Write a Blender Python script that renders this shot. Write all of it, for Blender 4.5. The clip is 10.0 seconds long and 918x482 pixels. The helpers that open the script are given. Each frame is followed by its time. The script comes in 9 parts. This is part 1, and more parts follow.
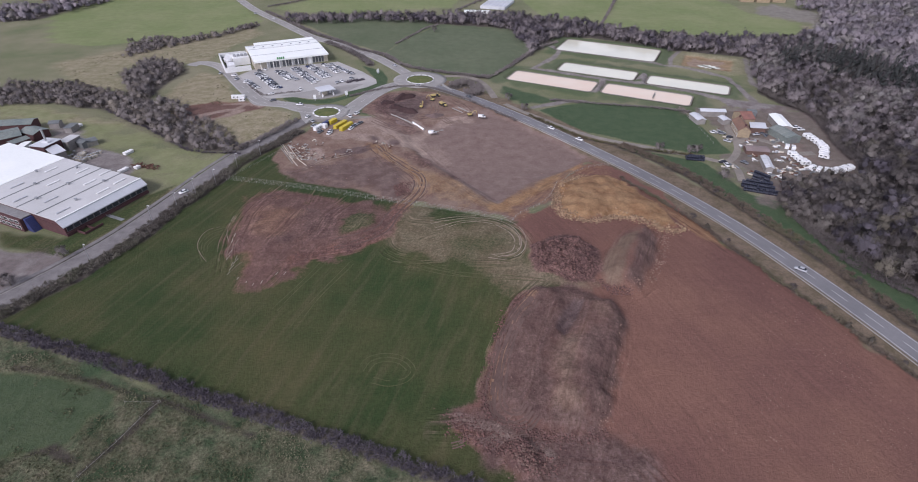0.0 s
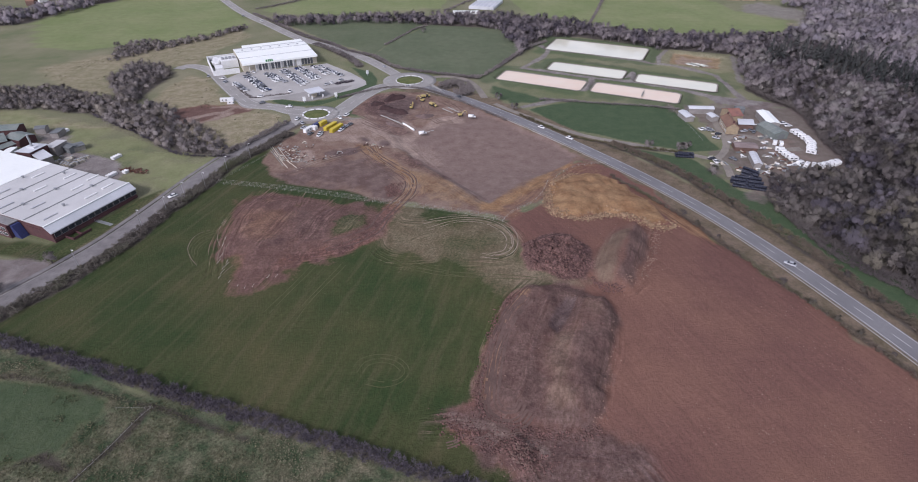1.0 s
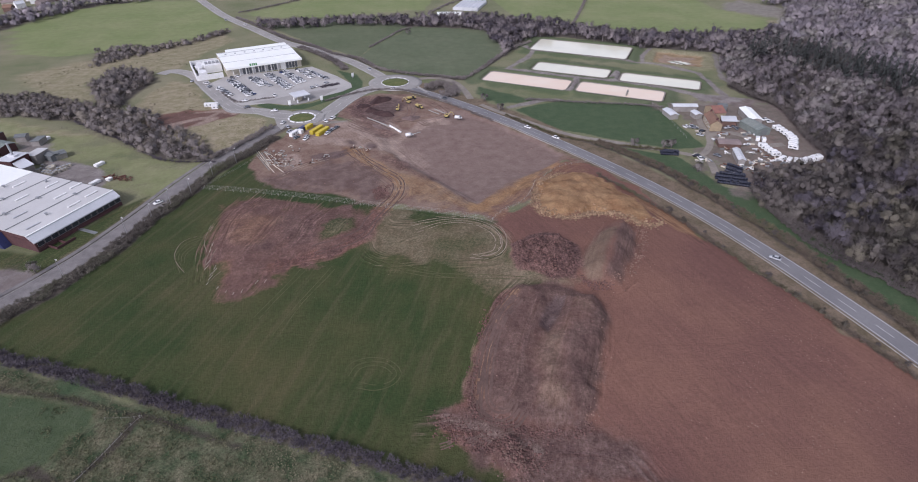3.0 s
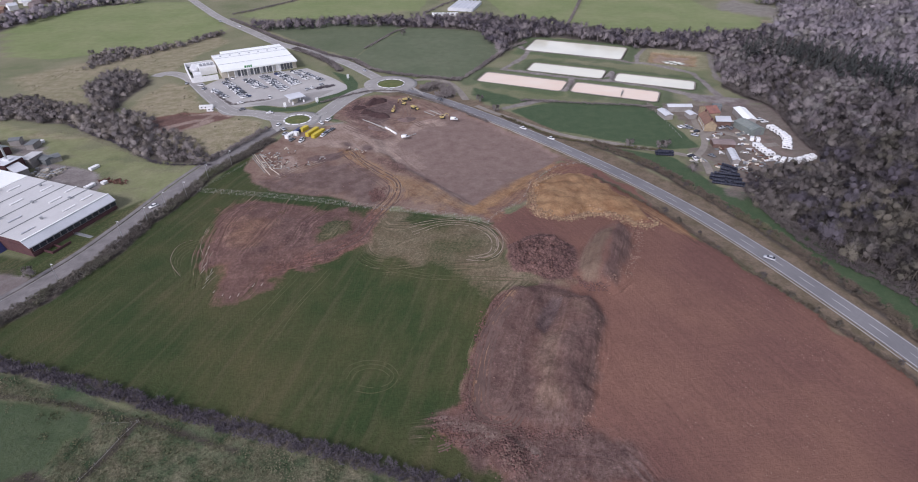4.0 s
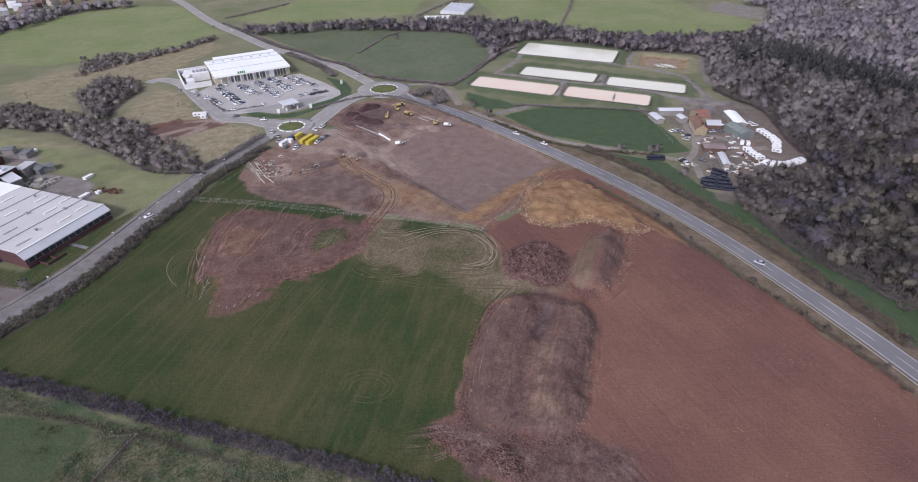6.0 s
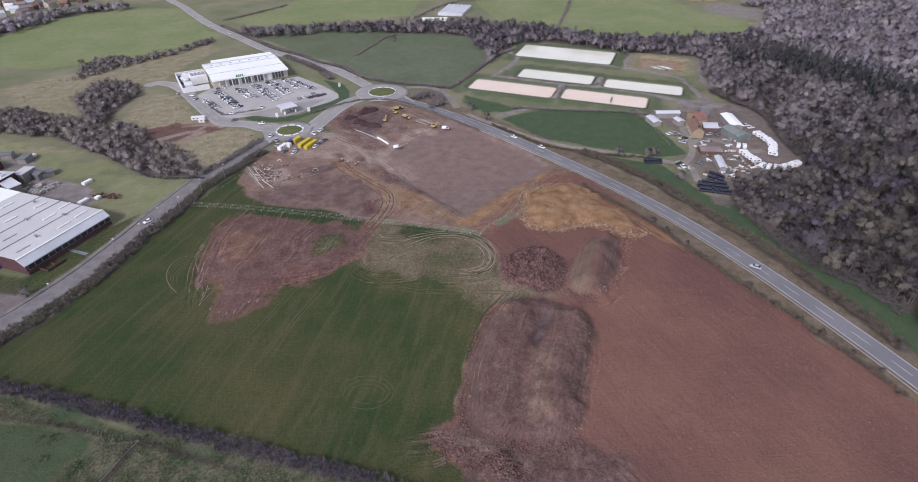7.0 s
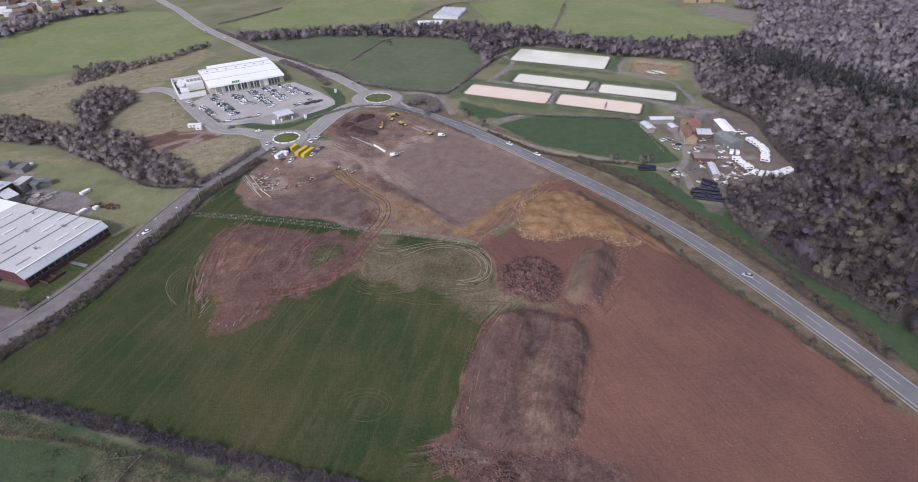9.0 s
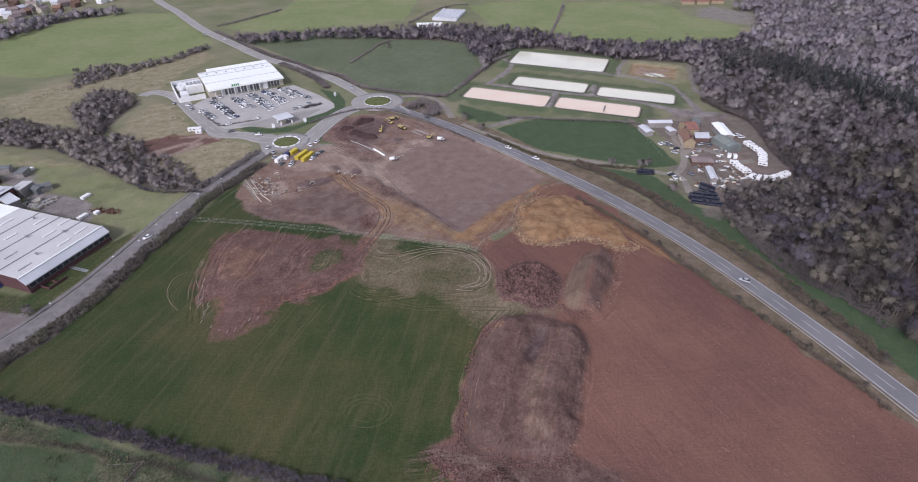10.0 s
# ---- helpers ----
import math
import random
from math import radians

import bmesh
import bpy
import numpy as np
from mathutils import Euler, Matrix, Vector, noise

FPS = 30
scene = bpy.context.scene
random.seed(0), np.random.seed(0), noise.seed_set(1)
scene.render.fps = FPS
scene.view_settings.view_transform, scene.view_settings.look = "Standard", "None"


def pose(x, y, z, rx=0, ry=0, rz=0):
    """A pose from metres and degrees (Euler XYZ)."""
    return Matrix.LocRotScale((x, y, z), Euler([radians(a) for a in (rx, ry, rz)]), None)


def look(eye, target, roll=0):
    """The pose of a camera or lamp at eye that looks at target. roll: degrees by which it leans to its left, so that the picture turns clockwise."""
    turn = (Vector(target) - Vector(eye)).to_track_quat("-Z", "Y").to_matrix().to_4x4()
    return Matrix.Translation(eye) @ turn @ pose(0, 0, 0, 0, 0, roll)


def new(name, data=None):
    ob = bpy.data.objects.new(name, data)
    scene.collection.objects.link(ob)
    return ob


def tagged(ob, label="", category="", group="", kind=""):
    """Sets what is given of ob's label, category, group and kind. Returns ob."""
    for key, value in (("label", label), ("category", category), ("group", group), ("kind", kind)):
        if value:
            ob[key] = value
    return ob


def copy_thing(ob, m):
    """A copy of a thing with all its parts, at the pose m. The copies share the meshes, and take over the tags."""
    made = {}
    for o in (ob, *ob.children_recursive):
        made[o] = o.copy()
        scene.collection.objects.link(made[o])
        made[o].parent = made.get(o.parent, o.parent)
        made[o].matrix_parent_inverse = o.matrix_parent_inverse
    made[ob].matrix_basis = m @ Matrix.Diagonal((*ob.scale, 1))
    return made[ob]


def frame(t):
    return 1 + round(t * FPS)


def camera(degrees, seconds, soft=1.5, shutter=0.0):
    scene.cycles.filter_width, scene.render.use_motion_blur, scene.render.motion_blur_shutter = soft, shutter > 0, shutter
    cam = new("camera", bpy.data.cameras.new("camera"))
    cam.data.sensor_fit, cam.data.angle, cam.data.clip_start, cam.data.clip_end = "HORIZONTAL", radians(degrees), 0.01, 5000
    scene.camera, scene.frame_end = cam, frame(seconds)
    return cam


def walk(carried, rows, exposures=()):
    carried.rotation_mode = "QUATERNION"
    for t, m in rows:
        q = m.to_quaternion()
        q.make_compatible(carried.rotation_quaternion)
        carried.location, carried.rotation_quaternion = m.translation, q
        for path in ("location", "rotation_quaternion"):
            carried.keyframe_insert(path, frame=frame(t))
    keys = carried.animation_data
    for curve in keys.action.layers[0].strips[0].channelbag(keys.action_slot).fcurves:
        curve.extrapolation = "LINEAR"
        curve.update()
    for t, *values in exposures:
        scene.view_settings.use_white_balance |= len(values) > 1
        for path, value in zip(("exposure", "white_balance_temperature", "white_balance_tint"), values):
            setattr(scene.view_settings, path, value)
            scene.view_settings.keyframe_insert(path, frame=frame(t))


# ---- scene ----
cam = camera(80.75, 10.0, soft=1.0)
PATH = [
    (0.0, (0.00, 0.00, 122.00), (0.00, 82.35, 65.27), 0.41),
    (0.5, (0.04, -0.04, 121.85), (0.72, 82.36, 65.20), 0.24),
    (1.0, (0.15, -0.23, 121.74), (1.56, 82.19, 65.13), 0.09),
    (1.5, (0.11, -0.46, 121.61), (2.16, 82.00, 65.08), -0.05),
    (2.0, (0.14, -0.54, 121.60), (2.77, 81.94, 65.12), -0.17),
    (2.5, (0.10, -0.50, 121.70), (3.19, 81.98, 65.24), -0.22),
    (4.0, (0.02, -0.34, 122.96), (4.19, 82.05, 66.44), -0.36),
    (4.5, (0.08, -0.31, 123.55), (4.55, 82.07, 67.04), -0.36),
    (5.0, (0.07, -0.31, 124.52), (4.82, 82.02, 67.96), -0.41),
    (5.5, (0.15, -0.26, 125.70), (5.12, 82.02, 69.08), -0.46),
    (7.0, (0.36, 0.19, 129.60), (5.76, 82.30, 72.78), -0.60),
    (7.5, (0.18, 0.41, 130.91), (5.80, 82.43, 73.99), -0.60),
    (8.0, (0.26, 0.60, 132.27), (6.04, 82.55, 75.27), -0.62),
    (8.5, (0.18, 0.75, 133.71), (6.12, 82.65, 76.64), -0.61),
    (9.0, (0.13, 0.97, 135.28), (6.25, 82.78, 78.09), -0.59),
    (9.5, (0.16, 1.12, 136.71), (6.39, 82.88, 79.46), -0.56),
    (10.0, (0.06, 1.24, 138.08), (6.34, 82.95, 80.79), -0.57),
]
walk(cam, [(t, look(eye, target, roll)) for t, eye, target, roll in PATH],
     exposures=((0.0, 0.44, 6000, 22), (2.5, 0.45, 6000, 22), (4.0, 0.5, 6000, 22), (10.0, 0.5, 6000, 22)))

# ---- light: a bright overcast sky with a wide, weak sun ----
world = bpy.data.worlds.new("sky")
scene.world = world
world.use_nodes = True
wn, wl = world.node_tree.nodes, world.node_tree.links
wn.clear()
sky = wn.new("ShaderNodeTexSky")
sky.sky_type = "NISHITA"
sky.sun_disc = False
sky.sun_elevation, sky.sun_rotation = radians(38), radians(215)
sky.air_density, sky.dust_density, sky.ozone_density = 1.0, 1.2, 1.0
pale = wn.new("ShaderNodeHueSaturation")
pale.inputs["Saturation"].default_value = 0.35
wbg = wn.new("ShaderNodeBackground")
wbg.inputs["Strength"].default_value = 0.125
wout = wn.new("ShaderNodeOutputWorld")
wl.new(sky.outputs[0], pale.inputs["Color"])
wl.new(pale.outputs[0], wbg.inputs[0])
wl.new(wbg.outputs[0], wout.inputs[0])
sun = new("sun", bpy.data.lights.new("sun", "SUN"))
sun.data.energy, sun.data.angle, sun.data.color = 1.7, radians(10), (1.0, 0.97, 0.94)
sun.matrix_world = look((-120, -170, 160), (0, 0, 0))


# ---- materials ----
def shader(name, rough=0.8, metal=0.0, spec=0.3):
    m = bpy.data.materials.new(name)
    m.use_nodes = True
    n, l = m.node_tree.nodes, m.node_tree.links
    b = n["Principled BSDF"]
    b.inputs["Roughness"].default_value = rough
    b.inputs["Metallic"].default_value = metal
    b.inputs["Specular IOR Level"].default_value = spec
    return m, n, l, b


def noise_node(n, l, scale, detail=6.0, rough=0.6, vec=None):
    t = n.new("ShaderNodeTexNoise")
    t.inputs["Scale"].default_value = scale
    t.inputs["Detail"].default_value = detail
    t.inputs["Roughness"].default_value = rough
    if vec is None:
        vec = n.new("ShaderNodeNewGeometry").outputs["Position"]
    l.new(vec, t.inputs["Vector"])
    return t


def ramp(n, l, value, lo, hi, a=0.0, b=1.0):
    r = n.new("ShaderNodeMapRange")
    r.inputs["From Min"].default_value, r.inputs["From Max"].default_value = lo, hi
    r.inputs["To Min"].default_value, r.inputs["To Max"].default_value = a, b
    l.new(value, r.inputs["Value"])
    return r.outputs[0]


def mix(n, l, fac, a, b, mode="MIX"):
    m = n.new("ShaderNodeMix")
    m.data_type, m.blend_type = "RGBA", mode
    for value, socket in ((fac, m.inputs[0]), (a, m.inputs[6]), (b, m.inputs[7])):
        if isinstance(value, (int, float)):
            socket.default_value = value
        elif isinstance(value, tuple):
            socket.default_value = (*value, 1.0)
        else:
            l.new(value, socket)
    return m.outputs[2]


def bump(n, l, b, height, strength, distance):
    u = n.new("ShaderNodeBump")
    u.inputs["Strength"].default_value, u.inputs["Distance"].default_value = strength, distance
    l.new(height, u.inputs["Height"])
    l.new(u.outputs[0], b.inputs["Normal"])


def worn(name, base, other, scale=0.5, rough=0.8, metal=0.0, spec=0.3, fine=8.0, depth=0.02, vary=0.0, island=False, grain=0.17):
    """A surface of two tones in patches, with fine grain; vary: how far copies differ in lightness."""
    m, n, l, b = shader(name, rough, metal, spec)
    co = n.new("ShaderNodeTexCoord").outputs["Object"]
    big = noise_node(n, l, scale, 5.0, 0.6, co)
    small = noise_node(n, l, scale * fine, 4.0, 0.7, co)
    col = mix(n, l, ramp(n, l, big.outputs[0], 0.35, 0.65), base, other)
    grain = ramp(n, l, small.outputs[0], 0.3, 0.7, 1 - grain, 1 + grain)
    col = mix(n, l, 1.0, col, grain, "MULTIPLY")
    if vary:
        if island:
            rnd = n.new("ShaderNodeNewGeometry").outputs["Random Per Island"]
        else:
            rnd = n.new("ShaderNodeObjectInfo").outputs["Random"]
        col = mix(n, l, 1.0, col, ramp(n, l, rnd, 0.0, 1.0, 1.0 - vary, 1.0 + vary), "MULTIPLY")
    l.new(col, b.inputs["Base Color"])
    bump(n, l, b, small.outputs[0], 0.4, depth)
    return m


def twig_material(name, colours, rough=0.9):
    """Bare twigs: each twig takes a tone of its own, in drifts of a few metres."""
    m, n, l, b = shader(name, rough, 0.0, 0.1)
    geo = n.new("ShaderNodeNewGeometry")
    drift = noise_node(n, l, 0.03, 3.0, 0.6, geo.outputs["Position"])
    crown = noise_node(n, l, 0.35, 2.0, 0.5, geo.outputs["Position"])
    tree = n.new("ShaderNodeAttribute")
    tree.attribute_name = "tree"
    own = n.new("ShaderNodeMath")
    own.operation = "MULTIPLY_ADD"
    l.new(tree.outputs["Fac"], own.inputs[0])
    own.inputs[1].default_value = 0.2
    l.new(drift.outputs[0], own.inputs[2])
    r = n.new("ShaderNodeValToRGB")
    r.color_ramp.elements[0].position, r.color_ramp.elements[1].position = 0.3, 0.7
    r.color_ramp.elements[0].color = (*colours[0], 1)
    r.color_ramp.elements[1].color = (*colours[-1], 1)
    for k, c in enumerate(colours[1:-1]):
        e = r.color_ramp.elements.new(0.3 + 0.4 * (k + 1) / (len(colours) - 1))
        e.color = (*c, 1)
    l.new(own.outputs[0], r.inputs[0])
    tone = ramp(n, l, geo.outputs["Random Per Island"], 0.0, 1.0, 0.9, 1.1)
    col = mix(n, l, 1.0, r.outputs[0], tone, "MULTIPLY")
    col = mix(n, l, 1.0, col, ramp(n, l, crown.outputs[0], 0.3, 0.7, 0.85, 1.15), "MULTIPLY")
    grain = noise_node(n, l, 1.6, 4.0, 0.75, geo.outputs["Position"])
    col = mix(n, l, 1.0, col, ramp(n, l, grain.outputs[0], 0.3, 0.7, 0.8, 1.2), "MULTIPLY")
    l.new(col, b.inputs["Base Color"])
    bump(n, l, b, grain.outputs[0], 0.5, 0.3)
    return m


M = {}
M["tarmac"] = worn("tarmac", (0.265, 0.252, 0.236), (0.325, 0.31, 0.29), 0.08, 0.85, fine=30, grain=0.1)
M["tarmac_fresh"] = worn("tarmac_fresh", (0.16, 0.156, 0.162), (0.20, 0.195, 0.20), 0.05, 0.8, fine=30, grain=0.1)
M["tarmac_old"] = worn("patched_tarmac", (0.148, 0.137, 0.134), (0.215, 0.20, 0.193), 0.25, 0.9, fine=14)
M["lot"] = worn("car_park_tarmac", (0.36, 0.345, 0.325), (0.43, 0.413, 0.39), 0.06, 0.9, fine=25, grain=0.1)
M["kerb"] = worn("kerb_concrete", (0.35, 0.34, 0.32), (0.28, 0.27, 0.25), 0.6)
M["paint"] = worn("road_paint", (0.62, 0.61, 0.58), (0.45, 0.44, 0.42), 0.4)
M["track"] = worn("farm_track", (0.27, 0.24, 0.205), (0.20, 0.178, 0.152), 0.12, 0.95, fine=12, depth=0.06)
M["roof_white"] = worn("white_sheet_roof", (0.86, 0.875, 0.84), (0.81, 0.83, 0.79), 0.04, 0.45, fine=20, grain=0.03, depth=0.0)
M["white"] = worn("white_paint", (0.78, 0.78, 0.77), (0.70, 0.70, 0.69), 0.3, 0.5)
M["cream"] = worn("cream_wall", (0.50, 0.46, 0.38), (0.42, 0.38, 0.31), 0.2, 0.8)
M["shed_wall"] = worn("weathered_sheet_wall", (0.30, 0.28, 0.265), (0.22, 0.205, 0.19), 0.2, 0.8)
M["dull_brick"] = worn("dull_brown_brick", (0.15, 0.09, 0.072), (0.11, 0.072, 0.06), 0.4, 0.9, fine=10, depth=0.03)
M["stone"] = worn("stone_wall", (0.34, 0.27, 0.175), (0.26, 0.205, 0.14), 0.6, 0.9, fine=10, depth=0.05)
M["roof_grey"] = worn("grey_sheet_roof", (0.555, 0.548, 0.535), (0.49, 0.483, 0.47), 0.05, 0.55, fine=20, grain=0.05, depth=0.0)
M["roof_pale"] = worn("pale_sheet_roof", (0.60, 0.61, 0.63), (0.50, 0.515, 0.535), 0.07, 0.5, fine=30, grain=0.06, depth=0.0)
M["roof_dark"] = worn("dark_sheet_roof", (0.17, 0.18, 0.18), (0.13, 0.14, 0.14), 0.1, 0.6)
M["roof_green"] = worn("green_sheet_roof", (0.15, 0.18, 0.17), (0.20, 0.22, 0.20), 0.12, 0.6)
M["tile_roof"] = worn("clay_tile_roof", (0.26, 0.125, 0.098), (0.19, 0.10, 0.085), 0.3, 0.85, fine=8, depth=0.06)
M["tile_brown"] = worn("brown_tile_roof", (0.23, 0.135, 0.095), (0.175, 0.105, 0.08), 0.3, 0.85, fine=8, depth=0.06)
M["roof_rose"] = worn("faded_rose_sheet_roof", (0.27, 0.215, 0.205), (0.21, 0.165, 0.155), 0.2, 0.8)
M["brick"] = worn("red_brick", (0.098, 0.046, 0.046), (0.074, 0.038, 0.04), 0.5, 0.9, fine=12, depth=0.02)
M["glass"] = worn("window_glass", (0.025, 0.03, 0.04), (0.05, 0.055, 0.065), 0.4, 0.12, spec=0.6)
M["shop_glass"] = worn("tinted_shop_glass", (0.09, 0.10, 0.115), (0.16, 0.17, 0.185), 0.4, 0.15, spec=0.6)
M["pane_white"] = worn("blind_pane", (0.55, 0.55, 0.56), (0.42, 0.43, 0.45), 0.5, 0.3)
M["metal"] = worn("galvanised_steel", (0.42, 0.43, 0.44), (0.33, 0.34, 0.35), 0.5, 0.45, 0.6)
M["yellow"] = worn("yellow_paint", (0.60, 0.475, 0.04), (0.50, 0.39, 0.045), 0.3, 0.5)
M["yellow_plant"] = worn("plant_yellow", (0.52, 0.41, 0.15), (0.38, 0.30, 0.13), 0.8, 0.7)
M["blue"] = worn("blue_paint", (0.042, 0.052, 0.15), (0.035, 0.042, 0.11), 0.5, 0.5)
M["rubber"] = worn("black_rubber", (0.025, 0.025, 0.025), (0.04, 0.038, 0.036), 2.0, 0.8)
M["wrap"] = worn("black_bale_wrap", (0.016, 0.018, 0.032), (0.03, 0.033, 0.05), 0.8, 0.35, spec=0.5)
M["timber"] = worn("weathered_timber", (0.30, 0.29, 0.26), (0.22, 0.21, 0.185), 0.8, 0.9)
M["pale_timber"] = worn("pale_timber", (0.60, 0.54, 0.45), (0.45, 0.40, 0.33), 0.8, 0.9)
M["bark"] = worn("bark", (0.13, 0.11, 0.095), (0.09, 0.08, 0.07), 0.8, 0.95)
M["rust"] = worn("rusty_scrap", (0.16, 0.075, 0.05), (0.10, 0.06, 0.05), 0.8, 0.9)
M["water_grey"], M["water_pink"] = None, None
for key, base, other in (("water_grey", (0.73, 0.71, 0.565), (0.65, 0.64, 0.52)), ("water_pink", (0.73, 0.56, 0.42), (0.75, 0.62, 0.49))):
    m, n, l, b = shader(key, 0.08, 0.0, 0.25)
    silt = noise_node(n, l, 0.03, 3.0)
    l.new(mix(n, l, ramp(n, l, silt.outputs[0], 0.35, 0.65), base, other), b.inputs["Base Color"])
    ripple = noise_node(n, l, 1.5, 3.0)
    bump(n, l, b, ripple.outputs[0], 0.25, 0.02)
    M[key] = m
M["twig"] = twig_material("bare_twigs", [(0.088, 0.077, 0.076), (0.125, 0.109, 0.104), (0.162, 0.144, 0.131)])
M["twig_olive"] = twig_material("ivy_and_twigs", [(0.093, 0.085, 0.070), (0.130, 0.116, 0.094), (0.166, 0.148, 0.118)])
# Thorn twig colour, lightened in part to paint haze over distant thickets.
M["twig_dark"] = twig_material("dense_thorn_twigs", [(0.164, 0.146, 0.142), (0.212, 0.188, 0.179), (0.254, 0.226, 0.209)])
M["twig_thorn"] = twig_material("brown_thorn_twigs", [(0.146, 0.128, 0.115), (0.194, 0.169, 0.146), (0.236, 0.208, 0.175)])
M["twig_deep"] = twig_material("purple_hedge_twigs", [(0.070, 0.061, 0.074), (0.098, 0.086, 0.100), (0.128, 0.114, 0.127)])
M["twig_hedge"] = twig_material("hedge_twigs", [(0.085, 0.065, 0.05), (0.12, 0.10, 0.065), (0.10, 0.11, 0.05)])
M["twig_road"] = twig_material("roadside_twigs", [(0.11, 0.095, 0.085), (0.15, 0.135, 0.115), (0.12, 0.125, 0.075)])
# Far and belt twigs: distance haze is painted in as paler, bluer colour.
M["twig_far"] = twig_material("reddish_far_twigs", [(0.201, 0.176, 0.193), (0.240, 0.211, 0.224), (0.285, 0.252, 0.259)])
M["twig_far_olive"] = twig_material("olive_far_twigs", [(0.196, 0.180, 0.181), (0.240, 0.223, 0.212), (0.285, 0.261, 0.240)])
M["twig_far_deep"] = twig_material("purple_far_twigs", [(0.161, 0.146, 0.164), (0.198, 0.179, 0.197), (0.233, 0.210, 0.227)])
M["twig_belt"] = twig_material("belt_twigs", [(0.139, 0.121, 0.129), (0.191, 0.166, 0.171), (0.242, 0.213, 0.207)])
M["twig_verge"] = twig_material("bramble_stems", [(0.105, 0.082, 0.066), (0.145, 0.118, 0.092), (0.135, 0.125, 0.078)])
M["needle"] = twig_material("conifer_needles", [(0.03, 0.034, 0.033), (0.045, 0.048, 0.046), (0.068, 0.068, 0.065)])
PAINTS = {}
for key, c, label in (("white", (0.75, 0.75, 0.74), "white"), ("silver", (0.42, 0.43, 0.45), "silver"), ("grey", (0.14, 0.145, 0.155), "dark grey"),
                      ("black", (0.022, 0.022, 0.026), "black"), ("red", (0.34, 0.03, 0.03), "red"), ("navy", (0.03, 0.05, 0.14), "dark blue")):
    PAINTS[key] = worn("car_paint_" + key, c, tuple(v * 0.92 for v in c), 1.0, 0.25, 0.0, 0.5, fine=3, depth=0.0)


# ---- helpers for meshes ----
def mesh_object(name, bm, mat, smooth=False):
    me = bpy.data.meshes.new(name)
    bm.normal_update()
    bm.to_mesh(me)
    bm.free()
    me.materials.append(mat)
    if smooth:
        me.polygons.foreach_set("use_smooth", [True] * len(me.polygons))
    return new(name, me)


def part(name, bm, mat, parent, label="", smooth=False):
    ob = mesh_object(name, bm, mat, smooth)
    ob.parent = parent
    return tagged(ob, label)


def thing(name, m, label, category, group="", kind=""):
    ob = new(name)
    ob.empty_display_size = 0.5
    ob.matrix_world = m
    return tagged(ob, label, category, group, kind)


def box(bm, x0, x1, y0, y1, z0, z1, bevel=0.0):
    r = bmesh.ops.create_cube(bm, size=1.0)
    bmesh.ops.scale(bm, vec=(x1 - x0, y1 - y0, z1 - z0), verts=r["verts"])
    bmesh.ops.translate(bm, vec=((x0 + x1) / 2, (y0 + y1) / 2, (z0 + z1) / 2), verts=r["verts"])
    if bevel:
        edges = list({e for v in r["verts"] for e in v.link_edges})
        bmesh.ops.bevel(bm, geom=edges, offset=bevel, segments=1, affect="EDGES")
    return bm


def boxes(*dims, bevel=0.0):
    bm = bmesh.new()
    for d in dims:
        box(bm, *d, bevel=bevel)
    return bm


def tube(bm, a, b, r0, r1=None, sides=8):
    a, b = Vector(a), Vector(b)
    m = Matrix.Translation((a + b) / 2) @ (b - a).to_track_quat("Z", "Y").to_matrix().to_4x4()
    bmesh.ops.create_cone(bm, cap_ends=True, segments=sides, radius1=r0, radius2=r0 if r1 is None else r1, depth=(b - a).length, matrix=m)
    return bm


def tubes(*rows, sides=8):
    bm = bmesh.new()
    for a, b, r in rows:
        tube(bm, a, b, r, sides=sides)
    return bm


def prism(points, y0, y1):
    """An outline in x and z, drawn out along y."""
    bm = bmesh.new()
    f = bm.faces.new([bm.verts.new((x, y0, z)) for x, z in points])
    r = bmesh.ops.extrude_face_region(bm, geom=[f])
    bmesh.ops.translate(bm, vec=(0, y1 - y0, 0), verts=[v for v in r["geom"] if isinstance(v, bmesh.types.BMVert)])
    bmesh.ops.recalc_face_normals(bm, faces=bm.faces)
    return bm


def from_arrays(name, verts, faces, mat):
    me = bpy.data.meshes.new(name)
    verts, faces = np.asarray(verts, np.float32), np.asarray(faces, np.int32)
    k = faces.shape[1]
    me.vertices.add(len(verts))
    me.vertices.foreach_set("co", verts.ravel())
    me.loops.add(faces.size)
    me.loops.foreach_set("vertex_index", faces.ravel())
    me.polygons.add(len(faces))
    me.polygons.foreach_set("loop_start", np.arange(0, faces.size, k, dtype=np.int32))
    me.update(calc_edges=True)
    me.materials.append(mat)
    return new(name, me)


# ---- the lie of the land ----
def lattice(x, y, size, seed):
    """Smooth random values between -1 and 1 on a grid of that size."""
    x, y = np.asarray(x, float) / size, np.asarray(y, float) / size
    i, j = np.floor(x), np.floor(y)
    u, v = x - i, y - j
    u, v = u * u * (3 - 2 * u), v * v * (3 - 2 * v)

    def value(a, b):
        s = np.sin(a * 127.1 + b * 311.7 + seed * 74.7) * 43758.5453
        return 2 * (s - np.floor(s)) - 1

    return (value(i, j) * (1 - u) + value(i + 1, j) * u) * (1 - v) + (value(i, j + 1) * (1 - u) + value(i + 1, j + 1) * u) * v


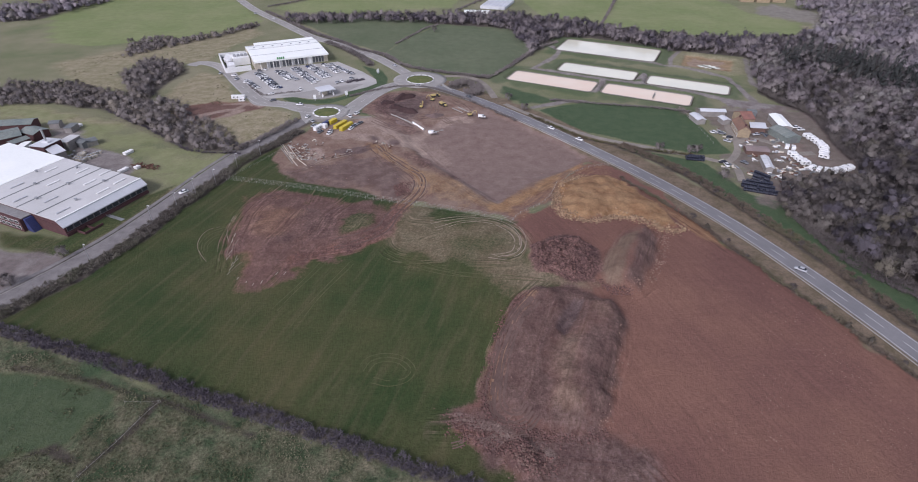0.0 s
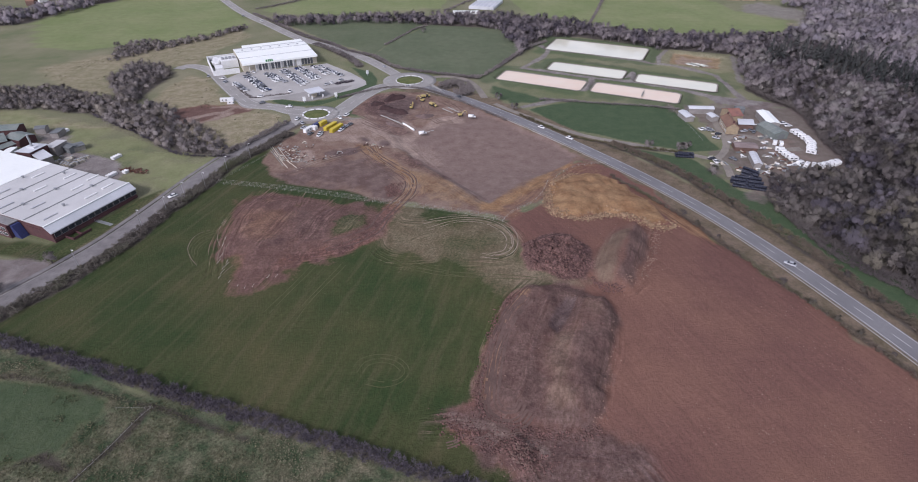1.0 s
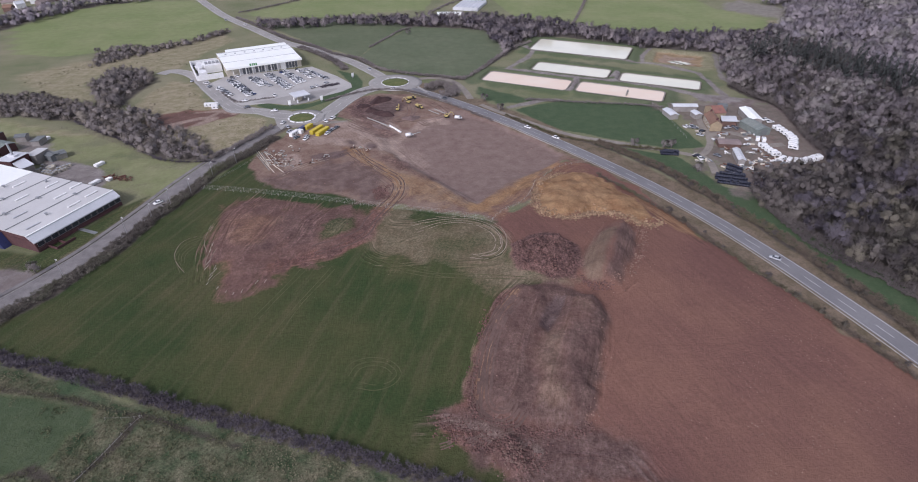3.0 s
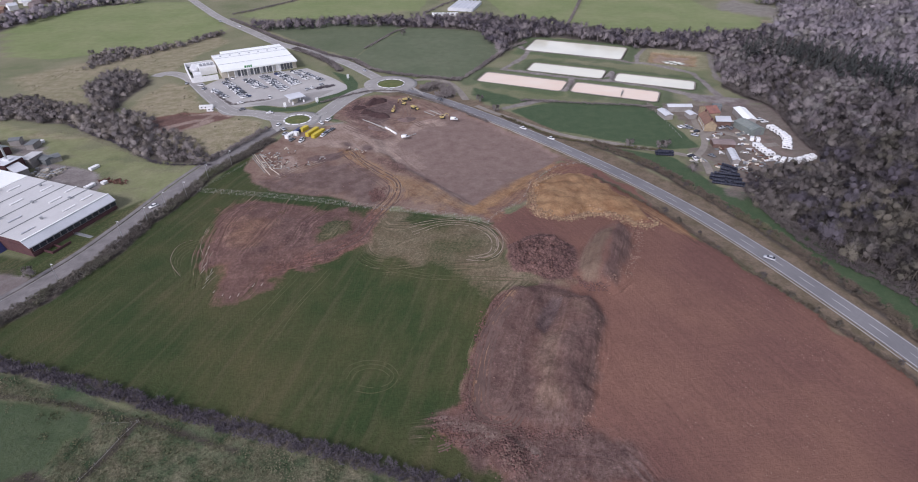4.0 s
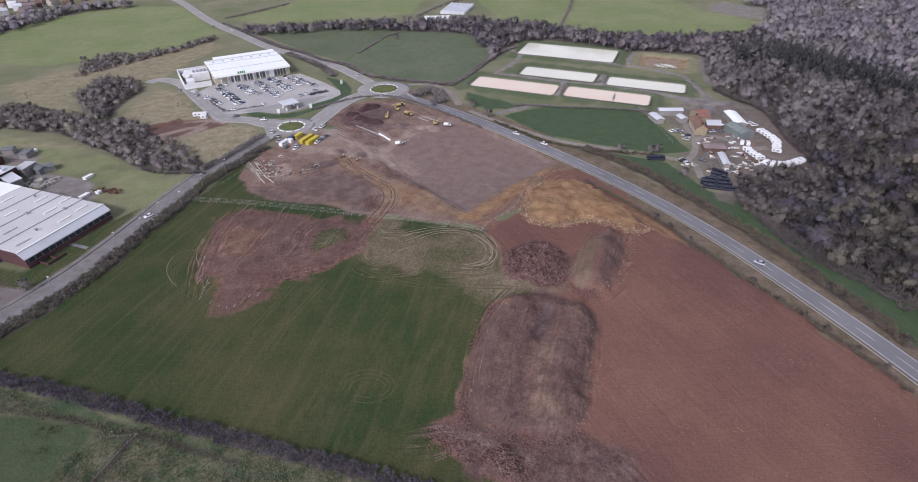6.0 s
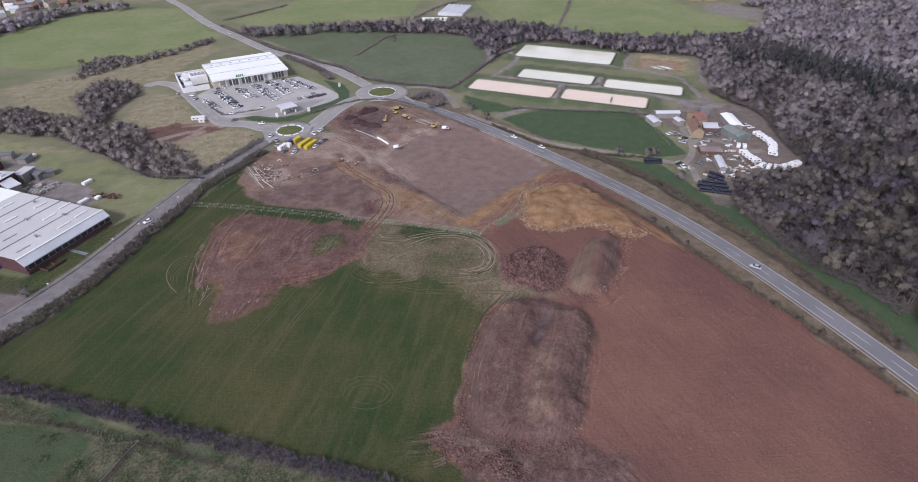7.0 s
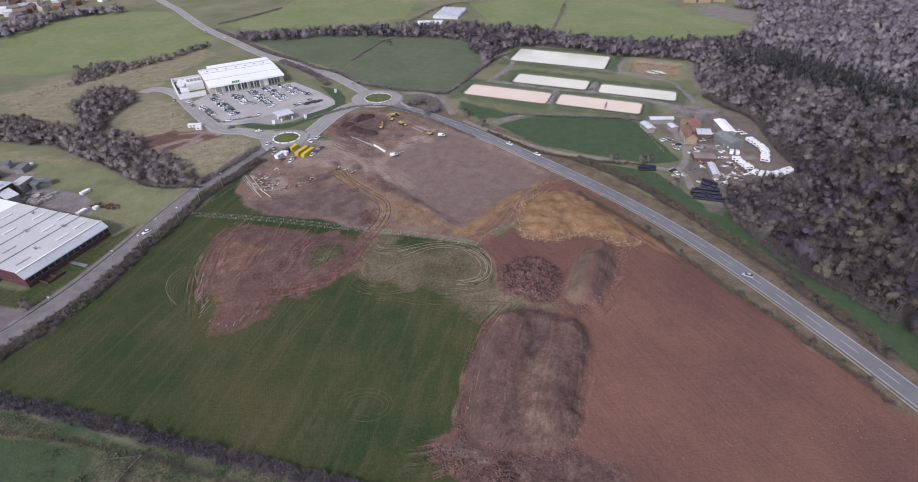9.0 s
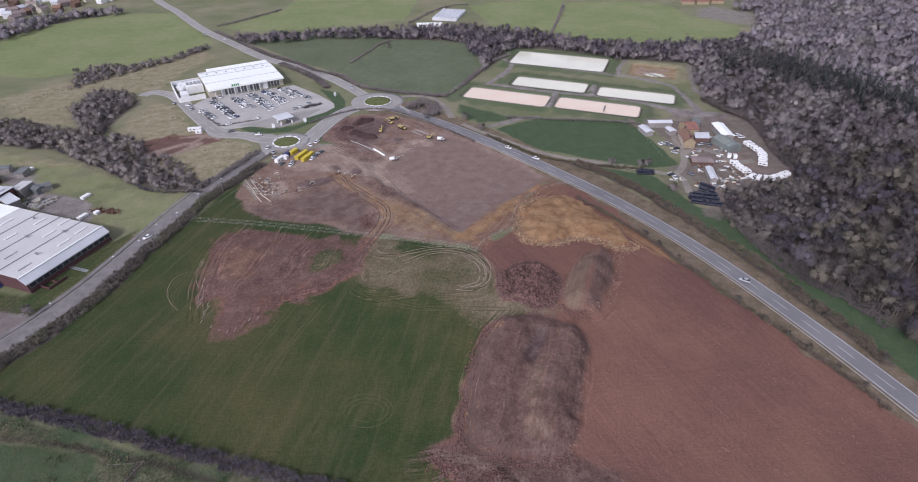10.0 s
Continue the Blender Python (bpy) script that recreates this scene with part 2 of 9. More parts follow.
def inside(x, y, poly):
    """Metres inside an outline; negative outside."""
    p = np.array(poly, float)
    q = np.roll(p, -1, 0)
    best = np.full(np.shape(x), 1e9)
    odd = np.zeros(np.shape(x), bool)
    for (ax, ay), (bx, by) in zip(p, q):
        dx, dy = bx - ax, by - ay
        t = np.clip(((x - ax) * dx + (y - ay) * dy) / (dx * dx + dy * dy + 1e-9), 0, 1)
        best = np.minimum(best, np.hypot(x - ax - t * dx, y - ay - t * dy))
        if ay != by:
            cross = ((ay > y) != (by > y)) & (x < dx * (y - ay) / dy + ax)
            odd ^= cross
    return np.where(odd, best, -best)


def step(d, lo, hi):
    t = np.clip((d - lo) / (hi - lo), 0, 1)
    return t * t * (3 - 2 * t)


def base(x, y):
    x, y = np.asarray(x, float), np.asarray(y, float)
    return (7.5 * np.exp(-((x - 30) / 60) ** 2 - ((y - 170) / 50) ** 2) + 2.5 * np.exp(-((x + 45) / 90) ** 2 - ((y - 275) / 110) ** 2)
            - 3.4 * np.exp(-((y - 70) / 40) ** 2))


# Outlines of the ground, in metres.
BARE_FIELD = [(22.0, 140.1), (14.6, 130.8), (10.3, 118.3), (6.6, 100.4), (-1.1, 94.5), (-2.6, 88.8), (2.8, 86.7), (10.4, 83.1), (13.1, 79.2), (17.2, 75.4), (24.3, 65.5), (48.0, 42.3), (71.1, 25.4), (120.6, 25.7), (155.8, 56.8), (144.5, 90.3), (135.6, 108.3), (128.7, 122.4), (121.8, 137.2), (111.2, 157.9), (104.1, 172.8), (97.7, 190.2), (91.9, 214.8), (77.0, 241.9), (63.6, 247.8), (46.2, 222.1), (39.9, 198.4), (24.8, 183.8), (23.0, 176.8), (26.5, 166.7), (25.5, 156.4), (28.7, 147.5), (40.5, 145.1), (31.1, 142.0)]
SITE = [(77.0, 241.9), (65.1, 255.8), (35.7, 299.6), (5.3, 329.8), (-17.6, 347.7), (-37.1, 350.5), (-51.2, 339.5), (-59.3, 322.8), (-60.6, 308.6), (-49.0, 300.1), (-62.9, 297.4), (-75.6, 293.1), (-83.9, 288.1), (-85.0, 279.0), (-88.8, 265.9), (-94.0, 256.7), (-94.3, 243.9), (-85.0, 229.5), (-71.9, 221.2), (-48.8, 213.4), (-34.4, 204.7), (-21.3, 200.9), (-6.0, 195.4), (8.5, 187.1), (22.1, 180.0), (24.8, 183.8), (39.9, 198.4), (46.2, 222.1), (62.9, 244.3)]
SPOIL_WEST = [(-89.6, 212.5), (-80.7, 213.8), (-66.4, 208.9), (-49.6, 202.5), (-34.8, 197.0), (-25.5, 193.3), (-26.7, 182.7), (-29.1, 175.1), (-35.6, 168.9), (-44.6, 166.6), (-56.8, 165.0), (-60.1, 161.5), (-61.9, 154.5), (-66.9, 150.5), (-70.9, 149.6), (-76.5, 150.8), (-82.2, 156.1), (-87.0, 164.8), (-90.0, 173.9), (-92.0, 184.5), (-93.1, 193.8), (-92.7, 204.7)]
SPOIL_GAP = [(-46.7, 186.5), (-41.9, 192.8), (-34.8, 190.4), (-35.3, 183.4), (-40.1, 177.3), (-45.4, 176.8)]
PAD = [(-30.8, 279.8), (-8.7, 300.0), (15.9, 317.1), (35.7, 298.7), (55.4, 271.7), (67.0, 253.0), (58.5, 244.0), (41.5, 227.2), (29.2, 215.1), (16.2, 196.4), (7.8, 207.1), (-1.3, 223.6), (-14.4, 240.1), (-26.1, 260.7)]
CUT_WEST = [(-22.6, 234.8), (-14.1, 234.8), (-1.3, 221.6), (9.1, 205.8), (16.2, 196.4), (17.4, 185.9), (10.9, 188.9), (-1.1, 198.2), (-15.4, 208.7)]
CUT_EAST = [(8.8, 198.0), (16.2, 196.4), (24.4, 205.6), (39.8, 224.9), (58.3, 243.3), (63.8, 241.6), (49.3, 229.3), (37.8, 210.3), (28.2, 193.4), (17.9, 185.4), (12.1, 188.3)]
EAST_APRON = [(67.0, 253.0), (77.4, 241.2), (59.9, 228.9), (44.9, 213.7), (39.7, 197.2), (24.6, 181.8), (15.5, 185.5), (15.7, 196.4), (41.5, 227.2)]
DARK_PATCH = [(-30.3, 216.3), (-26.2, 220.0), (-21.4, 216.5), (-21.8, 209.1), (-27.0, 207.0)]
SPOIL_TONGUE = [(-63.7, 160.3), (-57.0, 165.9), (-49.3, 167.7), (-41.5, 169.4), (-33.7, 173.2), (-29.4, 178.5), (-27.2, 187.1), (-25.0, 195.8)]
SPOIL_ORANGE = [(-87.6, 195.3), (-79.6, 203.6), (-68.6, 197.2), (-68.7, 180.7), (-79.3, 177.8), (-86.2, 183.9)]
# Crests and flanks of the mounds that catch the sun, coloured paler.
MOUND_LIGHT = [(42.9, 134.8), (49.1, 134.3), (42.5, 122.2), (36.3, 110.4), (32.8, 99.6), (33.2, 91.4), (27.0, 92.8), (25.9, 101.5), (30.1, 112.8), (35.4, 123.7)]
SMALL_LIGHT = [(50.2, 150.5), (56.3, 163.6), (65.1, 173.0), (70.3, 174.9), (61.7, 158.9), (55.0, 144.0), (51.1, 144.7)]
ORANGE_HEAP = [(41.2, 198.5), (45.3, 216.5), (55.5, 227.8), (71.2, 229.4), (81.1, 214.7), (86.7, 198.6), (89.1, 183.4), (79.9, 180.9), (73.0, 186.1), (63.8, 188.3), (53.0, 183.4), (43.5, 183.0), (40.1, 188.7)]
ORANGE_LANE = [(84.5, 208.2), (90.9, 203.5), (99.4, 184.9), (105.0, 172.1), (102.3, 169.4), (94.8, 179.0), (87.0, 191.5)]
CLODS = [(26.2, 162.8), (36.0, 168.8), (44.9, 169.5), (51.4, 163.8), (49.8, 151.2), (45.5, 145.8), (36.1, 145.9), (27.6, 149.1), (25.9, 155.1)]
STRAW_GAP = [(25.2, 153.9), (30.1, 151.0), (42.8, 146.9), (43.9, 142.5), (28.8, 139.4), (20.1, 141.0), (19.6, 147.5)]
STRAW_EDGE = [(9.6, 153.2), (20.1, 154.9), (25.5, 156.4), (30.2, 151.6), (41.0, 147.9), (45.9, 144.8), (43.3, 143.6), (28.8, 139.4), (19.0, 139.4), (11.4, 145.0)]
SITE_YARD = [(-79.4, 287.1), (-62.6, 295.5), (-49.1, 295.6), (-30.1, 271.1), (-38.8, 264.8), (-55.2, 270.6), (-71.1, 270.7), (-80.4, 277.2)]
CONCRETE = [(-81.3, 250.8), (-75.4, 254.8), (-68.1, 250.6), (-65.7, 244.6), (-71.9, 239.6), (-78.5, 242.9)]
HAUL_LINES = [[(-63.5, 301.0), (-53.3, 296.4), (-42.9, 286.1), (-33.7, 276.4), (-26.5, 265.9), (-19.0, 255.2)], [(-29.9, 268.8), (-23.4, 274.5), (-13.4, 289.9), (-5.3, 298.4), (5.0, 300.9)], [(-71.7, 273.9), (-55.7, 273.7), (-42.3, 267.7), (-29.4, 263.5)]]
CLAY_LINE = [(-47.1, 261.7), (-41.4, 256.0), (-36.3, 247.8), (-27.2, 238.0), (-19.6, 228.4), (-17.2, 219.6), (-18.8, 209.0), (-23.1, 198.4)]
MOUND_SMALL = [(49.5, 151.9), (54.5, 163.6), (63.3, 174.9), (73.6, 181.7), (77.9, 175.8), (73.0, 161.0), (66.9, 148.5), (60.9, 141.3), (53.3, 143.2), (48.6, 148.1)]
MOUND_BIG = [(25.6, 142.4), (37.6, 142.8), (51.1, 136.3), (53.2, 128.3), (49.6, 118.6), (47.3, 109.7), (43.4, 102.4), (42.0, 95.4), (37.6, 89.8), (31.5, 89.2), (25.5, 90.8), (21.8, 92.7), (16.3, 93.6), (10.0, 94.4), (7.1, 99.5), (9.1, 110.7), (12.8, 124.5), (16.8, 134.1)]
MOUND_RIDGE = [(40.2, 136.1), (50.9, 135.5), (52.9, 127.2), (47.3, 109.7), (41.8, 97.2), (38.4, 91.4), (31.0, 90.8), (26.8, 96.1), (26.5, 103.7), (30.2, 112.8), (35.6, 124.8)]
# Flanks turned from the sun, where shade is painted as darker soil.
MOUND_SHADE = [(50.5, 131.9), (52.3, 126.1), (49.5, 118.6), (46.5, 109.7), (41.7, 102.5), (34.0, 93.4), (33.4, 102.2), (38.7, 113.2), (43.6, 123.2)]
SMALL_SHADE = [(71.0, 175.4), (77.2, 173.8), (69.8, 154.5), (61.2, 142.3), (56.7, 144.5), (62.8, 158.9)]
PIT = [(-51.7, 314.6), (-45.3, 337.3), (-28.9, 343.6), (-16.9, 330.6), (-21.0, 305.8), (-32.3, 296.0), (-43.0, 301.2)]
LOBE = [(-90.1, 237.5), (-80.6, 234.2), (-76.0, 238.4), (-54.6, 247.8), (-40.5, 253.3), (-26.9, 234.8), (-21.2, 219.7), (-23.8, 201.1), (-48.5, 211.8), (-68.6, 218.9), (-84.7, 228.3)]
APRON = [(-77.9, 295.8), (-64.2, 304.8), (-53.9, 301.0), (-61.8, 294.6)]
DIRTY = [(-3.1, 93.1), (7.3, 97.5), (13.3, 95.5), (25.4, 94.0), (35.1, 91.5), (42.8, 89.0), (50.2, 85.8), (53.5, 77.5), (56.6, 71.3), (18.4, 71.8), (15.0, 79.0), (6.8, 86.4), (-1.1, 88.6)]
LAWN = [(-158.0, 174.8), (-150.5, 186.2), (-140.3, 210.1), (-125.8, 226.4), (-114.5, 246.4), (-114.6, 233.8), (-125.9, 207.4), (-132.9, 184.9), (-142.0, 167.0), (-152.4, 158.5), (-162.7, 167.7), (-177.5, 169.5), (-185.2, 180.4), (-169.9, 178.9)]
MOUND_DARK = [(33.9, 131.0), (38.1, 135.4), (41.1, 134.7), (37.9, 126.8), (33.2, 121.7), (31.1, 124.0)]
RUBBLE = [(11.6, 84.4), (16.8, 88.1), (21.4, 84.8), (22.3, 79.7), (18.0, 76.6), (13.4, 79.1)]
POND_YARD = [(165.9, 345.3), (180.5, 337.3), (203.1, 328.4), (194.4, 311.1), (183.7, 321.8), (169.7, 329.3), (168.1, 335.9)]
POND_GREEN = [(29.5, 362.5), (47.4, 350.8), (65.2, 335.1), (51.6, 328.7), (37.8, 329.5), (28.3, 348.1)]
PLOUGHED = [(325.4, 634.1), (347.1, 645.7), (377.5, 600.0), (345.9, 548.8), (304.9, 598.0)]
DRY_CORNER = [(333.8, 556.2), (337.1, 534.9), (322.4, 511.7), (311.7, 516.0)]
SPOIL_DARK = [(-68.4, 199.4), (-58.3, 200.3), (-47.8, 189.9), (-49.4, 176.0), (-58.9, 170.0), (-71.4, 164.7), (-77.6, 158.7), (-82.3, 167.7), (-73.6, 173.8), (-65.7, 180.3)]
MOUND_LEFT = [(24.4, 139.4), (17.0, 133.9), (13.2, 124.5), (9.3, 110.7), (7.3, 99.9), (10.5, 94.9), (16.5, 94.7), (20.7, 98.8), (25.0, 107.5), (30.5, 121.9), (35.0, 135.0), (31.4, 141.3)]
WOOD_SCRUB = [(149.8, 223.8), (160.0, 224.8), (169.4, 229.0), (178.7, 229.1), (191.0, 232.1), (200.9, 231.2), (182.8, 198.9), (142.6, 195.7), (144.9, 209.2)]
FARM_DUST = [(172.9, 280.4), (178.2, 274.5), (184.9, 267.4), (185.3, 259.9), (184.5, 250.4), (175.0, 249.0), (167.9, 254.3), (170.6, 268.8)]
FARM_MUD = [(164.8, 257.0), (170.8, 249.4), (174.5, 240.1), (171.1, 234.0), (160.2, 233.0), (157.2, 239.6)]
SITE_LANES = [[(-44.7, 322.9), (-34.3, 306.1), (-25.3, 292.4), (-21.7, 287.6)], [(-52.8, 298.5), (-42.5, 287.5), (-32.8, 277.0), (-26.8, 267.9)], [(-0.7, 318.4), (5.1, 313.6), (11.0, 310.6)]]
SITE_GREEN = [(-63.8, 321.5), (-60.8, 318.6), (-54.0, 306.0), (-54.1, 302.4), (-58.5, 305.3), (-63.3, 312.5)]
SITE_WAYS = [[(-51.5, 299.3), (-36.5, 281.5), (-27.4, 274.4), (-16.4, 260.3), (-6.1, 243.7)], [(-48.7, 304.9), (-40.3, 301.1), (-30.8, 294.6), (-21.5, 285.7)]]
SITE_RED = [[(-60.4, 320.2), (-45.9, 336.5), (-36.4, 342.9), (-31.1, 339.5), (-40.1, 326.3), (-41.2, 311.8), (-32.9, 293.3), (-23.5, 281.9), (-32.0, 279.8), (-41.8, 292.2), (-52.8, 310.8)], [(-32.6, 259.2), (-24.1, 251.8), (-13.8, 239.0), (-3.3, 226.2), (-6.1, 224.9), (-16.6, 233.9), (-27.9, 247.7)]]
SITE_PALE = [[(-73.3, 250.3), (-69.2, 251.9), (-65.9, 246.9), (-68.9, 242.6), (-72.6, 244.0)], [(-81.5, 273.3), (-76.9, 273.7), (-75.6, 270.2), (-79.7, 270.0)], [(-76.6, 257.1), (-72.8, 257.7), (-70.9, 253.2), (-74.7, 252.5)]]
SITE_DARK = [(-62.8, 252.3), (-53.7, 257.8), (-45.0, 270.2), (-34.4, 268.3), (-35.1, 264.1), (-43.2, 263.6), (-51.0, 252.1), (-59.2, 247.6)]
STONY = [(109.7, 176.5), (118.9, 152.5), (128.7, 126.0), (136.8, 105.0), (115.5, 74.5), (80.8, 75.0), (85.1, 105.3), (98.6, 136.3)]
CHURN_HEART = [(-5.3, 168.2), (3.6, 172.2), (12.9, 170.2), (16.1, 165.5), (9.9, 160.9), (-0.8, 161.9)]
CHURNED = [(-29.6, 175.2), (-29.1, 191.5), (-23.8, 201.1), (-15.5, 197.6), (-14.1, 186.4), (-1.0, 181.8), (13.0, 182.3), (21.7, 175.5), (26.2, 163.8), (22.6, 154.6), (13.7, 151.2), (-0.8, 156.2), (-18.0, 159.0), (-27.3, 165.0)]
ROUGH = [(-206.2, 137.1), (-144.5, 122.3), (-122.3, 116.0), (-90.1, 104.6), (-61.6, 95.1), (-35.6, 86.5), (-12.0, 79.1), (-0.1, 73.8), (13.8, 42.1), (-182.0, 36.2)]
ROUGH_GREEN = [(-148.1, 109.4), (-132.2, 109.1), (-121.0, 107.5), (-109.7, 105.4), (-96.9, 101.6), (-97.2, 97.7), (-100.3, 93.5), (-101.0, 89.5), (-103.1, 85.6), (-109.0, 83.8), (-114.2, 81.3), (-128.0, 81.5)]
MAIN_FIELD = [(-162.5, 126.5), (-142.8, 150.0), (-123.7, 202.3), (-108.6, 228.9), (-96.8, 261.0), (-21.1, 198.2), (24.3, 179.0), (25.5, 156.4), (42.1, 148.5), (44.1, 142.5), (21.6, 124.9), (11.0, 96.7), (2.9, 91.4), (17.8, 81.6), (20.6, 68.2), (-61.4, 94.4), (-122.0, 115.6), (-144.4, 122.1), (-188.4, 130.3)]
DRY_WEST = [(-291.9, 321.6), (-262.0, 320.2), (-215.6, 301.9), (-177.1, 279.8), (-147.5, 256.8), (-131.4, 250.9), (-112.6, 253.1), (-122.8, 219.0), (-143.0, 222.6), (-167.6, 254.3), (-203.2, 274.2), (-229.1, 290.3), (-271.4, 302.8)]
DRY_SHOP = [(-190.4, 323.2), (-191.0, 356.1), (-189.6, 392.0), (-171.8, 384.0), (-145.6, 344.5), (-124.6, 320.3), (-102.9, 306.8), (-95.8, 295.4), (-100.4, 282.7), (-118.2, 260.3), (-151.0, 287.7)]
DRY_NORTH = [(-306.9, 409.4), (-275.5, 442.0), (-243.0, 475.2), (-195.2, 528.7), (-174.8, 501.0), (-188.3, 454.6), (-193.1, 406.1), (-235.4, 418.8), (-245.1, 396.4), (-223.1, 349.8), (-264.6, 360.8)]
RED_PATCH = [(-173.6, 311.0), (-169.1, 323.7), (-153.6, 329.2), (-135.6, 328.8), (-120.4, 322.9), (-122.9, 315.9), (-135.9, 308.0), (-145.7, 297.7), (-159.2, 298.5)]
PALE_STRIPS = [[(-156.3, 304.7), (-146.9, 310.3), (-135.6, 317.7), (-131.9, 323.6)], [(-156.3, 304.7), (-146.0, 298.5), (-136.2, 308.9), (-132.6, 313.7)], [(-146.4, 324.2), (-134.6, 326.1), (-123.5, 321.0)]]
DRY_TAN = [(-291.9, 321.6), (-262.0, 320.2), (-215.6, 301.9), (-191.3, 291.5), (-212.0, 289.6), (-247.4, 297.8), (-271.4, 302.8)]
GREEN_EDGE = [(-126.2, 115.0), (-111.2, 111.9), (-91.7, 105.1), (-67.3, 95.3), (-55.1, 90.5), (-56.8, 88.3), (-71.5, 93.6), (-89.7, 100.5), (-110.6, 107.5), (-123.5, 110.3)]
YARD_BACK = [(-228.4, 281.1), (-231.4, 292.8), (-220.0, 293.0), (-209.9, 281.3), (-202.6, 264.3), (-215.2, 270.2)]
STREAKS = [[(-0.3, 94.2), (2.9, 92.8), (6.4, 92.5)], [(2.2, 90.0), (6.3, 90.9), (10.8, 92.0)], [(8.6, 92.0), (11.7, 90.6), (13.7, 88.4)], [(9.4, 88.4), (12.6, 89.4), (16.0, 89.4)], [(15.4, 90.1), (19.9, 87.8), (22.7, 85.2)], [(19.2, 88.4), (22.1, 86.8), (24.0, 83.6)]]
FIELD_FAR_WEST = [(-403.8, 563.7), (-394.0, 625.0), (-363.7, 674.2), (-299.4, 689.7), (-268.9, 677.1), (-201.5, 568.0), (-189.6, 545.5), (-212.6, 509.7), (-250.4, 479.9), (-303.2, 455.2), (-345.9, 467.1)]
FIELD_MID = [(-160.0, 552.0), (-108.8, 572.9), (-38.3, 558.8), (-22.0, 540.0), (-52.0, 474.0), (-60.0, 441.0), (-102.0, 480.0)]
FIELD_MID_EAST = [(-20.0, 542.1), (45.5, 524.9), (57.0, 479.6), (59.0, 453.8), (23.0, 384.0), (-8.0, 390.0), (-39.0, 406.6), (-60.0, 441.0), (-51.5, 474.0)]
FIELD_TOP = [[(-198.0, 607.0), (-151.1, 677.7), (-139.7, 779.3), (12.9, 759.8), (-9.7, 618.0), (-88.1, 594.1), (-163.4, 586.2)], [(66.3, 682.4), (192.0, 729.3), (142.5, 550.6), (80.9, 581.6)], [(138.9, 542.0), (187.5, 687.5), (293.4, 674.3), (304.1, 596.1), (330.6, 554.0), (308.5, 511.2), (200.6, 501.7)]]
FIELD_FARM = [(48.3, 318.4), (79.9, 333.4), (136.4, 324.0), (143.5, 260.1), (126.6, 257.6), (99.7, 270.7), (70.8, 285.4)]
FIELD_STRIP = [(85.8, 265.7), (123.5, 249.3), (132.8, 216.3), (145.2, 208.7), (146.8, 182.9), (163.4, 145.6), (172.5, 108.7), (161.0, 94.9), (154.3, 116.8), (151.2, 133.7), (138.2, 167.3), (122.3, 210.5), (107.4, 245.5)]
FARM_YARD = [(143.1, 322.1), (187.0, 331.1), (219.8, 319.8), (215.8, 274.0), (203.1, 236.1), (182.4, 222.9), (161.9, 215.4), (147.1, 209.8), (135.1, 209.4), (135.9, 234.9), (137.0, 253.0), (153.6, 276.7), (144.5, 301.5)]
WORKS_YARD = [(-199.0, 248.2), (-202.3, 263.9), (-190.1, 259.3), (-174.4, 254.2), (-165.5, 247.2), (-158.6, 238.1), (-159.2, 230.1), (-178.4, 238.2)]
WORKS_FRONT = [(-194.0, 173.3), (-168.9, 166.9), (-150.7, 164.7), (-147.4, 154.0), (-157.5, 141.1), (-174.2, 131.8), (-215.1, 171.1)]
PLANT_BED = [(-72.9, 405.8), (-58.9, 396.2), (-50.8, 377.6), (-50.2, 362.2), (-56.0, 349.5), (-66.1, 339.2), (-74.1, 330.4), (-82.1, 323.9), (-92.8, 323.6), (-106.3, 327.5), (-113.1, 333.2), (-111.0, 339.6), (-100.3, 333.2), (-90.5, 329.8), (-80.1, 333.2), (-71.9, 340.0), (-74.2, 350.8), (-66.3, 355.1), (-59.1, 359.8), (-57.3, 368.8), (-63.0, 384.0)]

PONDS = [((121.5, 455.0), 77.0, 34.5, "water_grey"), ((100.8, 397.8), 54.0, 19.0, "water_grey"), ((156.9, 368.4), 52.0, 17.5, "water_grey"),
         ((123.0, 349.0), 55.0, 19.0, "water_pink"), ((64.2, 375.3), 59.0, 20.5, "water_pink")]
POND_TURN = radians(-25.3)
POND_WAYS = [[(75.5, 464.1), (80.8, 451.2), (73.2, 431.7), (62.5, 416.6), (54.2, 404.4), (76.3, 390.1), (102.3, 377.4), (126.7, 369.1), (141.0, 360.2), (158.7, 350.0), (171.5, 340.6), (201.5, 328.6)], [(80.8, 451.2), (109.8, 439.2), (134.5, 425.2), (158.4, 412.8), (177.4, 399.4), (191.8, 385.5), (190.4, 367.0), (189.6, 347.7), (189.2, 333.8)], [(178.3, 450.9), (165.0, 430.4), (159.2, 412.8)], [(224.2, 432.7), (211.2, 395.8), (202.9, 370.1), (211.4, 345.5)], [(45.3, 322.7), (66.5, 333.9), (78.0, 334.9)], [(100.7, 377.5), (94.7, 361.4), (88.8, 351.6)], [(124.7, 378.3), (131.9, 386.9), (128.2, 368.9)]]
DRY_POND = ((190.3, 420.4), 36.0, 33.0)

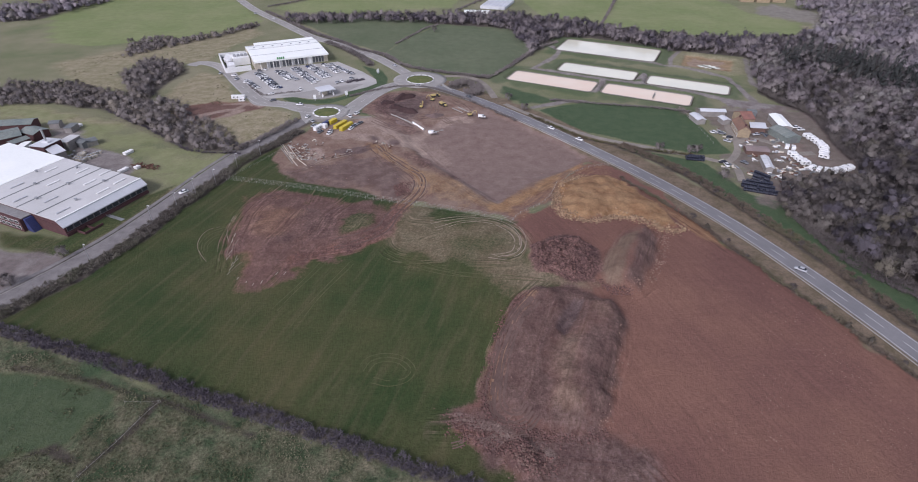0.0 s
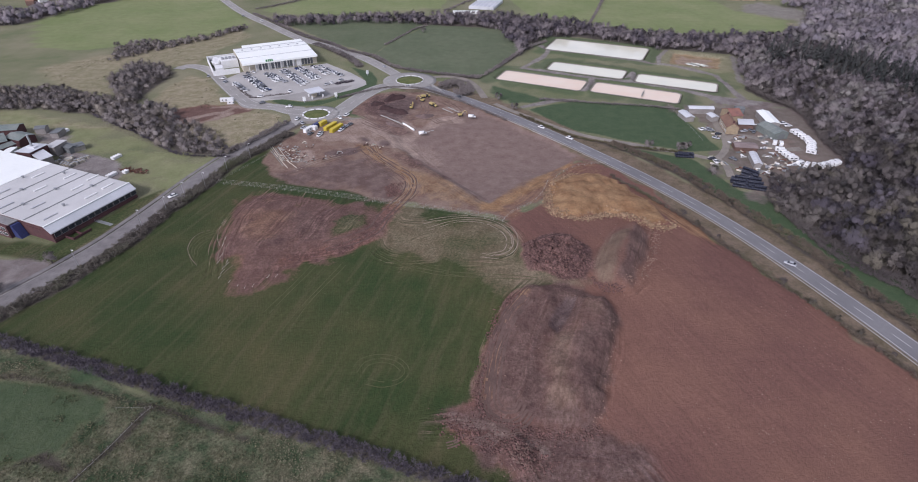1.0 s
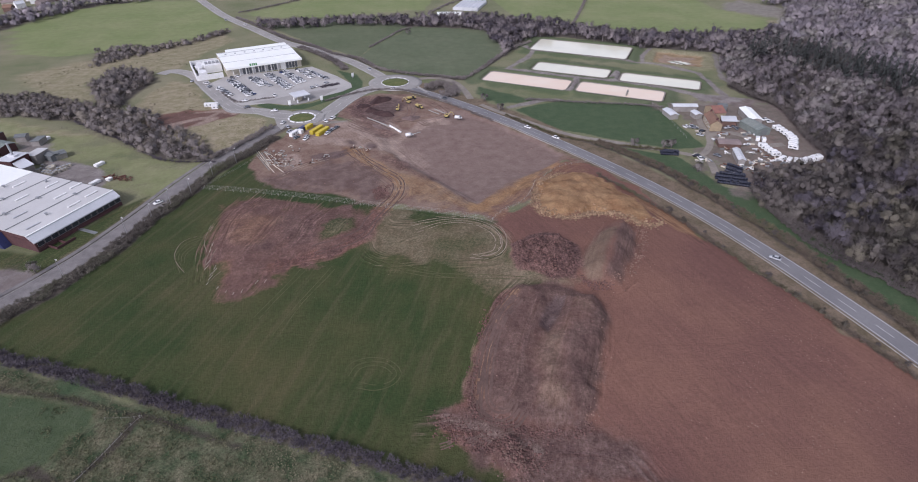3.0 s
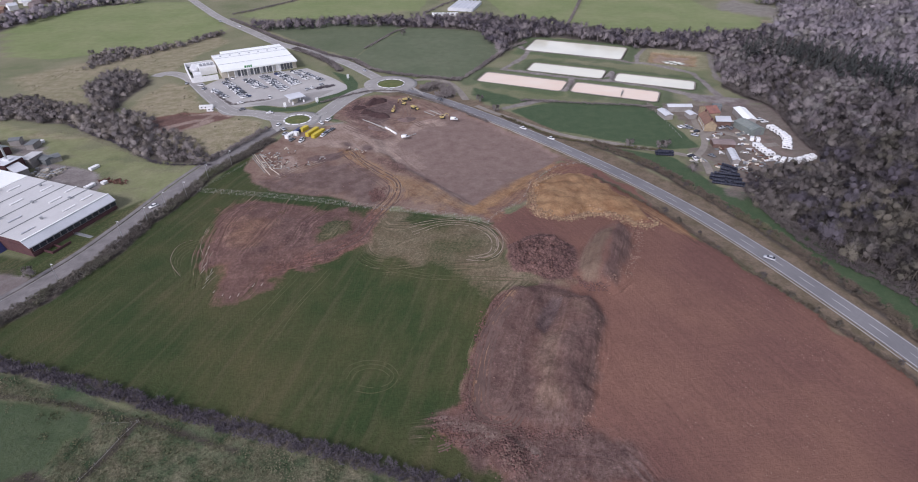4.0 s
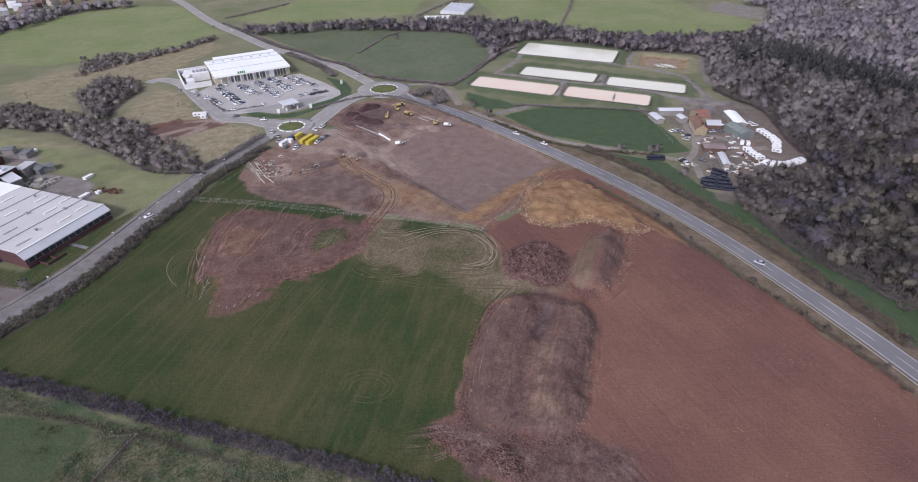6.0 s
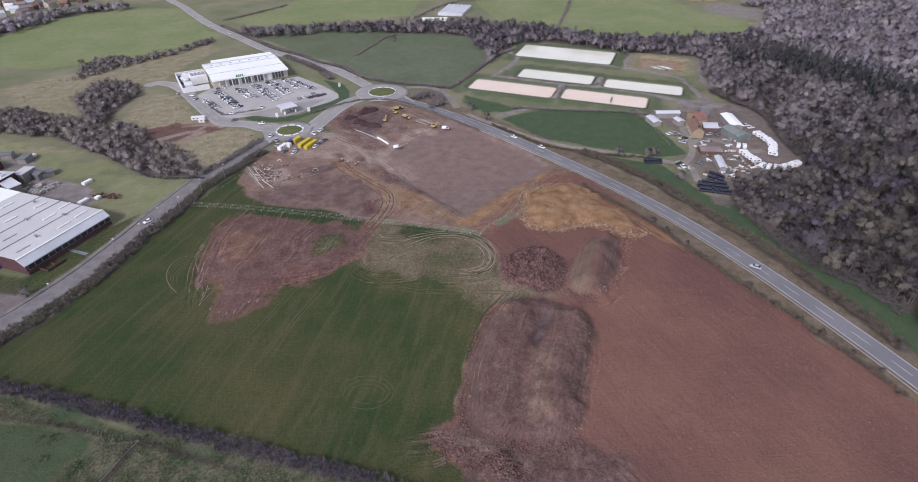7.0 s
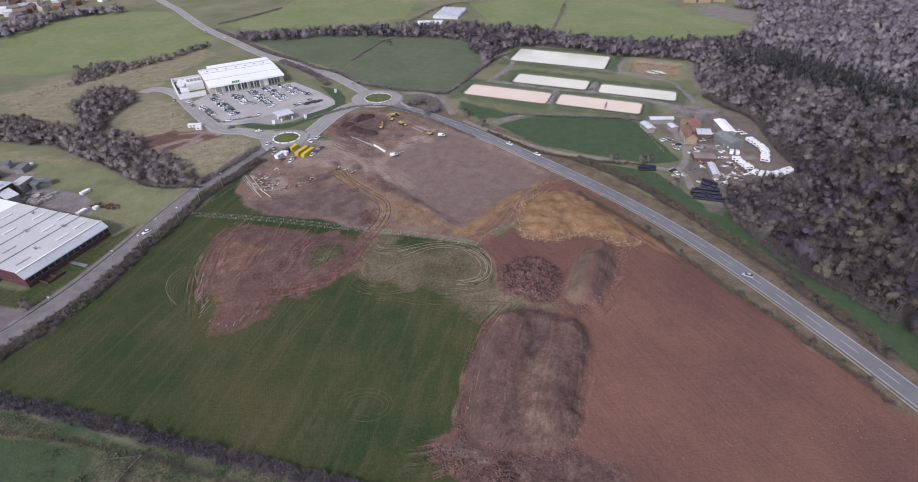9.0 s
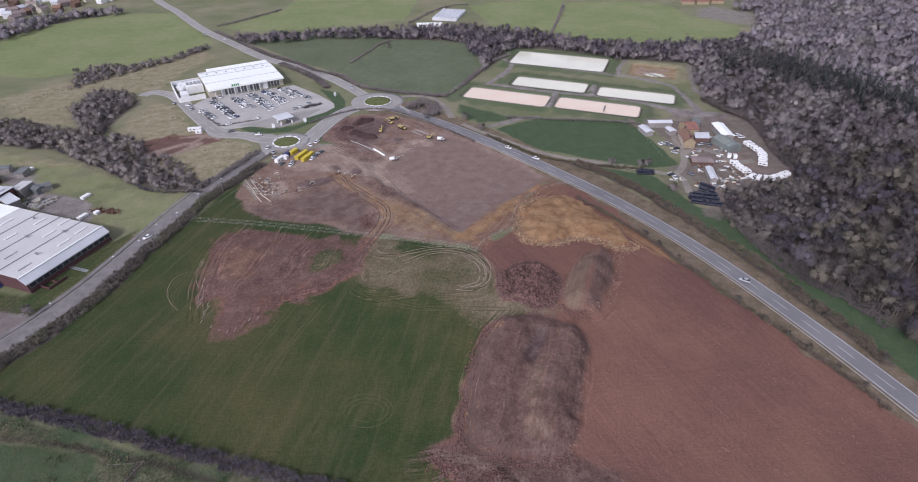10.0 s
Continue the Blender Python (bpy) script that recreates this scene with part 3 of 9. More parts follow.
MAIN_ROAD = [(153.0, 91.2), (148.1, 104.2), (143.2, 117.2), (137.0, 133.5), (130.7, 149.9), (124.1, 166.1), (117.0, 182.1), (109.3, 197.8), (101.0, 213.2), (92.2, 228.3), (82.8, 243.1), (72.9, 257.5), (62.7, 271.7), (52.1, 285.6), (41.1, 299.3), (29.8, 312.6), (18.2, 325.6), (6.1, 338.1), (-6.6, 350.0), (-20.2, 361.1)]
MAIN_ROAD_NORTH = [(-34.5, 380.7), (-49.9, 405.8), (-69.6, 433.5), (-102.6, 466.6), (-132.4, 493.6), (-169.5, 541.2), (-212.7, 596.6), (-247.9, 651.9), (-272.8, 692.6), (-302.2, 734.6), (-353.2, 814.6)]
LINK_ROAD = [(-74.6, 304.9), (-68.2, 307.7), (-63.8, 319.7), (-56.9, 339.4), (-48.5, 355.1), (-36.4, 365.6)]
WEST_ROAD = [(-83.1, 304.2), (-91.5, 291.8), (-98.3, 277.8), (-106.4, 262.1), (-113.6, 247.1), (-120.4, 226.8), (-125.7, 206.9), (-130.7, 190.2), (-135.5, 176.0), (-140.7, 164.7), (-145.7, 154.7), (-150.7, 146.1), (-155.7, 138.4), (-168.7, 120.2)]
SHOP_ROAD = [(-83.5, 311.0), (-96.0, 314.3), (-106.9, 321.8), (-122.1, 326.5), (-134.9, 340.9), (-153.9, 368.5), (-171.6, 395.0), (-184.5, 407.8), (-196.8, 412.0), (-200.8, 404.5)]
SIDE_ROAD = [(-22.9, 374.1), (-10.0, 381.5), (1.7, 382.0), (11.9, 374.5), (18.2, 358.3), (22.3, 337.6)]
FARM_TRACK = [(28.0, 327.2), (37.2, 315.7), (49.8, 302.4), (64.4, 286.7), (78.7, 276.1), (98.7, 266.9), (125.3, 254.1), (135.6, 249.6), (145.4, 260.2), (150.7, 272.8), (153.4, 288.8), (157.8, 306.3)]
FARM_SPUR = [(135.9, 250.3), (138.0, 242.5), (135.0, 228.9)]
FARM_LOOP = [(151.3, 274.3), (161.8, 278.4), (170.6, 273.2), (174.0, 260.7), (186.4, 260.9)]

WOOD_EAST = [(145.5, 204.2), (151.8, 207.3), (163.1, 212.8), (178.3, 220.6), (196.9, 231.2), (202.1, 244.3), (203.0, 259.8), (204.8, 271.5), (209.2, 287.3), (213.6, 306.5), (213.1, 318.7), (205.9, 335.7), (201.8, 355.4), (207.7, 377.3), (222.0, 418.0), (250.0, 440.0), (290.0, 462.0), (316.0, 400.0), (322.0, 345.0), (340.0, 300.0), (275.0, 215.0), (215.0, 140.0), (185.0, 106.0), (172.6, 108.2), (167.6, 118.2), (163.2, 139.6), (161.4, 146.2), (154.8, 158.0), (149.7, 167.7), (148.0, 187.3), (145.3, 201.2)]
WOOD_FAR = [(290.0, 462.0), (300.0, 492.0), (322.4, 511.7), (337.1, 534.9), (350.0, 552.0), (378.0, 600.0), (360.0, 620.0), (400.0, 660.0), (480.0, 790.0), (900.0, 800.0), (700.0, 560.0), (430.0, 300.0), (350.0, 290.0), (322.0, 345.0), (316.0, 400.0)]
WOOD_BELT = [(-175.0, 541.8), (-157.2, 556.0), (-118.7, 560.8), (-85.7, 568.5), (-51.1, 570.0), (30.7, 570.6), (60.9, 565.4), (90.8, 560.3), (116.9, 547.0), (133.4, 522.2), (163.5, 511.6), (213.0, 494.1), (241.6, 485.3), (264.9, 486.8), (305.6, 491.8), (311.9, 482.3), (286.3, 455.9), (224.5, 422.6), (225.0, 439.1), (194.6, 449.8), (170.3, 455.6), (133.6, 483.7), (114.2, 495.8), (86.0, 492.2), (71.5, 467.5), (55.7, 438.0), (51.4, 475.8), (47.1, 505.2), (39.3, 523.5), (28.4, 530.6), (-83.1, 550.1), (-141.3, 536.0)]
WOOD_WEST = [(-323.1, 346.9), (-277.3, 365.0), (-250.3, 356.3), (-217.5, 341.5), (-176.7, 321.1), (-141.5, 289.7), (-111.4, 262.2), (-112.4, 252.4), (-138.2, 256.5), (-153.1, 266.5), (-174.2, 284.5), (-214.5, 313.7), (-238.2, 321.1), (-253.5, 324.3), (-303.7, 319.6)]
WOOD_KNOLL = [(-240.8, 388.8), (-240.7, 407.5), (-224.5, 418.3), (-201.7, 403.3), (-197.5, 384.1), (-200.0, 359.9), (-197.8, 337.6), (-203.8, 327.6), (-219.6, 352.1), (-236.9, 374.2)]
WOOD_TOWN = [(-447.6, 535.9), (-413.2, 545.1), (-397.6, 571.2), (-389.2, 605.4), (-381.3, 646.3), (-361.0, 668.2), (-330.8, 678.8), (-335.9, 691.2), (-376.2, 687.2), (-397.9, 667.1), (-415.4, 642.6), (-422.5, 614.0), (-443.9, 593.7), (-481.7, 585.0)]
WOOD_NORTHWEST = [(-269.8, 441.8), (-271.5, 474.3), (-256.1, 482.1), (-238.4, 473.8), (-210.1, 502.3), (-192.7, 537.8), (-187.7, 529.4), (-206.5, 491.5), (-234.4, 458.0), (-249.9, 436.9), (-260.6, 427.3)]
CONIFERS = [(238.0, 412.0), (262.0, 432.0), (292.0, 425.0), (318.0, 372.0), (330.0, 318.0), (322.0, 292.0), (300.0, 300.0), (285.0, 338.0), (262.0, 372.0)]
HEDGES = []
HEDGES.append(([(-66.7, 407.7), (-75.5, 425.4), (-87.1, 443.0), (-101.5, 460.1), (-113.4, 472.8)], 2.5, 2.0, "twig_dark", "scrubby bank between the shop and the main road"))
HEDGES.append(([(-147.7, 369.5), (-137.9, 353.4), (-127.0, 340.0), (-120.9, 342.0), (-105.2, 346.8)], 0.7, 1.0, "twig_dark", "low clipped hedge beside the car park"))
HEDGES.append(([(-77.2, 365.5), (-72.2, 369.5), (-67.4, 372.4)], 2.0, 0.8, "twig_deep", "low dark shrubs in a car park bed"))
HEDGES.append(([(145.7, 212.4), (144.0, 201.1), (145.2, 189.0), (148.3, 173.1), (154.6, 157.6), (160.8, 147.8), (166.9, 133.9)], 3.0, 3.2, "twig", "scrub of brown twigs along the foot of the wood"))
HEDGES.append(([(-172.5, 129.6), (-146.1, 124.6), (-132.2, 120.4), (-116.8, 115.8), (-91.3, 107.2), (-71.6, 100.3), (-53.2, 93.9), (-36.0, 88.2), (-24.5, 84.3), (-12.0, 79.8), (-0.1, 75.9), (16.6, 69.9)], 2.1, 2.5, "twig_deep", "thick untrimmed leafless field hedge"))
HEDGES.append(([(-214.5, 313.7), (-174.2, 284.5), (-153.1, 266.5), (-138.0, 255.8), (-112.2, 251.8)], 0.6, 1.1, "twig_deep", "low dark fence overgrown with brambles"))
HEDGES.append(([(198.6, 233.0), (202.1, 244.3), (203.0, 259.8), (204.8, 271.5), (209.2, 287.3), (213.6, 306.5), (213.1, 318.7), (205.9, 335.7), (201.8, 355.4)], 3.0, 3.4, "twig", "brown undergrowth along the edge of the wood"))
HEDGES.append(([(-88.3, 279.1), (-94.9, 265.3), (-103.3, 252.1), (-109.2, 238.6), (-113.1, 222.1), (-119.6, 204.8), (-124.5, 187.4), (-128.6, 171.6), (-133.9, 160.4), (-139.0, 150.7), (-144.7, 143.0), (-149.2, 134.7), (-164.1, 119.0)], 3.0, 2.3, "twig_road", "grey-brown roadside hedge with some green"))
HEDGES.append(([(-120.3, 253.3), (-114.1, 257.3), (-106.9, 268.8), (-99.7, 282.7), (-94.5, 294.5)], 2.0, 2.4, "twig_dark", "scrubby hedge beside the road"))
HEDGES.append(([(140.2, 97.5), (135.9, 108.7), (129.0, 122.9), (122.1, 137.7), (111.5, 158.6), (104.5, 173.6), (96.8, 191.0), (87.3, 208.5), (76.6, 228.6)], 1.1, 1.4, "twig_verge", "low brown verge hedge along the main road"))
HEDGES.append(([(152.9, 115.0), (149.9, 129.6), (145.4, 143.1), (141.4, 157.3), (136.8, 173.1), (128.1, 194.3), (119.1, 215.7), (108.2, 239.0), (95.8, 256.7), (86.2, 267.2)], 2.9, 1.7, "twig_verge", "brown bramble hedge between verge and field"))
HEDGES.append(([(163.9, 129.8), (159.4, 143.4), (152.4, 154.2), (147.1, 163.2), (144.4, 178.6), (143.4, 194.9)], 1.5, 1.6, "twig", "dark hedge below the wood"))
HEDGES.append(([(20.8, 378.3), (-9.4, 388.4), (-40.2, 404.7), (-58.0, 432.1), (-81.0, 449.9), (-104.3, 476.7), (-134.0, 506.4), (-173.8, 558.3), (-198.6, 587.9)], 1.8, 2.0, "twig_dark", "dark trimmed hedge along the road"))
HEDGES.append(([(13.7, 378.9), (24.7, 385.5), (40.3, 413.4), (61.4, 453.6), (82.5, 476.8)], 1.5, 2.2, "twig_dark", "dark hedge beside the ponds"))
HEDGES.append(([(57.9, 335.3), (71.2, 333.3), (93.4, 328.5), (119.4, 324.1), (140.7, 318.2)], 1.0, 1.5, "twig_dark", "low hedge along the green field"))
HEDGES.append(([(41.8, 308.3), (58.0, 288.0), (68.9, 275.6), (86.2, 267.2), (106.1, 260.6), (120.2, 256.8)], 0.9, 1.2, "twig_hedge", "low scrub beside the farm track"))
HEDGES.append(([(-54.2, 469.4), (-43.4, 496.1), (-31.5, 525.5), (-21.9, 536.7)], 0.8, 1.3, "twig_dark", "thin hedge between two fields"))
HEDGES.append(([(133.1, 540.4), (149.6, 586.0), (177.2, 668.6)], 1.0, 1.6, "twig_dark", "field hedge beyond the tree belt"))
HEDGES.append(([(-204.3, 612.7), (-182.2, 641.3), (-152.3, 684.0)], 1.0, 1.6, "twig_dark", "field hedge by the far road"))
HEDGES.append(([(-3.5, 604.2), (20.0, 650.9), (41.8, 679.0), (67.0, 688.8)], 1.0, 1.6, "twig_dark", "hedge round the glasshouses"))
HEDGES.append(([(-4.3, 356.9), (1.6, 366.1), (9.6, 360.3), (11.2, 345.9), (3.5, 343.1)], 4.5, 3.6, "twig_dark", "clump of bare bushes beside the roundabout"))
HEDGES.append(([(-69.7, 337.1), (-56.2, 348.9), (-37.8, 357.9), (-17.9, 353.7), (5.3, 332.0), (32.4, 300.3)], 0.9, 1.0, "twig_dark", "thin line of scrub round the building site"))
HEDGE_LINES = [(pts, half + 0.3) for pts, half, *_ in HEDGES]

# Ways along which wheels and tracks have combed the soil, with half the width of each.
SITE_FENCE = [(-108.8, 225.3), (-86.3, 220.2), (-68.0, 215.2), (-50.7, 209.9), (-26.0, 200.9), (-0.1, 190.3), (20.9, 179.8)]
FLOWS = []
FLOWS.append(([(-43.2, 262.0), (-38.9, 249.1), (-31.3, 237.5), (-23.5, 229.1), (-18.1, 218.2), (-17.4, 209.7), (-21.8, 201.3), (-25.3, 194.7), (-27.3, 186.0), (-29.4, 178.1), (-33.7, 173.2), (-41.4, 169.0), (-49.3, 167.5), (-58.1, 165.7), (-66.0, 161.0)], 6.0, 1.0))
FLOWS.append(([(-25.1, 194.6), (-28.4, 184.1), (-28.2, 172.1), (-24.9, 164.5), (-17.9, 160.8), (-6.6, 159.5), (4.6, 158.4)], 6.0, 0.9))
FLOWS.append(([(-24.8, 192.3), (-20.0, 184.0), (-12.0, 181.8), (-5.2, 182.6), (5.8, 180.9), (13.9, 176.6), (19.4, 171.6), (22.3, 164.3), (20.5, 158.6), (14.6, 157.4), (4.6, 158.4), (-7.7, 161.1)], 6.5, 1.0))
FLOWS.append(([(-14.0, 171.0), (-7.0, 174.5), (-0.4, 176.5), (9.1, 174.9), (15.0, 169.4), (16.1, 163.8), (12.7, 161.8), (5.9, 163.6), (-5.4, 167.3)], 6.0, 0.6))
FLOWS.append(([(-66.2, 207.9), (-67.5, 194.9), (-71.4, 179.2), (-75.3, 166.9), (-75.8, 152.2)], 8.0, 0.8))
FLOWS.append(([(-49.5, 201.3), (-54.2, 190.9), (-55.9, 178.9), (-63.3, 168.9), (-69.7, 153.1)], 8.0, 1.35))
FLOWS.append(([(-82.8, 211.7), (-87.6, 195.3), (-87.3, 177.3), (-83.2, 159.4)], 8.0, 1.1))
FLOWS.append(([(-36.5, 200.7), (-36.9, 188.6), (-42.2, 177.0), (-50.0, 170.8)], 5.0, 0.5))
FLOWS.append(([(26.3, 140.4), (18.8, 130.5), (14.5, 121.2), (11.5, 110.5), (9.4, 100.6), (11.1, 96.6), (15.0, 95.8), (19.1, 98.9), (22.6, 107.7), (26.5, 120.2), (31.4, 132.9)], 5.0, 1.0))
FLOWS.append(([(44.7, 134.5), (39.5, 123.5), (33.3, 110.6), (29.7, 100.7), (29.3, 92.1)], 7.0, 0.5))
FLOWS.append(([(51.0, 130.0), (47.5, 118.0), (43.0, 106.0), (38.5, 95.0)], 6.0, 0.6))
FLOWS.append(([(68.7, 177.2), (58.7, 162.0), (52.2, 147.0)], 5.0, 0.5))
FLOWS.append(([(74.4, 176.6), (66.7, 159.1), (58.2, 144.3)], 6.0, 1.0))
FLOWS.append(([(44.4, 146.5), (48.6, 142.8), (52.9, 139.8), (57.7, 138.8), (66.0, 145.0)], 3.5, 0.9))
FLOWS.append(([(6.3, 97.0), (11.5, 93.2), (19.3, 91.7), (25.2, 89.6), (34.5, 88.3), (45.2, 86.8)], 4.0, 0.9))
FLOWS.append(([(-2.7, 92.3), (5.1, 92.5), (12.9, 90.0), (20.0, 86.4), (22.4, 82.4)], 6.0, 1.0))
FLOWS.append(([(-61.6, 305.7), (-44.7, 286.9), (-29.8, 268.0), (-16.1, 245.5), (1.4, 215.1), (15.9, 191.3), (29.4, 193.5), (42.2, 213.4), (63.7, 240.9), (77.5, 243.9)], 6.0, 0.5))
FLOWS.append(([(-42.3, 263.2), (-55.2, 251.8), (-66.8, 242.7), (-80.6, 234.2)], 6.0, 0.8))
FLOWS.append(([(24.2, 84.9), (39.4, 85.0), (47.8, 81.9), (52.4, 72.8)], 5.0, 0.8))
FLOWS.append(([(83.6, 205.2), (90.7, 195.1), (96.5, 183.6), (103.1, 170.3)], 4.0, 0.8))
FLOWS.append(([(-55.8, 318.7), (-40.3, 343.2), (-17.2, 338.4), (1.6, 313.1), (-22.5, 301.9), (-43.0, 301.2), (-51.4, 312.6)], 7.0, 1.0))
FIELD_DITCHES = [[(-133.1, 110.6), (-121.8, 109.0), (-109.4, 106.4), (-97.6, 103.0), (-85.2, 99.4)], [(-84.4, 99.2), (-85.9, 94.1), (-88.0, 89.3), (-90.4, 85.4), (-92.7, 81.7), (-94.4, 78.0)], [(-83.8, 99.5), (-76.7, 96.9), (-68.0, 93.4), (-61.3, 90.8), (-54.8, 88.6)], [(-112.9, 79.3), (-109.9, 83.1), (-105.2, 84.5), (-99.9, 81.8), (-96.9, 80.7)]]


def smooth_line(points, gap=3.0):
    """A rounded line through the points, in steps of about gap metres."""
    p = [Vector((*q, 0.0)) for q in points]
    p = [2 * p[0] - p[1]] + p + [2 * p[-1] - p[-2]]
    out = []
    for a, b, c, d in zip(p, p[1:], p[2:], p[3:]):
        k = max(2, int((c - b).length / gap))
        for i in range(k):
            t = i / k
            out.append(0.5 * (2 * b + (c - a) * t + (2 * a - 5 * b + 4 * c - d) * t * t + (3 * b - a - 3 * c + d) * t ** 3))
    out.append(p[-2])
    return out


def across(line):
    ways = [(b - a).normalized() for a, b in zip([line[0]] + line[:-1], line[1:] + [line[-1]])]
    return [Vector((-w.y, w.x, 0)) for w in ways]


def pond_frame(x, y, centre, long, wide):
    """Metres outside a pond's edge (negative over the water)."""
    c, s = math.cos(POND_TURN), math.sin(POND_TURN)
    u, v = (x - centre[0]) * c + (y - centre[1]) * s, -(x - centre[0]) * s + (y - centre[1]) * c
    r = 2.5
    qx, qy = np.abs(u) - long / 2 + r, np.abs(v) - wide / 2 + r
    return np.hypot(np.maximum(qx, 0), np.maximum(qy, 0)) + np.minimum(np.maximum(qx, qy), 0) - r


def land(x, y):
    """The ground's height with all that has been heaped up or dug out."""
    x, y = np.asarray(x, float), np.asarray(y, float)
    z = base(x, y)
    rough = 0.6 * lattice(x, y, 7.0, 3) + 0.4 * lattice(x, y, 2.6, 5)
    wobble = 2.0 * lattice(x, y, 9.0, 1) + 0.8 * lattice(x, y, 3.0, 2)

    def d(poly):
        return inside(x, y, poly) + wobble

    z = z - 1.4 * step(d(PAD), -2, 4)
    edge = inside(x, y, ORANGE_HEAP) + 1.6 * wobble
    z = z + step(edge, -0.5, 2.6) * (1.9 + 0.9 * rough - 0.7 * np.abs(lattice(x, y, 3.2, 18))) + step(edge, 0, 13) * (1.7 + 0.25 * lattice(x, y, 6.0, 8) + 0.2 * lattice(x, y, 2.2, 19))
    m = step(d(MOUND_SMALL), -1, 7)
    z = z + m * (4.2 + 0.3 * lattice(x, y, 4.0, 9))
    z = z + step(d(MOUND_BIG), -1, 4) * (1.3 + 0.3 * rough) + step(d(MOUND_RIDGE), -1, 8) * (3.6 + 0.45 * rough) + step(d(MOUND_LIGHT), -2, 5) * 0.7 + step(d(MOUND_LEFT), -1, 4) * (1.1 + 0.35 * rough) - step(d(MOUND_DARK), -1, 3) * 1.2
    z = z + step(d(SPOIL_WEST), -2, 14) * (1.5 + 0.45 * rough)
    clod = np.abs(lattice(x, y, 3.2, 11)) + 0.6 * np.abs(lattice(x, y, 1.7, 12))
    z = z + step(d(CLODS), -1, 3) * (0.3 + 1.7 * clod)
    z = z + step(d(RUBBLE), -0.5, 3.5) * (1.6 + 0.7 * rough)
    z = z + step(d(CHURNED), -1, 3) * 0.12 * lattice(x, y, 1.4, 13)
    z = z + step(inside(x, y, BARE_FIELD), 0, 4) * 0.10 * lattice(x, y, 1.6, 14)
    z = z + step(inside(x, y, ROUGH), 0, 6) * (0.22 * np.abs(lattice(x, y, 2.2, 15)) + 0.25 * lattice(x, y, 11.0, 16))
    for centre, long, wide, _ in PONDS:
        e = pond_frame(x, y, centre, long, wide)
        z = np.where(e < 12, z + 0.9 * step(e, 1.4, 3.8) * (1 - step(e, 4.5, 11.0)) - 1.2 * (1 - step(e, 0.9, 2.4)), z)
    e = pond_frame(x, y, *DRY_POND)
    z = np.where(e < 14, z + 1.0 * step(e, -1.5, 2.0) * (1 - step(e, 5.0, 13.0)) - 0.5 * step(-e, -1.0, 2.0) + 0.15 * rough * step(-e, 0, 2), z)
    return z


def ground_z(x, y):
    return float(land(np.array([x]), np.array([y]))[0])


def spread(fine, coarse):
    """Grid lines: fine between, then wider and wider to the horizon."""
    lines = list(fine)
    s = coarse
    while lines[-1] < 4600:
        lines.append(lines[-1] + s)
        s *= 1.055
    s = coarse
    while lines[0] > -4600:
        lines.insert(0, lines[0] - s)
        s *= 1.055
    return np.array(lines)


gx = spread(np.arange(-140.0, 190.0, 1.0), 1.3)
gy = spread(np.r_[np.arange(62.0, 260.0, 1.0), np.arange(260.0, 480.0, 1.8)], 2.4)
gy = gy[(gy > -600) | (np.arange(len(gy)) % 4 == 0)]
X, Y = (a.ravel() for a in np.meshgrid(gx, gy))
gz = np.zeros(len(X))
near = (X > -420) & (X < 420) & (Y > -60) & (Y < 620)
gz[near] = land(X[near], Y[near])
nx, ny = len(gx), len(gy)
cells = (np.arange(ny - 1)[:, None] * nx + np.arange(nx - 1)).ravel()
ground = from_arrays("ground", np.stack([X, Y, gz], 1), np.stack([cells, cells + 1, cells + nx + 1, cells + nx], 1), None)
ground.data.polygons.foreach_set("use_smooth", np.ones(len(ground.data.polygons), bool))
tagged(ground, "farmland and building site of grass, red soil and clay", "ground", kind="structure")

warp = 2.2 * lattice(X, Y, 8.0, 21) + 1.0 * lattice(X, Y, 3.0, 22)
MASKS = {}


def zone(key, poly, soft=2.0, wild=1.0, value=1.0):
    p = np.array(poly)
    lo, hi = p.min(0) - 20, p.max(0) + 20
    k = np.flatnonzero((X > lo[0]) & (X < hi[0]) & (Y > lo[1]) & (Y < hi[1]))
    got = value * step(inside(X[k], Y[k], poly) + wild * warp[k], -soft, soft)
    m = MASKS.setdefault(key, np.zeros(len(X)))
    m[k] = np.maximum(m[k], got)


def zone_line(key, pts, half, soft=2.0, wild=1.0, value=1.0):
    """A zone along a line of the plan."""
    p = np.array(pts, float)
    lo, hi = p.min(0) - half - 20, p.max(0) + half + 20
    k = np.flatnonzero((X > lo[0]) & (X < hi[0]) & (Y > lo[1]) & (Y < hi[1]))
    best = np.full(len(k), 1e9)
    for (ax, ay), (bx, by) in zip(p, p[1:]):
        t = np.clip(((X[k] - ax) * (bx - ax) + (Y[k] - ay) * (by - ay)) / ((bx - ax) ** 2 + (by - ay) ** 2 + 1e-9), 0, 1)
        best = np.minimum(best, np.hypot(X[k] - ax - t * (bx - ax), Y[k] - ay - t * (by - ay)))
    m = MASKS.setdefault(key, np.zeros(len(X)))
    m[k] = np.maximum(m[k], value * step(half - best + wild * warp[k], -soft, soft))


def unzone(key, poly, soft=2.0, wild=1.0):
    m = MASKS[key]
    m *= 1 - step(inside(X, Y, poly) + wild * warp, -soft, soft)


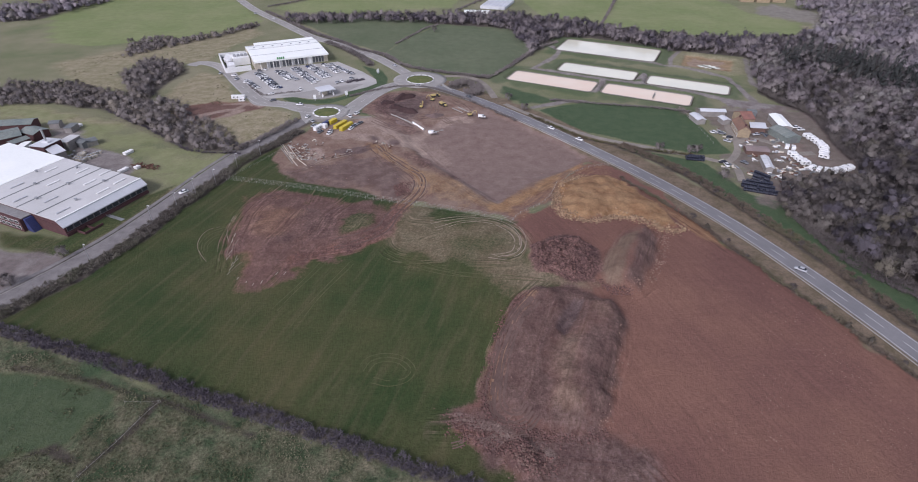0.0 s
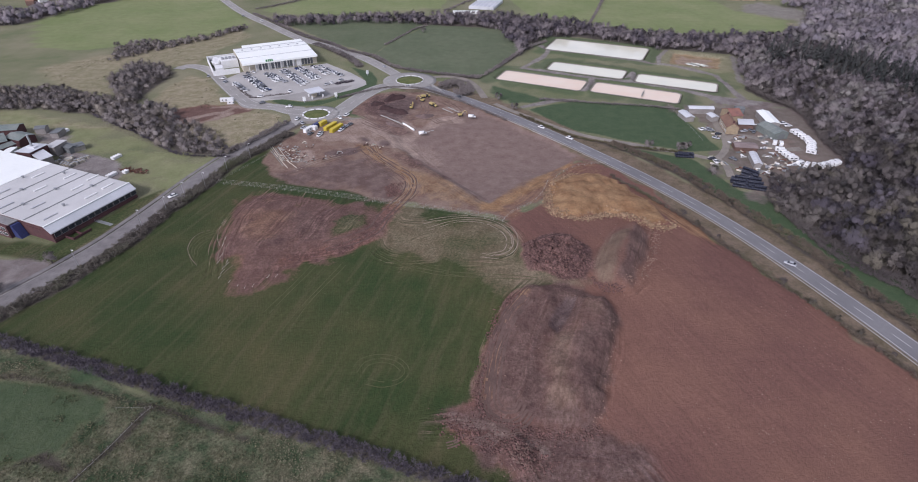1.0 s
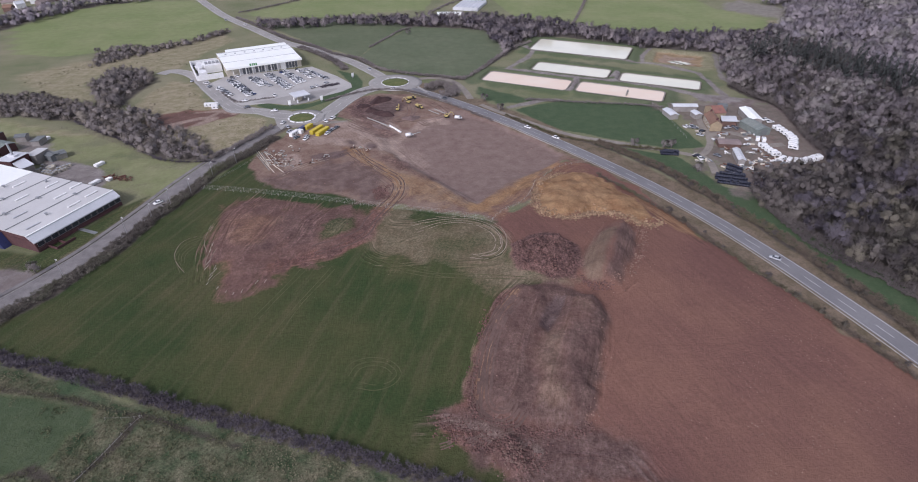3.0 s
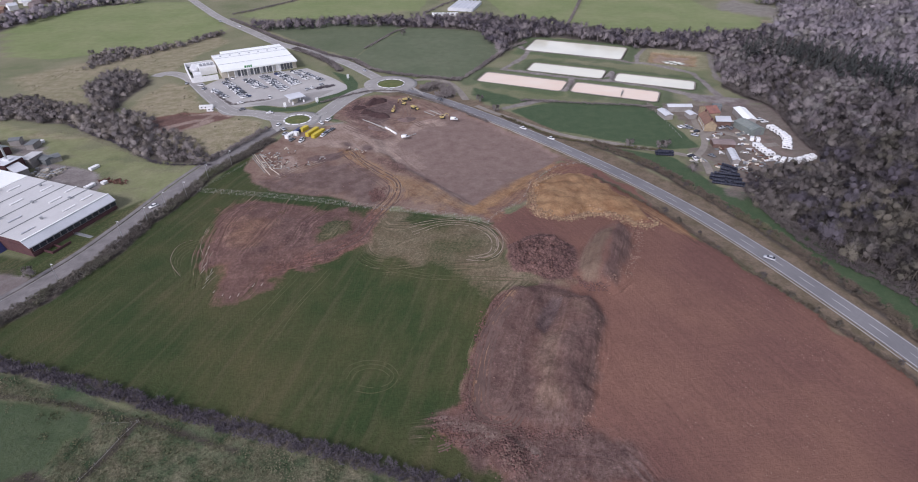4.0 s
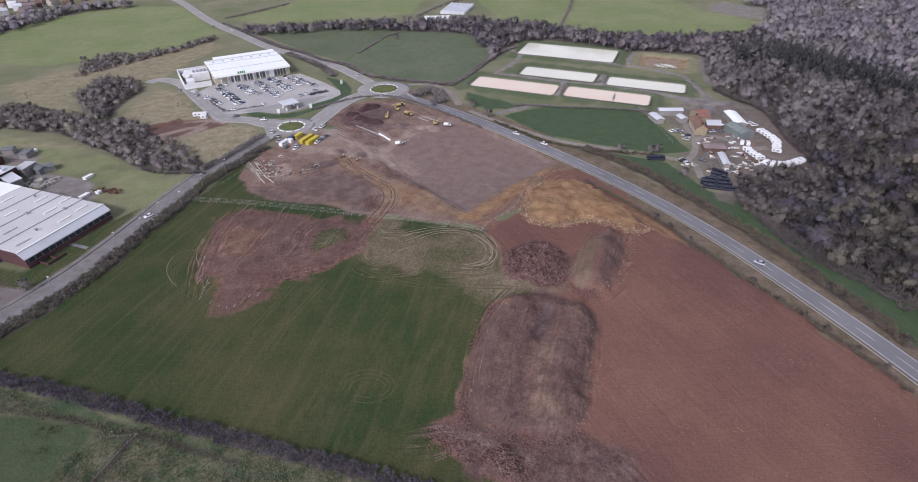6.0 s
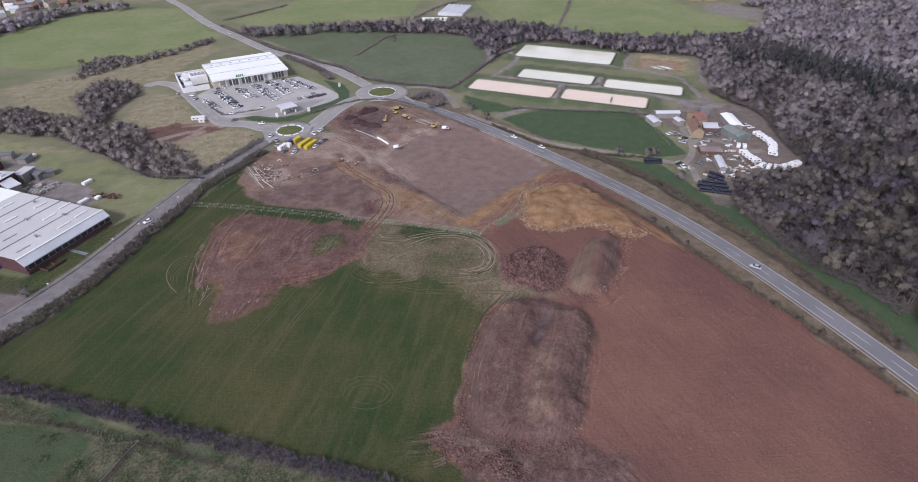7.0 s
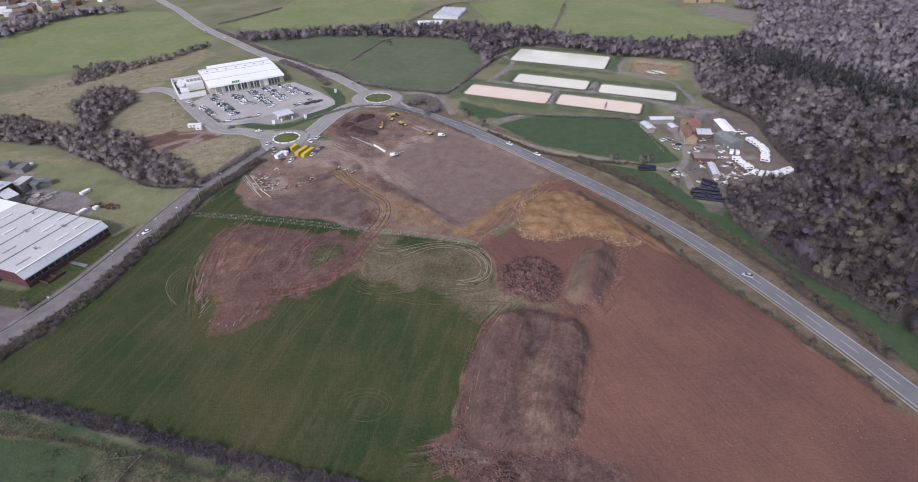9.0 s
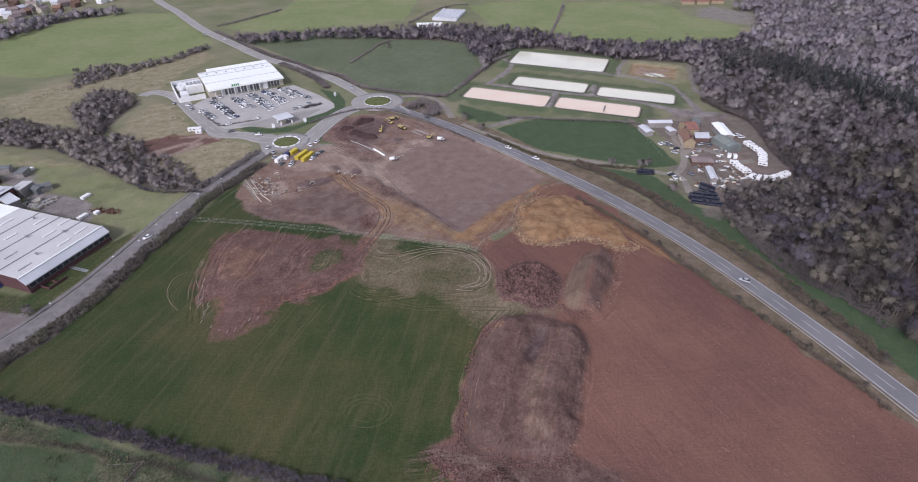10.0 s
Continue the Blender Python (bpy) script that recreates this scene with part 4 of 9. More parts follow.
zone("field", MAIN_FIELD, 3.0, 0.5)
for pts in HAUL_LINES:
    zone_line("haul", pts, 4.0, 2.5, 1.0, 0.95)
zone("haul", SITE_YARD, 4.0, 1.5, 0.5)
zone("haul", CONCRETE, 2.0, 1.0, 0.7)
for poly in SITE_RED:
    zone("clodsoil", poly, 4.0, 2.0, 0.6)
    zone("churn", poly, 4.0, 2.0, 0.9)
zone("purple", SITE_DARK, 3.0, 2.0, 0.8)
for poly in SITE_PALE:
    zone("haul", poly, 1.5, 1.0, 0.9)
zone_line("haul", SITE_WAYS[0], 5.0, 4.0, 1.5, 0.55)
zone_line("haul", SITE_WAYS[1], 2.0, 1.5, 0.8, 0.9)
zone("lush", SITE_GREEN, 1.5, 0.4, 0.9)
for pts in SITE_LANES:
    zone_line("haul", pts, 2.2, 1.5, 0.8, 0.85)
zone("purple", PIT, 4.0, 2.0, 0.75)
zone("churn", PIT, 4.0, 2.0, 0.8)
zone("purple", LOBE, 6.0, 3.0, 0.62)
zone("clodsoil", CLODS, 1.5, 0.8)
zone("clodsoil", RUBBLE, 1.5, 0.5, 0.8)
zone("tan", STRAW_GAP, 4.0, 1.2, 0.8)
zone("tan", STRAW_EDGE, 5.0, 2.0, 0.6)
zone_line("orange", CLAY_LINE, 4.0, 2.5, 1.0, 0.72)
zone("red", BARE_FIELD, 1.5)
zone("red", SPOIL_WEST, 6.0, 2.5)
zone("red", RED_PATCH, 2.0)
zone("dark", RED_PATCH, 4.0, 2.0, 0.62)
unzone("red", SPOIL_GAP, 4.0, 1.5)
zone_line("red", SPOIL_TONGUE, 4.5, 2.0, 1.0)
zone_line("churn", SPOIL_TONGUE, 4.5, 2.0, 1.0)
zone_line("clodsoil", SPOIL_TONGUE, 4.0, 2.5, 1.2, 0.5)
zone_line("clodsoil", [(-18.0, 212.0), (-21.8, 201.3), (-25.3, 194.7), (-27.3, 186.0), (-29.4, 178.1)], 3.0, 2.5, 1.0, 0.55)
zone("clodsoil", DARK_PATCH, 2.0, 1.0, 0.8)
zone("brown", SITE, 2.0)
zone("pad", PAD, 2.0, 0.8)
zone("red", EAST_APRON, 4.0, 2.0, 0.55)
zone("orange", EAST_APRON, 5.0, 2.0, 0.36)
zone("orange", CUT_EAST, 5.0, 2.0, 0.8)
zone("orange", CUT_WEST, 5.0, 2.0, 0.5)
zone("orange", SPOIL_ORANGE, 8.0, 3.0, 0.44)
zone("dark", SPOIL_WEST, 4.0, 3.0, 0.64)
zone("clodsoil", SPOIL_WEST, 6.0, 3.0, 0.36)
zone("dark", SPOIL_DARK, 5.0, 3.0, 0.85)
zone("tan", CUT_WEST, 4.0, 2.0, 0.5)
# tan here also paints the sunlit side of the mounds
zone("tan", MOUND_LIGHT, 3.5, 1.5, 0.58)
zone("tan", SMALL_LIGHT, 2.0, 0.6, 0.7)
zone("orange", ORANGE_HEAP, 2.0, 0.8)
zone("orange", ORANGE_LANE, 1.5, 0.6, 0.55)
for poly in (WOOD_EAST, WOOD_SCRUB, WOOD_BELT, WOOD_WEST, WOOD_KNOLL, WOOD_TOWN, WOOD_NORTHWEST):
    zone("litter", poly, 3.0, 1.0)
zone("litter", WOOD_FAR, 3.0, 1.0, 0.6)
for pts, half in HEDGE_LINES:
    zone_line("litter", pts, half, 1.5, 0.5, 0.9)
zone_line("verge", MAIN_ROAD, 15.0, 2.0, 0.8)
zone_line("verge", WEST_ROAD, 8.0, 2.0, 0.6, 0.7)
zone_line("litter", WEST_ROAD, 6.0, 1.0, 0.4, 0.8)
unzone("dark", SPOIL_GAP, 3.0, 1.0)
unzone("clodsoil", SPOIL_GAP, 3.0, 1.0)
unzone("red", SPOIL_GAP, 3.0, 1.0)
zone_line("strip", SITE_FENCE[:4], 3.6, 2.0, 0.8, 0.9)
for key in ("red", "dark", "brown", "purple", "clodsoil", "orange"):
    MASKS[key] *= 1 - MASKS["strip"]
MASKS["field"] = np.maximum(MASKS["field"], MASKS["strip"])
zone("churn", SPOIL_WEST, 3.0, 1.5, 0.45)
zone("churn", SITE, 3.0, 1.5, 0.25)
zone("churn", MOUND_BIG, 2.0, 1.0, 0.6)
zone("churn", CLODS, 2.0, 1.0, 1.0)
zone("churn", DIRTY, 3.0, 1.0, 0.9)
zone("dark", MOUND_SMALL, 2.0, 0.8, 0.4)
zone("dark", MOUND_BIG, 2.0, 0.8, 0.88)
# less dark soil on the crest painted as sunlit
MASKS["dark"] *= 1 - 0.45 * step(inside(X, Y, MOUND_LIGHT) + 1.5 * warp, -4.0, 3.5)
MASKS["dark"] *= 1 - 0.1 * step(inside(X, Y, MOUND_LEFT) + warp, -3.0, 3.0)
zone("purple", MOUND_DARK, 1.5, 0.4, 1.0)
zone("dark", RUBBLE, 1.5, 0.4, 0.7)
# dark here paints the shade on the mounds' right flanks
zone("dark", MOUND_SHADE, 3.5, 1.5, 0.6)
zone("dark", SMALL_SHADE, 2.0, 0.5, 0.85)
zone("dark", DIRTY, 6.0, 3.0, 0.78)
zone("purple", DIRTY, 5.0, 3.0, 0.3)
zone_line("orange", [(24.0, 137.0), (18.5, 128.5), (14.6, 119.2), (11.8, 108.5), (10.4, 101.0)], 1.6, 1.6, 1.0, 0.34)
zone_line("tan", [(24.0, 139.0), (17.5, 130.5), (13.2, 121.2), (10.2, 110.5), (8.2, 101.0)], 2.5, 2.0, 1.0, 0.42)
zone("tan", APRON, 1.5, 0.4)
zone("field", LAWN, 2.0, 0.6, 0.9)
zone("bright", LAWN, 4.0, 1.5, 0.22)
zone("bright", DRY_WEST, 8.0, 4.0, 0.6)
zone("tan", CHURNED, 7.0, 2.5, 0.58)
MASKS["tan"] *= 1 - 0.4 * step(inside(X, Y, CHURN_HEART) + warp, -4, 4)
zone("tan", RUBBLE, 4.0, 1.5, 0.4)
zone("tan", SPOIL_GAP, 4.0, 1.5, 0.42)
zone("rough", ROUGH, 1.5, 0.5)
unzone("rough", ROUGH_GREEN, 2.0, 0.5)
zone("field", ROUGH_GREEN, 2.0, 0.5)
zone("lush", ROUGH_GREEN, 2.0, 0.8, 0.7)
zone("ditch", ROUGH_GREEN, 2.0, 0.8, 0.25)
for pts in FIELD_DITCHES:
    zone_line("ditch", pts, 0.9, 0.9, 0.4, 0.85)
zone("lush", FIELD_FARM, 1.0, 0.4)
zone("lush", FIELD_STRIP, 1.0, 0.4)
zone("lush", PLANT_BED, 1.0, 0.3)
for pts in PALE_STRIPS:
    zone_line("haul", pts, 2.2, 1.5, 0.8, 0.8)
for pts in STREAKS:
    zone_line("haul", pts, 0.7, 0.9, 0.5, 0.62)
zone("lush", GREEN_EDGE, 3.0, 1.5, 0.65)
zone("yard", YARD_BACK, 2.0, 0.8, 0.8)
zone("dry", DRY_WEST, 8.0, 4.0, 0.6)
for poly, much in ((DRY_TAN, 1.0), (DRY_SHOP, 1.0), (DRY_NORTH, 0.72)):
    zone("dry", poly, 4.0, 1.5, much)
zone("bright", FIELD_FAR_WEST, 2.0, 0.5)
zone("olive", FIELD_MID, 1.5, 0.4, 0.6)
zone("lush", FIELD_MID, 1.5, 0.4, 0.6)
zone("olive", FIELD_MID_EAST, 1.5, 0.4)
for poly in FIELD_TOP:
    zone("bright", poly, 2.0, 0.5)
zone("yard", FARM_YARD, 4.0, 3.0, 0.62)
zone("brown", FARM_YARD, 4.0, 3.0, 0.3)
zone("purple", FARM_YARD, 5.0, 5.0, 0.42)
zone("haul", FARM_DUST, 4.0, 3.0, 0.62)
zone("red", FARM_MUD, 5.0, 3.0, 0.3)
for pts in POND_WAYS:
    zone_line("yard", pts, 2.3, 1.2, 0.4, 0.85)
zone("yard", POND_YARD, 2.0, 0.8)
zone("lush", POND_GREEN, 2.5, 1.0, 0.9)
zone("yard", PLOUGHED, 2.0, 0.5, 0.66)
zone("dry", DRY_CORNER, 3.0, 1.0, 0.9)
zone("yard", WORKS_YARD, 1.5, 0.4)
zone("yard", WORKS_FRONT, 1.5, 0.8)
zone("purple", WORKS_FRONT, 5.0, 4.0, 0.42)
for centre, long, wide, _ in PONDS:
    e = pond_frame(X, Y, centre, long, wide)
    MASKS["lush"] = np.maximum(MASKS["lush"], 0.62 * (1 - step(e + 2 * warp, 7, 18)))
    MASKS["dark"] = np.maximum(MASKS["dark"], 0.3 * (1 - step(e + 0.3 * warp, 0.5, 2.5)))
e = pond_frame(X, Y, *DRY_POND)
MASKS["dry"] = np.maximum(MASKS["dry"], 0.5 * (1 - step(e + warp, 6, 12)))
MASKS["dry"] = np.maximum(MASKS["dry"], 1 - step(e, -1.2, 0.4))
MASKS["haul"] = np.maximum(MASKS["haul"], 0.6 * (1 - step(e + 2.5 * warp, -9, -5)))
MASKS["orange"] = np.maximum(MASKS["orange"], 0.52 * (1 - step(e + 0.5 * warp, -1.5, 0.5)))
# along and across the nearest combed way, and how strongly it shows
flow = np.zeros((len(X), 3))
reach = np.full(len(X), 1e9)
box_k = np.flatnonzero((X > -150) & (X < 200) & (Y > 60) & (Y < 420))
fx, fy = X[box_k] + 0.18 * warp[box_k], Y[box_k] - 0.15 * warp[box_k]
power = np.ones(len(X))
for n_way, (pts, half, *weak) in enumerate(FLOWS):
    line = np.array([(p.x, p.y) for p in smooth_line(pts, 3.0)])
    run = 0.0
    for (ax, ay), (bx, by) in zip(line, line[1:]):
        ln = math.hypot(bx - ax, by - ay)
        ux, uy = (bx - ax) / ln, (by - ay) / ln
        al = (fx - ax) * ux + (fy - ay) * uy
        ac = (fx - ax) * -uy + (fy - ay) * ux
        ov = np.maximum(np.maximum(-al, al - ln), 0)
        d = np.hypot(ac, ov) / half
        hit = d < reach[box_k]
        k = box_k[hit]
        reach[k] = d[hit]
        power[k] = weak[0] if weak else 1.0
        flow[k, 0] = run + al[hit]
        flow[k, 1] = ac[hit] + 40 * n_way
        run += ln
flow[:, 2] = power * (1 - step(reach, 0.75, 1.25))
# let the combing fade out where two ways meet
sheet = flow.reshape(ny, nx, 3)
jump = np.zeros((ny, nx))
for axis in (0, 1):
    leap = np.abs(np.diff(sheet[:, :, :2], axis=axis)).max(2) > 4.5
    if axis == 0:
        jump[1:] += leap
        jump[:-1] += leap
    else:
        jump[:, 1:] += leap
        jump[:, :-1] += leap
keep = (jump == 0).astype(float)
for _ in range(3):
    low = np.minimum.reduce([np.roll(keep, s2, a2) for s2 in (-1, 0, 1) for a2 in (0, 1)])
    keep = 0.5 * low + 0.5 * np.mean([np.roll(low, s2, a2) for s2 in (-1, 0, 1) for a2 in (0, 1)], axis=0)
sheet[:, :, 2] *= keep
a = ground.data.attributes.new("flow", "FLOAT_VECTOR", "POINT")
a.data.foreach_set("vector", flow.astype(np.float32).ravel())
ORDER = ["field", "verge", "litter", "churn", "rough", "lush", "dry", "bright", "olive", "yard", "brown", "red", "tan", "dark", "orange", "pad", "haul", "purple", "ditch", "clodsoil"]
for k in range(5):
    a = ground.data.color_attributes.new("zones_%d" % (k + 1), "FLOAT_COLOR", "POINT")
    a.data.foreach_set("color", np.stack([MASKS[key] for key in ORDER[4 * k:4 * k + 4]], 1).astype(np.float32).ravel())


GRASS_WAY, SOIL_WAY, MOUND_WAY = 70.0, 115.0, 70.0


def ground_material():
    m, n, l, b = shader("land", 0.95, 0.0, 0.15)
    pos = n.new("ShaderNodeNewGeometry").outputs["Position"]
    flat = n.new("ShaderNodeVectorMath")
    flat.operation = "MULTIPLY"
    flat.inputs[1].default_value = (1, 1, 0.3)
    l.new(pos, flat.inputs[0])
    pos = flat.outputs[0]
    wide = noise_node(n, l, 0.022, 5.0, 0.6, pos)
    mid = noise_node(n, l, 0.16, 6.0, 0.65, pos)
    fine = noise_node(n, l, 1.1, 5.0, 0.75, pos)
    speck = noise_node(n, l, 4.0, 3.0, 0.7, pos)

    def streaks(angle, length, width):
        turn = n.new("ShaderNodeMapping")
        turn.vector_type = "TEXTURE"
        turn.inputs["Rotation"].default_value = (0, 0, angle)
        turn.inputs["Scale"].default_value = (length, width, 1)
        l.new(pos, turn.inputs["Vector"])
        return noise_node(n, l, 1.0, 3.0, 0.6, turn.outputs[0])

    rows_grass = streaks(radians(GRASS_WAY), 45.0, 3.0)
    rows_soil = streaks(radians(SOIL_WAY), 22.0, 1.0)
    rows_mound = streaks(radians(MOUND_WAY), 16.0, 0.9)

    def tone(a, b2, node, lo=0.35, hi=0.65):
        return mix(n, l, ramp(n, l, node.outputs[0], lo, hi), a, b2)

    def times(col, node, lo, hi, a, b2):
        return mix(n, l, 1.0, col, ramp(n, l, node.outputs[0], lo, hi, a, b2), "MULTIPLY")

    green = tone((0.034, 0.054, 0.019), (0.078, 0.075, 0.033), wide, 0.40, 0.66)
    green = mix(n, l, ramp(n, l, rows_grass.outputs[0], 0.5, 0.74, 0.0, 0.55), green, (0.108, 0.09, 0.05))
    waste = tone((0.14, 0.155, 0.08), (0.225, 0.21, 0.135), wide, 0.36, 0.66)
    col = times(waste, fine, 0.3, 0.7, 0.78, 1.24)
    cols = {
        "verge": times(tone((0.128, 0.103, 0.067), (0.195, 0.148, 0.108), mid, 0.38, 0.64), fine, 0.3, 0.7, 0.75, 1.25),
        "litter": times(tone((0.075, 0.066, 0.058), (0.115, 0.098, 0.082), mid), fine, 0.3, 0.7, 0.7, 1.3),
        "field": times(green, fine, 0.3, 0.7, 0.8, 1.22),
        "rough": times(times(tone((0.046, 0.068, 0.034), (0.165, 0.15, 0.098), mid, 0.38, 0.66), fine, 0.32, 0.68, 0.5, 1.5), speck, 0.3, 0.7, 0.75, 1.25),
        "lush": times(tone((0.055, 0.088, 0.044), (0.075, 0.105, 0.055), mid), fine, 0.3, 0.7, 0.85, 1.15),
        "dry": times(tone((0.205, 0.185, 0.105), (0.335, 0.285, 0.20), mid, 0.35, 0.68), fine, 0.3, 0.7, 0.75, 1.25),
        "bright": times(tone((0.17, 0.206, 0.085), (0.215, 0.235, 0.114), wide), mid, 0.3, 0.7, 0.9, 1.1),
        "olive": times(tone((0.105, 0.128, 0.076), (0.132, 0.148, 0.092), wide), mid, 0.3, 0.7, 0.88, 1.12),
        "yard": times(tone((0.18, 0.155, 0.145), (0.27, 0.245, 0.23), mid), fine, 0.3, 0.7, 0.75, 1.25),
        "brown": times(tone((0.168, 0.106, 0.082), (0.232, 0.165, 0.130), mid, 0.36, 0.64), fine, 0.3, 0.7, 0.85, 1.15),
        "red": times(times(tone((0.152, 0.079, 0.064), (0.198, 0.106, 0.078), wide, 0.38, 0.62), fine, 0.3, 0.7, 0.86, 1.14), rows_soil, 0.3, 0.7, 0.91, 1.09),
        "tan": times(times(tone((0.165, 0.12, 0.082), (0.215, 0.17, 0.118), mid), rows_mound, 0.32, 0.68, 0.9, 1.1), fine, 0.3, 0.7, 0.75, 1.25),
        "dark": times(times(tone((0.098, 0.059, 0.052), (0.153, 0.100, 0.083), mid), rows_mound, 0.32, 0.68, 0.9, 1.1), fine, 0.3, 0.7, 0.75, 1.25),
        "orange": times(tone((0.21, 0.115, 0.060), (0.34, 0.215, 0.115), mid, 0.34, 0.66), fine, 0.3, 0.7, 0.8, 1.2),
        "haul": times(times(tone((0.245, 0.18, 0.146), (0.325, 0.25, 0.207), mid), rows_soil, 0.3, 0.7, 0.9, 1.1), fine, 0.3, 0.7, 0.85, 1.15),
        "purple": times(tone((0.088, 0.060, 0.058), (0.145, 0.103, 0.094), mid, 0.4, 0.62), fine, 0.3, 0.7, 0.75, 1.25),
        "ditch": times(tone((0.052, 0.043, 0.036), (0.072, 0.062, 0.050), mid), fine, 0.3, 0.7, 0.7, 1.3),
        "clodsoil": times(times(tone((0.095, 0.056, 0.051), (0.165, 0.098, 0.083), mid, 0.38, 0.62), fine, 0.34, 0.66, 0.6, 1.4), speck, 0.3, 0.7, 0.8, 1.2),
        "pad": times(tone((0.172, 0.118, 0.101), (0.224, 0.165, 0.141), mid, 0.34, 0.66), fine, 0.3, 0.7, 0.93, 1.07),
    }
    fl = n.new("ShaderNodeAttribute")
    fl.attribute_name = "flow"
    fs = n.new("ShaderNodeSeparateXYZ")
    l.new(fl.outputs["Vector"], fs.inputs[0])
    comb = n.new("ShaderNodeVectorMath")
    comb.operation = "MULTIPLY"
    comb.inputs[1].default_value = (0.06, 0.95, 0.0)
    l.new(fl.outputs["Vector"], comb.inputs[0])
    ruts = noise_node(n, l, 1.0, 3.0, 0.65, comb.outputs[0])
    strength = n.new("ShaderNodeMath")
    strength.operation = "MULTIPLY"
    l.new(fs.outputs[2], strength.inputs[0])
    strength.inputs[1].default_value = 0.85
    cut = n.new("ShaderNodeMix")
    l.new(strength.outputs[0], cut.inputs[0])
    l.new(fine.outputs[0], cut.inputs[2])
    l.new(ramp(n, l, ruts.outputs[0], 0.3, 0.7, 0.1, 0.9), cut.inputs[3])
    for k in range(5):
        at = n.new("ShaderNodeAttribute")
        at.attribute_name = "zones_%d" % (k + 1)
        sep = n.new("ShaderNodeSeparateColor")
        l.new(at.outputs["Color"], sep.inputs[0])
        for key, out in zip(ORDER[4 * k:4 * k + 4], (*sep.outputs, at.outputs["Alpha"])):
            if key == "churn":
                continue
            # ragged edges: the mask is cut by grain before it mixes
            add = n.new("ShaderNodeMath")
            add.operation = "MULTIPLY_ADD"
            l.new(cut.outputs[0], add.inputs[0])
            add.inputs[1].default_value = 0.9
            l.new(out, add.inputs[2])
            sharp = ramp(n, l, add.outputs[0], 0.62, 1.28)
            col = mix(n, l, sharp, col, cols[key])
    clump = noise_node(n, l, 0.55, 4.0, 0.7, pos)
    ch = n.new("ShaderNodeAttribute")
    ch.attribute_name = "zones_1"
    churned = n.new("ShaderNodeMath")
    churned.operation = "MULTIPLY"
    l.new(ch.outputs["Alpha"], churned.inputs[0])
    churned.inputs[1].default_value = 0.9
    col = mix(n, l, churned.outputs[0], col, times(col, clump, 0.36, 0.64, 0.68, 1.26))
    col = mix(n, l, strength.outputs[0], col, times(col, ruts, 0.33, 0.67, 0.6, 1.42))
    col = times(col, speck, 0.3, 0.7, 0.88, 1.12)
    l.new(col, b.inputs["Base Color"])
    both = n.new("ShaderNodeMath")
    both.operation = "MULTIPLY_ADD"
    l.new(speck.outputs[0], both.inputs[0])
    both.inputs[1].default_value = 0.35
    l.new(fine.outputs[0], both.inputs[2])
    deep = n.new("ShaderNodeMath")
    deep.operation = "MULTIPLY_ADD"
    l.new(ruts.outputs[0], deep.inputs[0])
    l.new(fs.outputs[2], deep.inputs[1])
    l.new(both.outputs[0], deep.inputs[2])
    # levelled and rolled ground is smoother than the rest
    rolled = n.new("ShaderNodeAttribute")
    rolled.attribute_name = "zones_4"
    site = n.new("ShaderNodeAttribute")
    site.attribute_name = "zones_3"
    site_rgb = n.new("ShaderNodeSeparateColor")
    l.new(site.outputs["Color"], site_rgb.inputs[0])
    calm = n.new("ShaderNodeMath")
    calm.operation = "MULTIPLY_ADD"
    calm.use_clamp = True
    l.new(rolled.outputs["Alpha"], calm.inputs[0])
    calm.inputs[1].default_value = -0.35
    level = n.new("ShaderNodeMath")
    level.operation = "MULTIPLY_ADD"
    l.new(site_rgb.outputs[2], level.inputs[0])
    level.inputs[1].default_value = -0.5
    level.inputs[2].default_value = 1.0
    l.new(level.outputs[0], calm.inputs[2])
    height = n.new("ShaderNodeMath")
    height.operation = "MULTIPLY"
    l.new(deep.outputs[0], height.inputs[0])
    l.new(calm.outputs[0], height.inputs[1])
    bump(n, l, b, height.outputs[0], 0.9, 0.4)
    return m


M["land"] = ground_material()
ground.data.materials[0] = M["land"]


# ---- roads ----
def band(bm, line, lo, hi, lift, thick=0.0, dash=0):
    """A strip from lo to hi metres to the left of a line, laid on the ground."""
    sides = across(line)
    rows = []
    for p, s in zip(line, sides):
        row = []
        for off in ((lo, hi) if hi - lo < 3 else (lo, (lo + hi) / 2, hi)):
            q = p + s * off
            row.append(bm.verts.new((q.x, q.y, float(base(q.x, q.y)) + lift)))
        rows.append(row)
    for k, (a, b) in enumerate(zip(rows, rows[1:])):
        if dash and k % dash >= dash // 2:
            continue
        for i in range(len(a) - 1):
            bm.faces.new((a[i], b[i], b[i + 1], a[i + 1]))
    if thick:
        for i in (0, -1):
            low = [bm.verts.new(r[i].co - Vector((0, 0, thick))) for r in rows]
            for k in range(len(rows) - 1):
                f = (rows[k][i], low[k], low[k + 1], rows[k + 1][i])
                bm.faces.new(f if i == 0 else f[::-1])
    loose = [v for v in bm.verts if not v.link_faces]
    bmesh.ops.delete(bm, geom=loose, context="VERTS")
    return bm


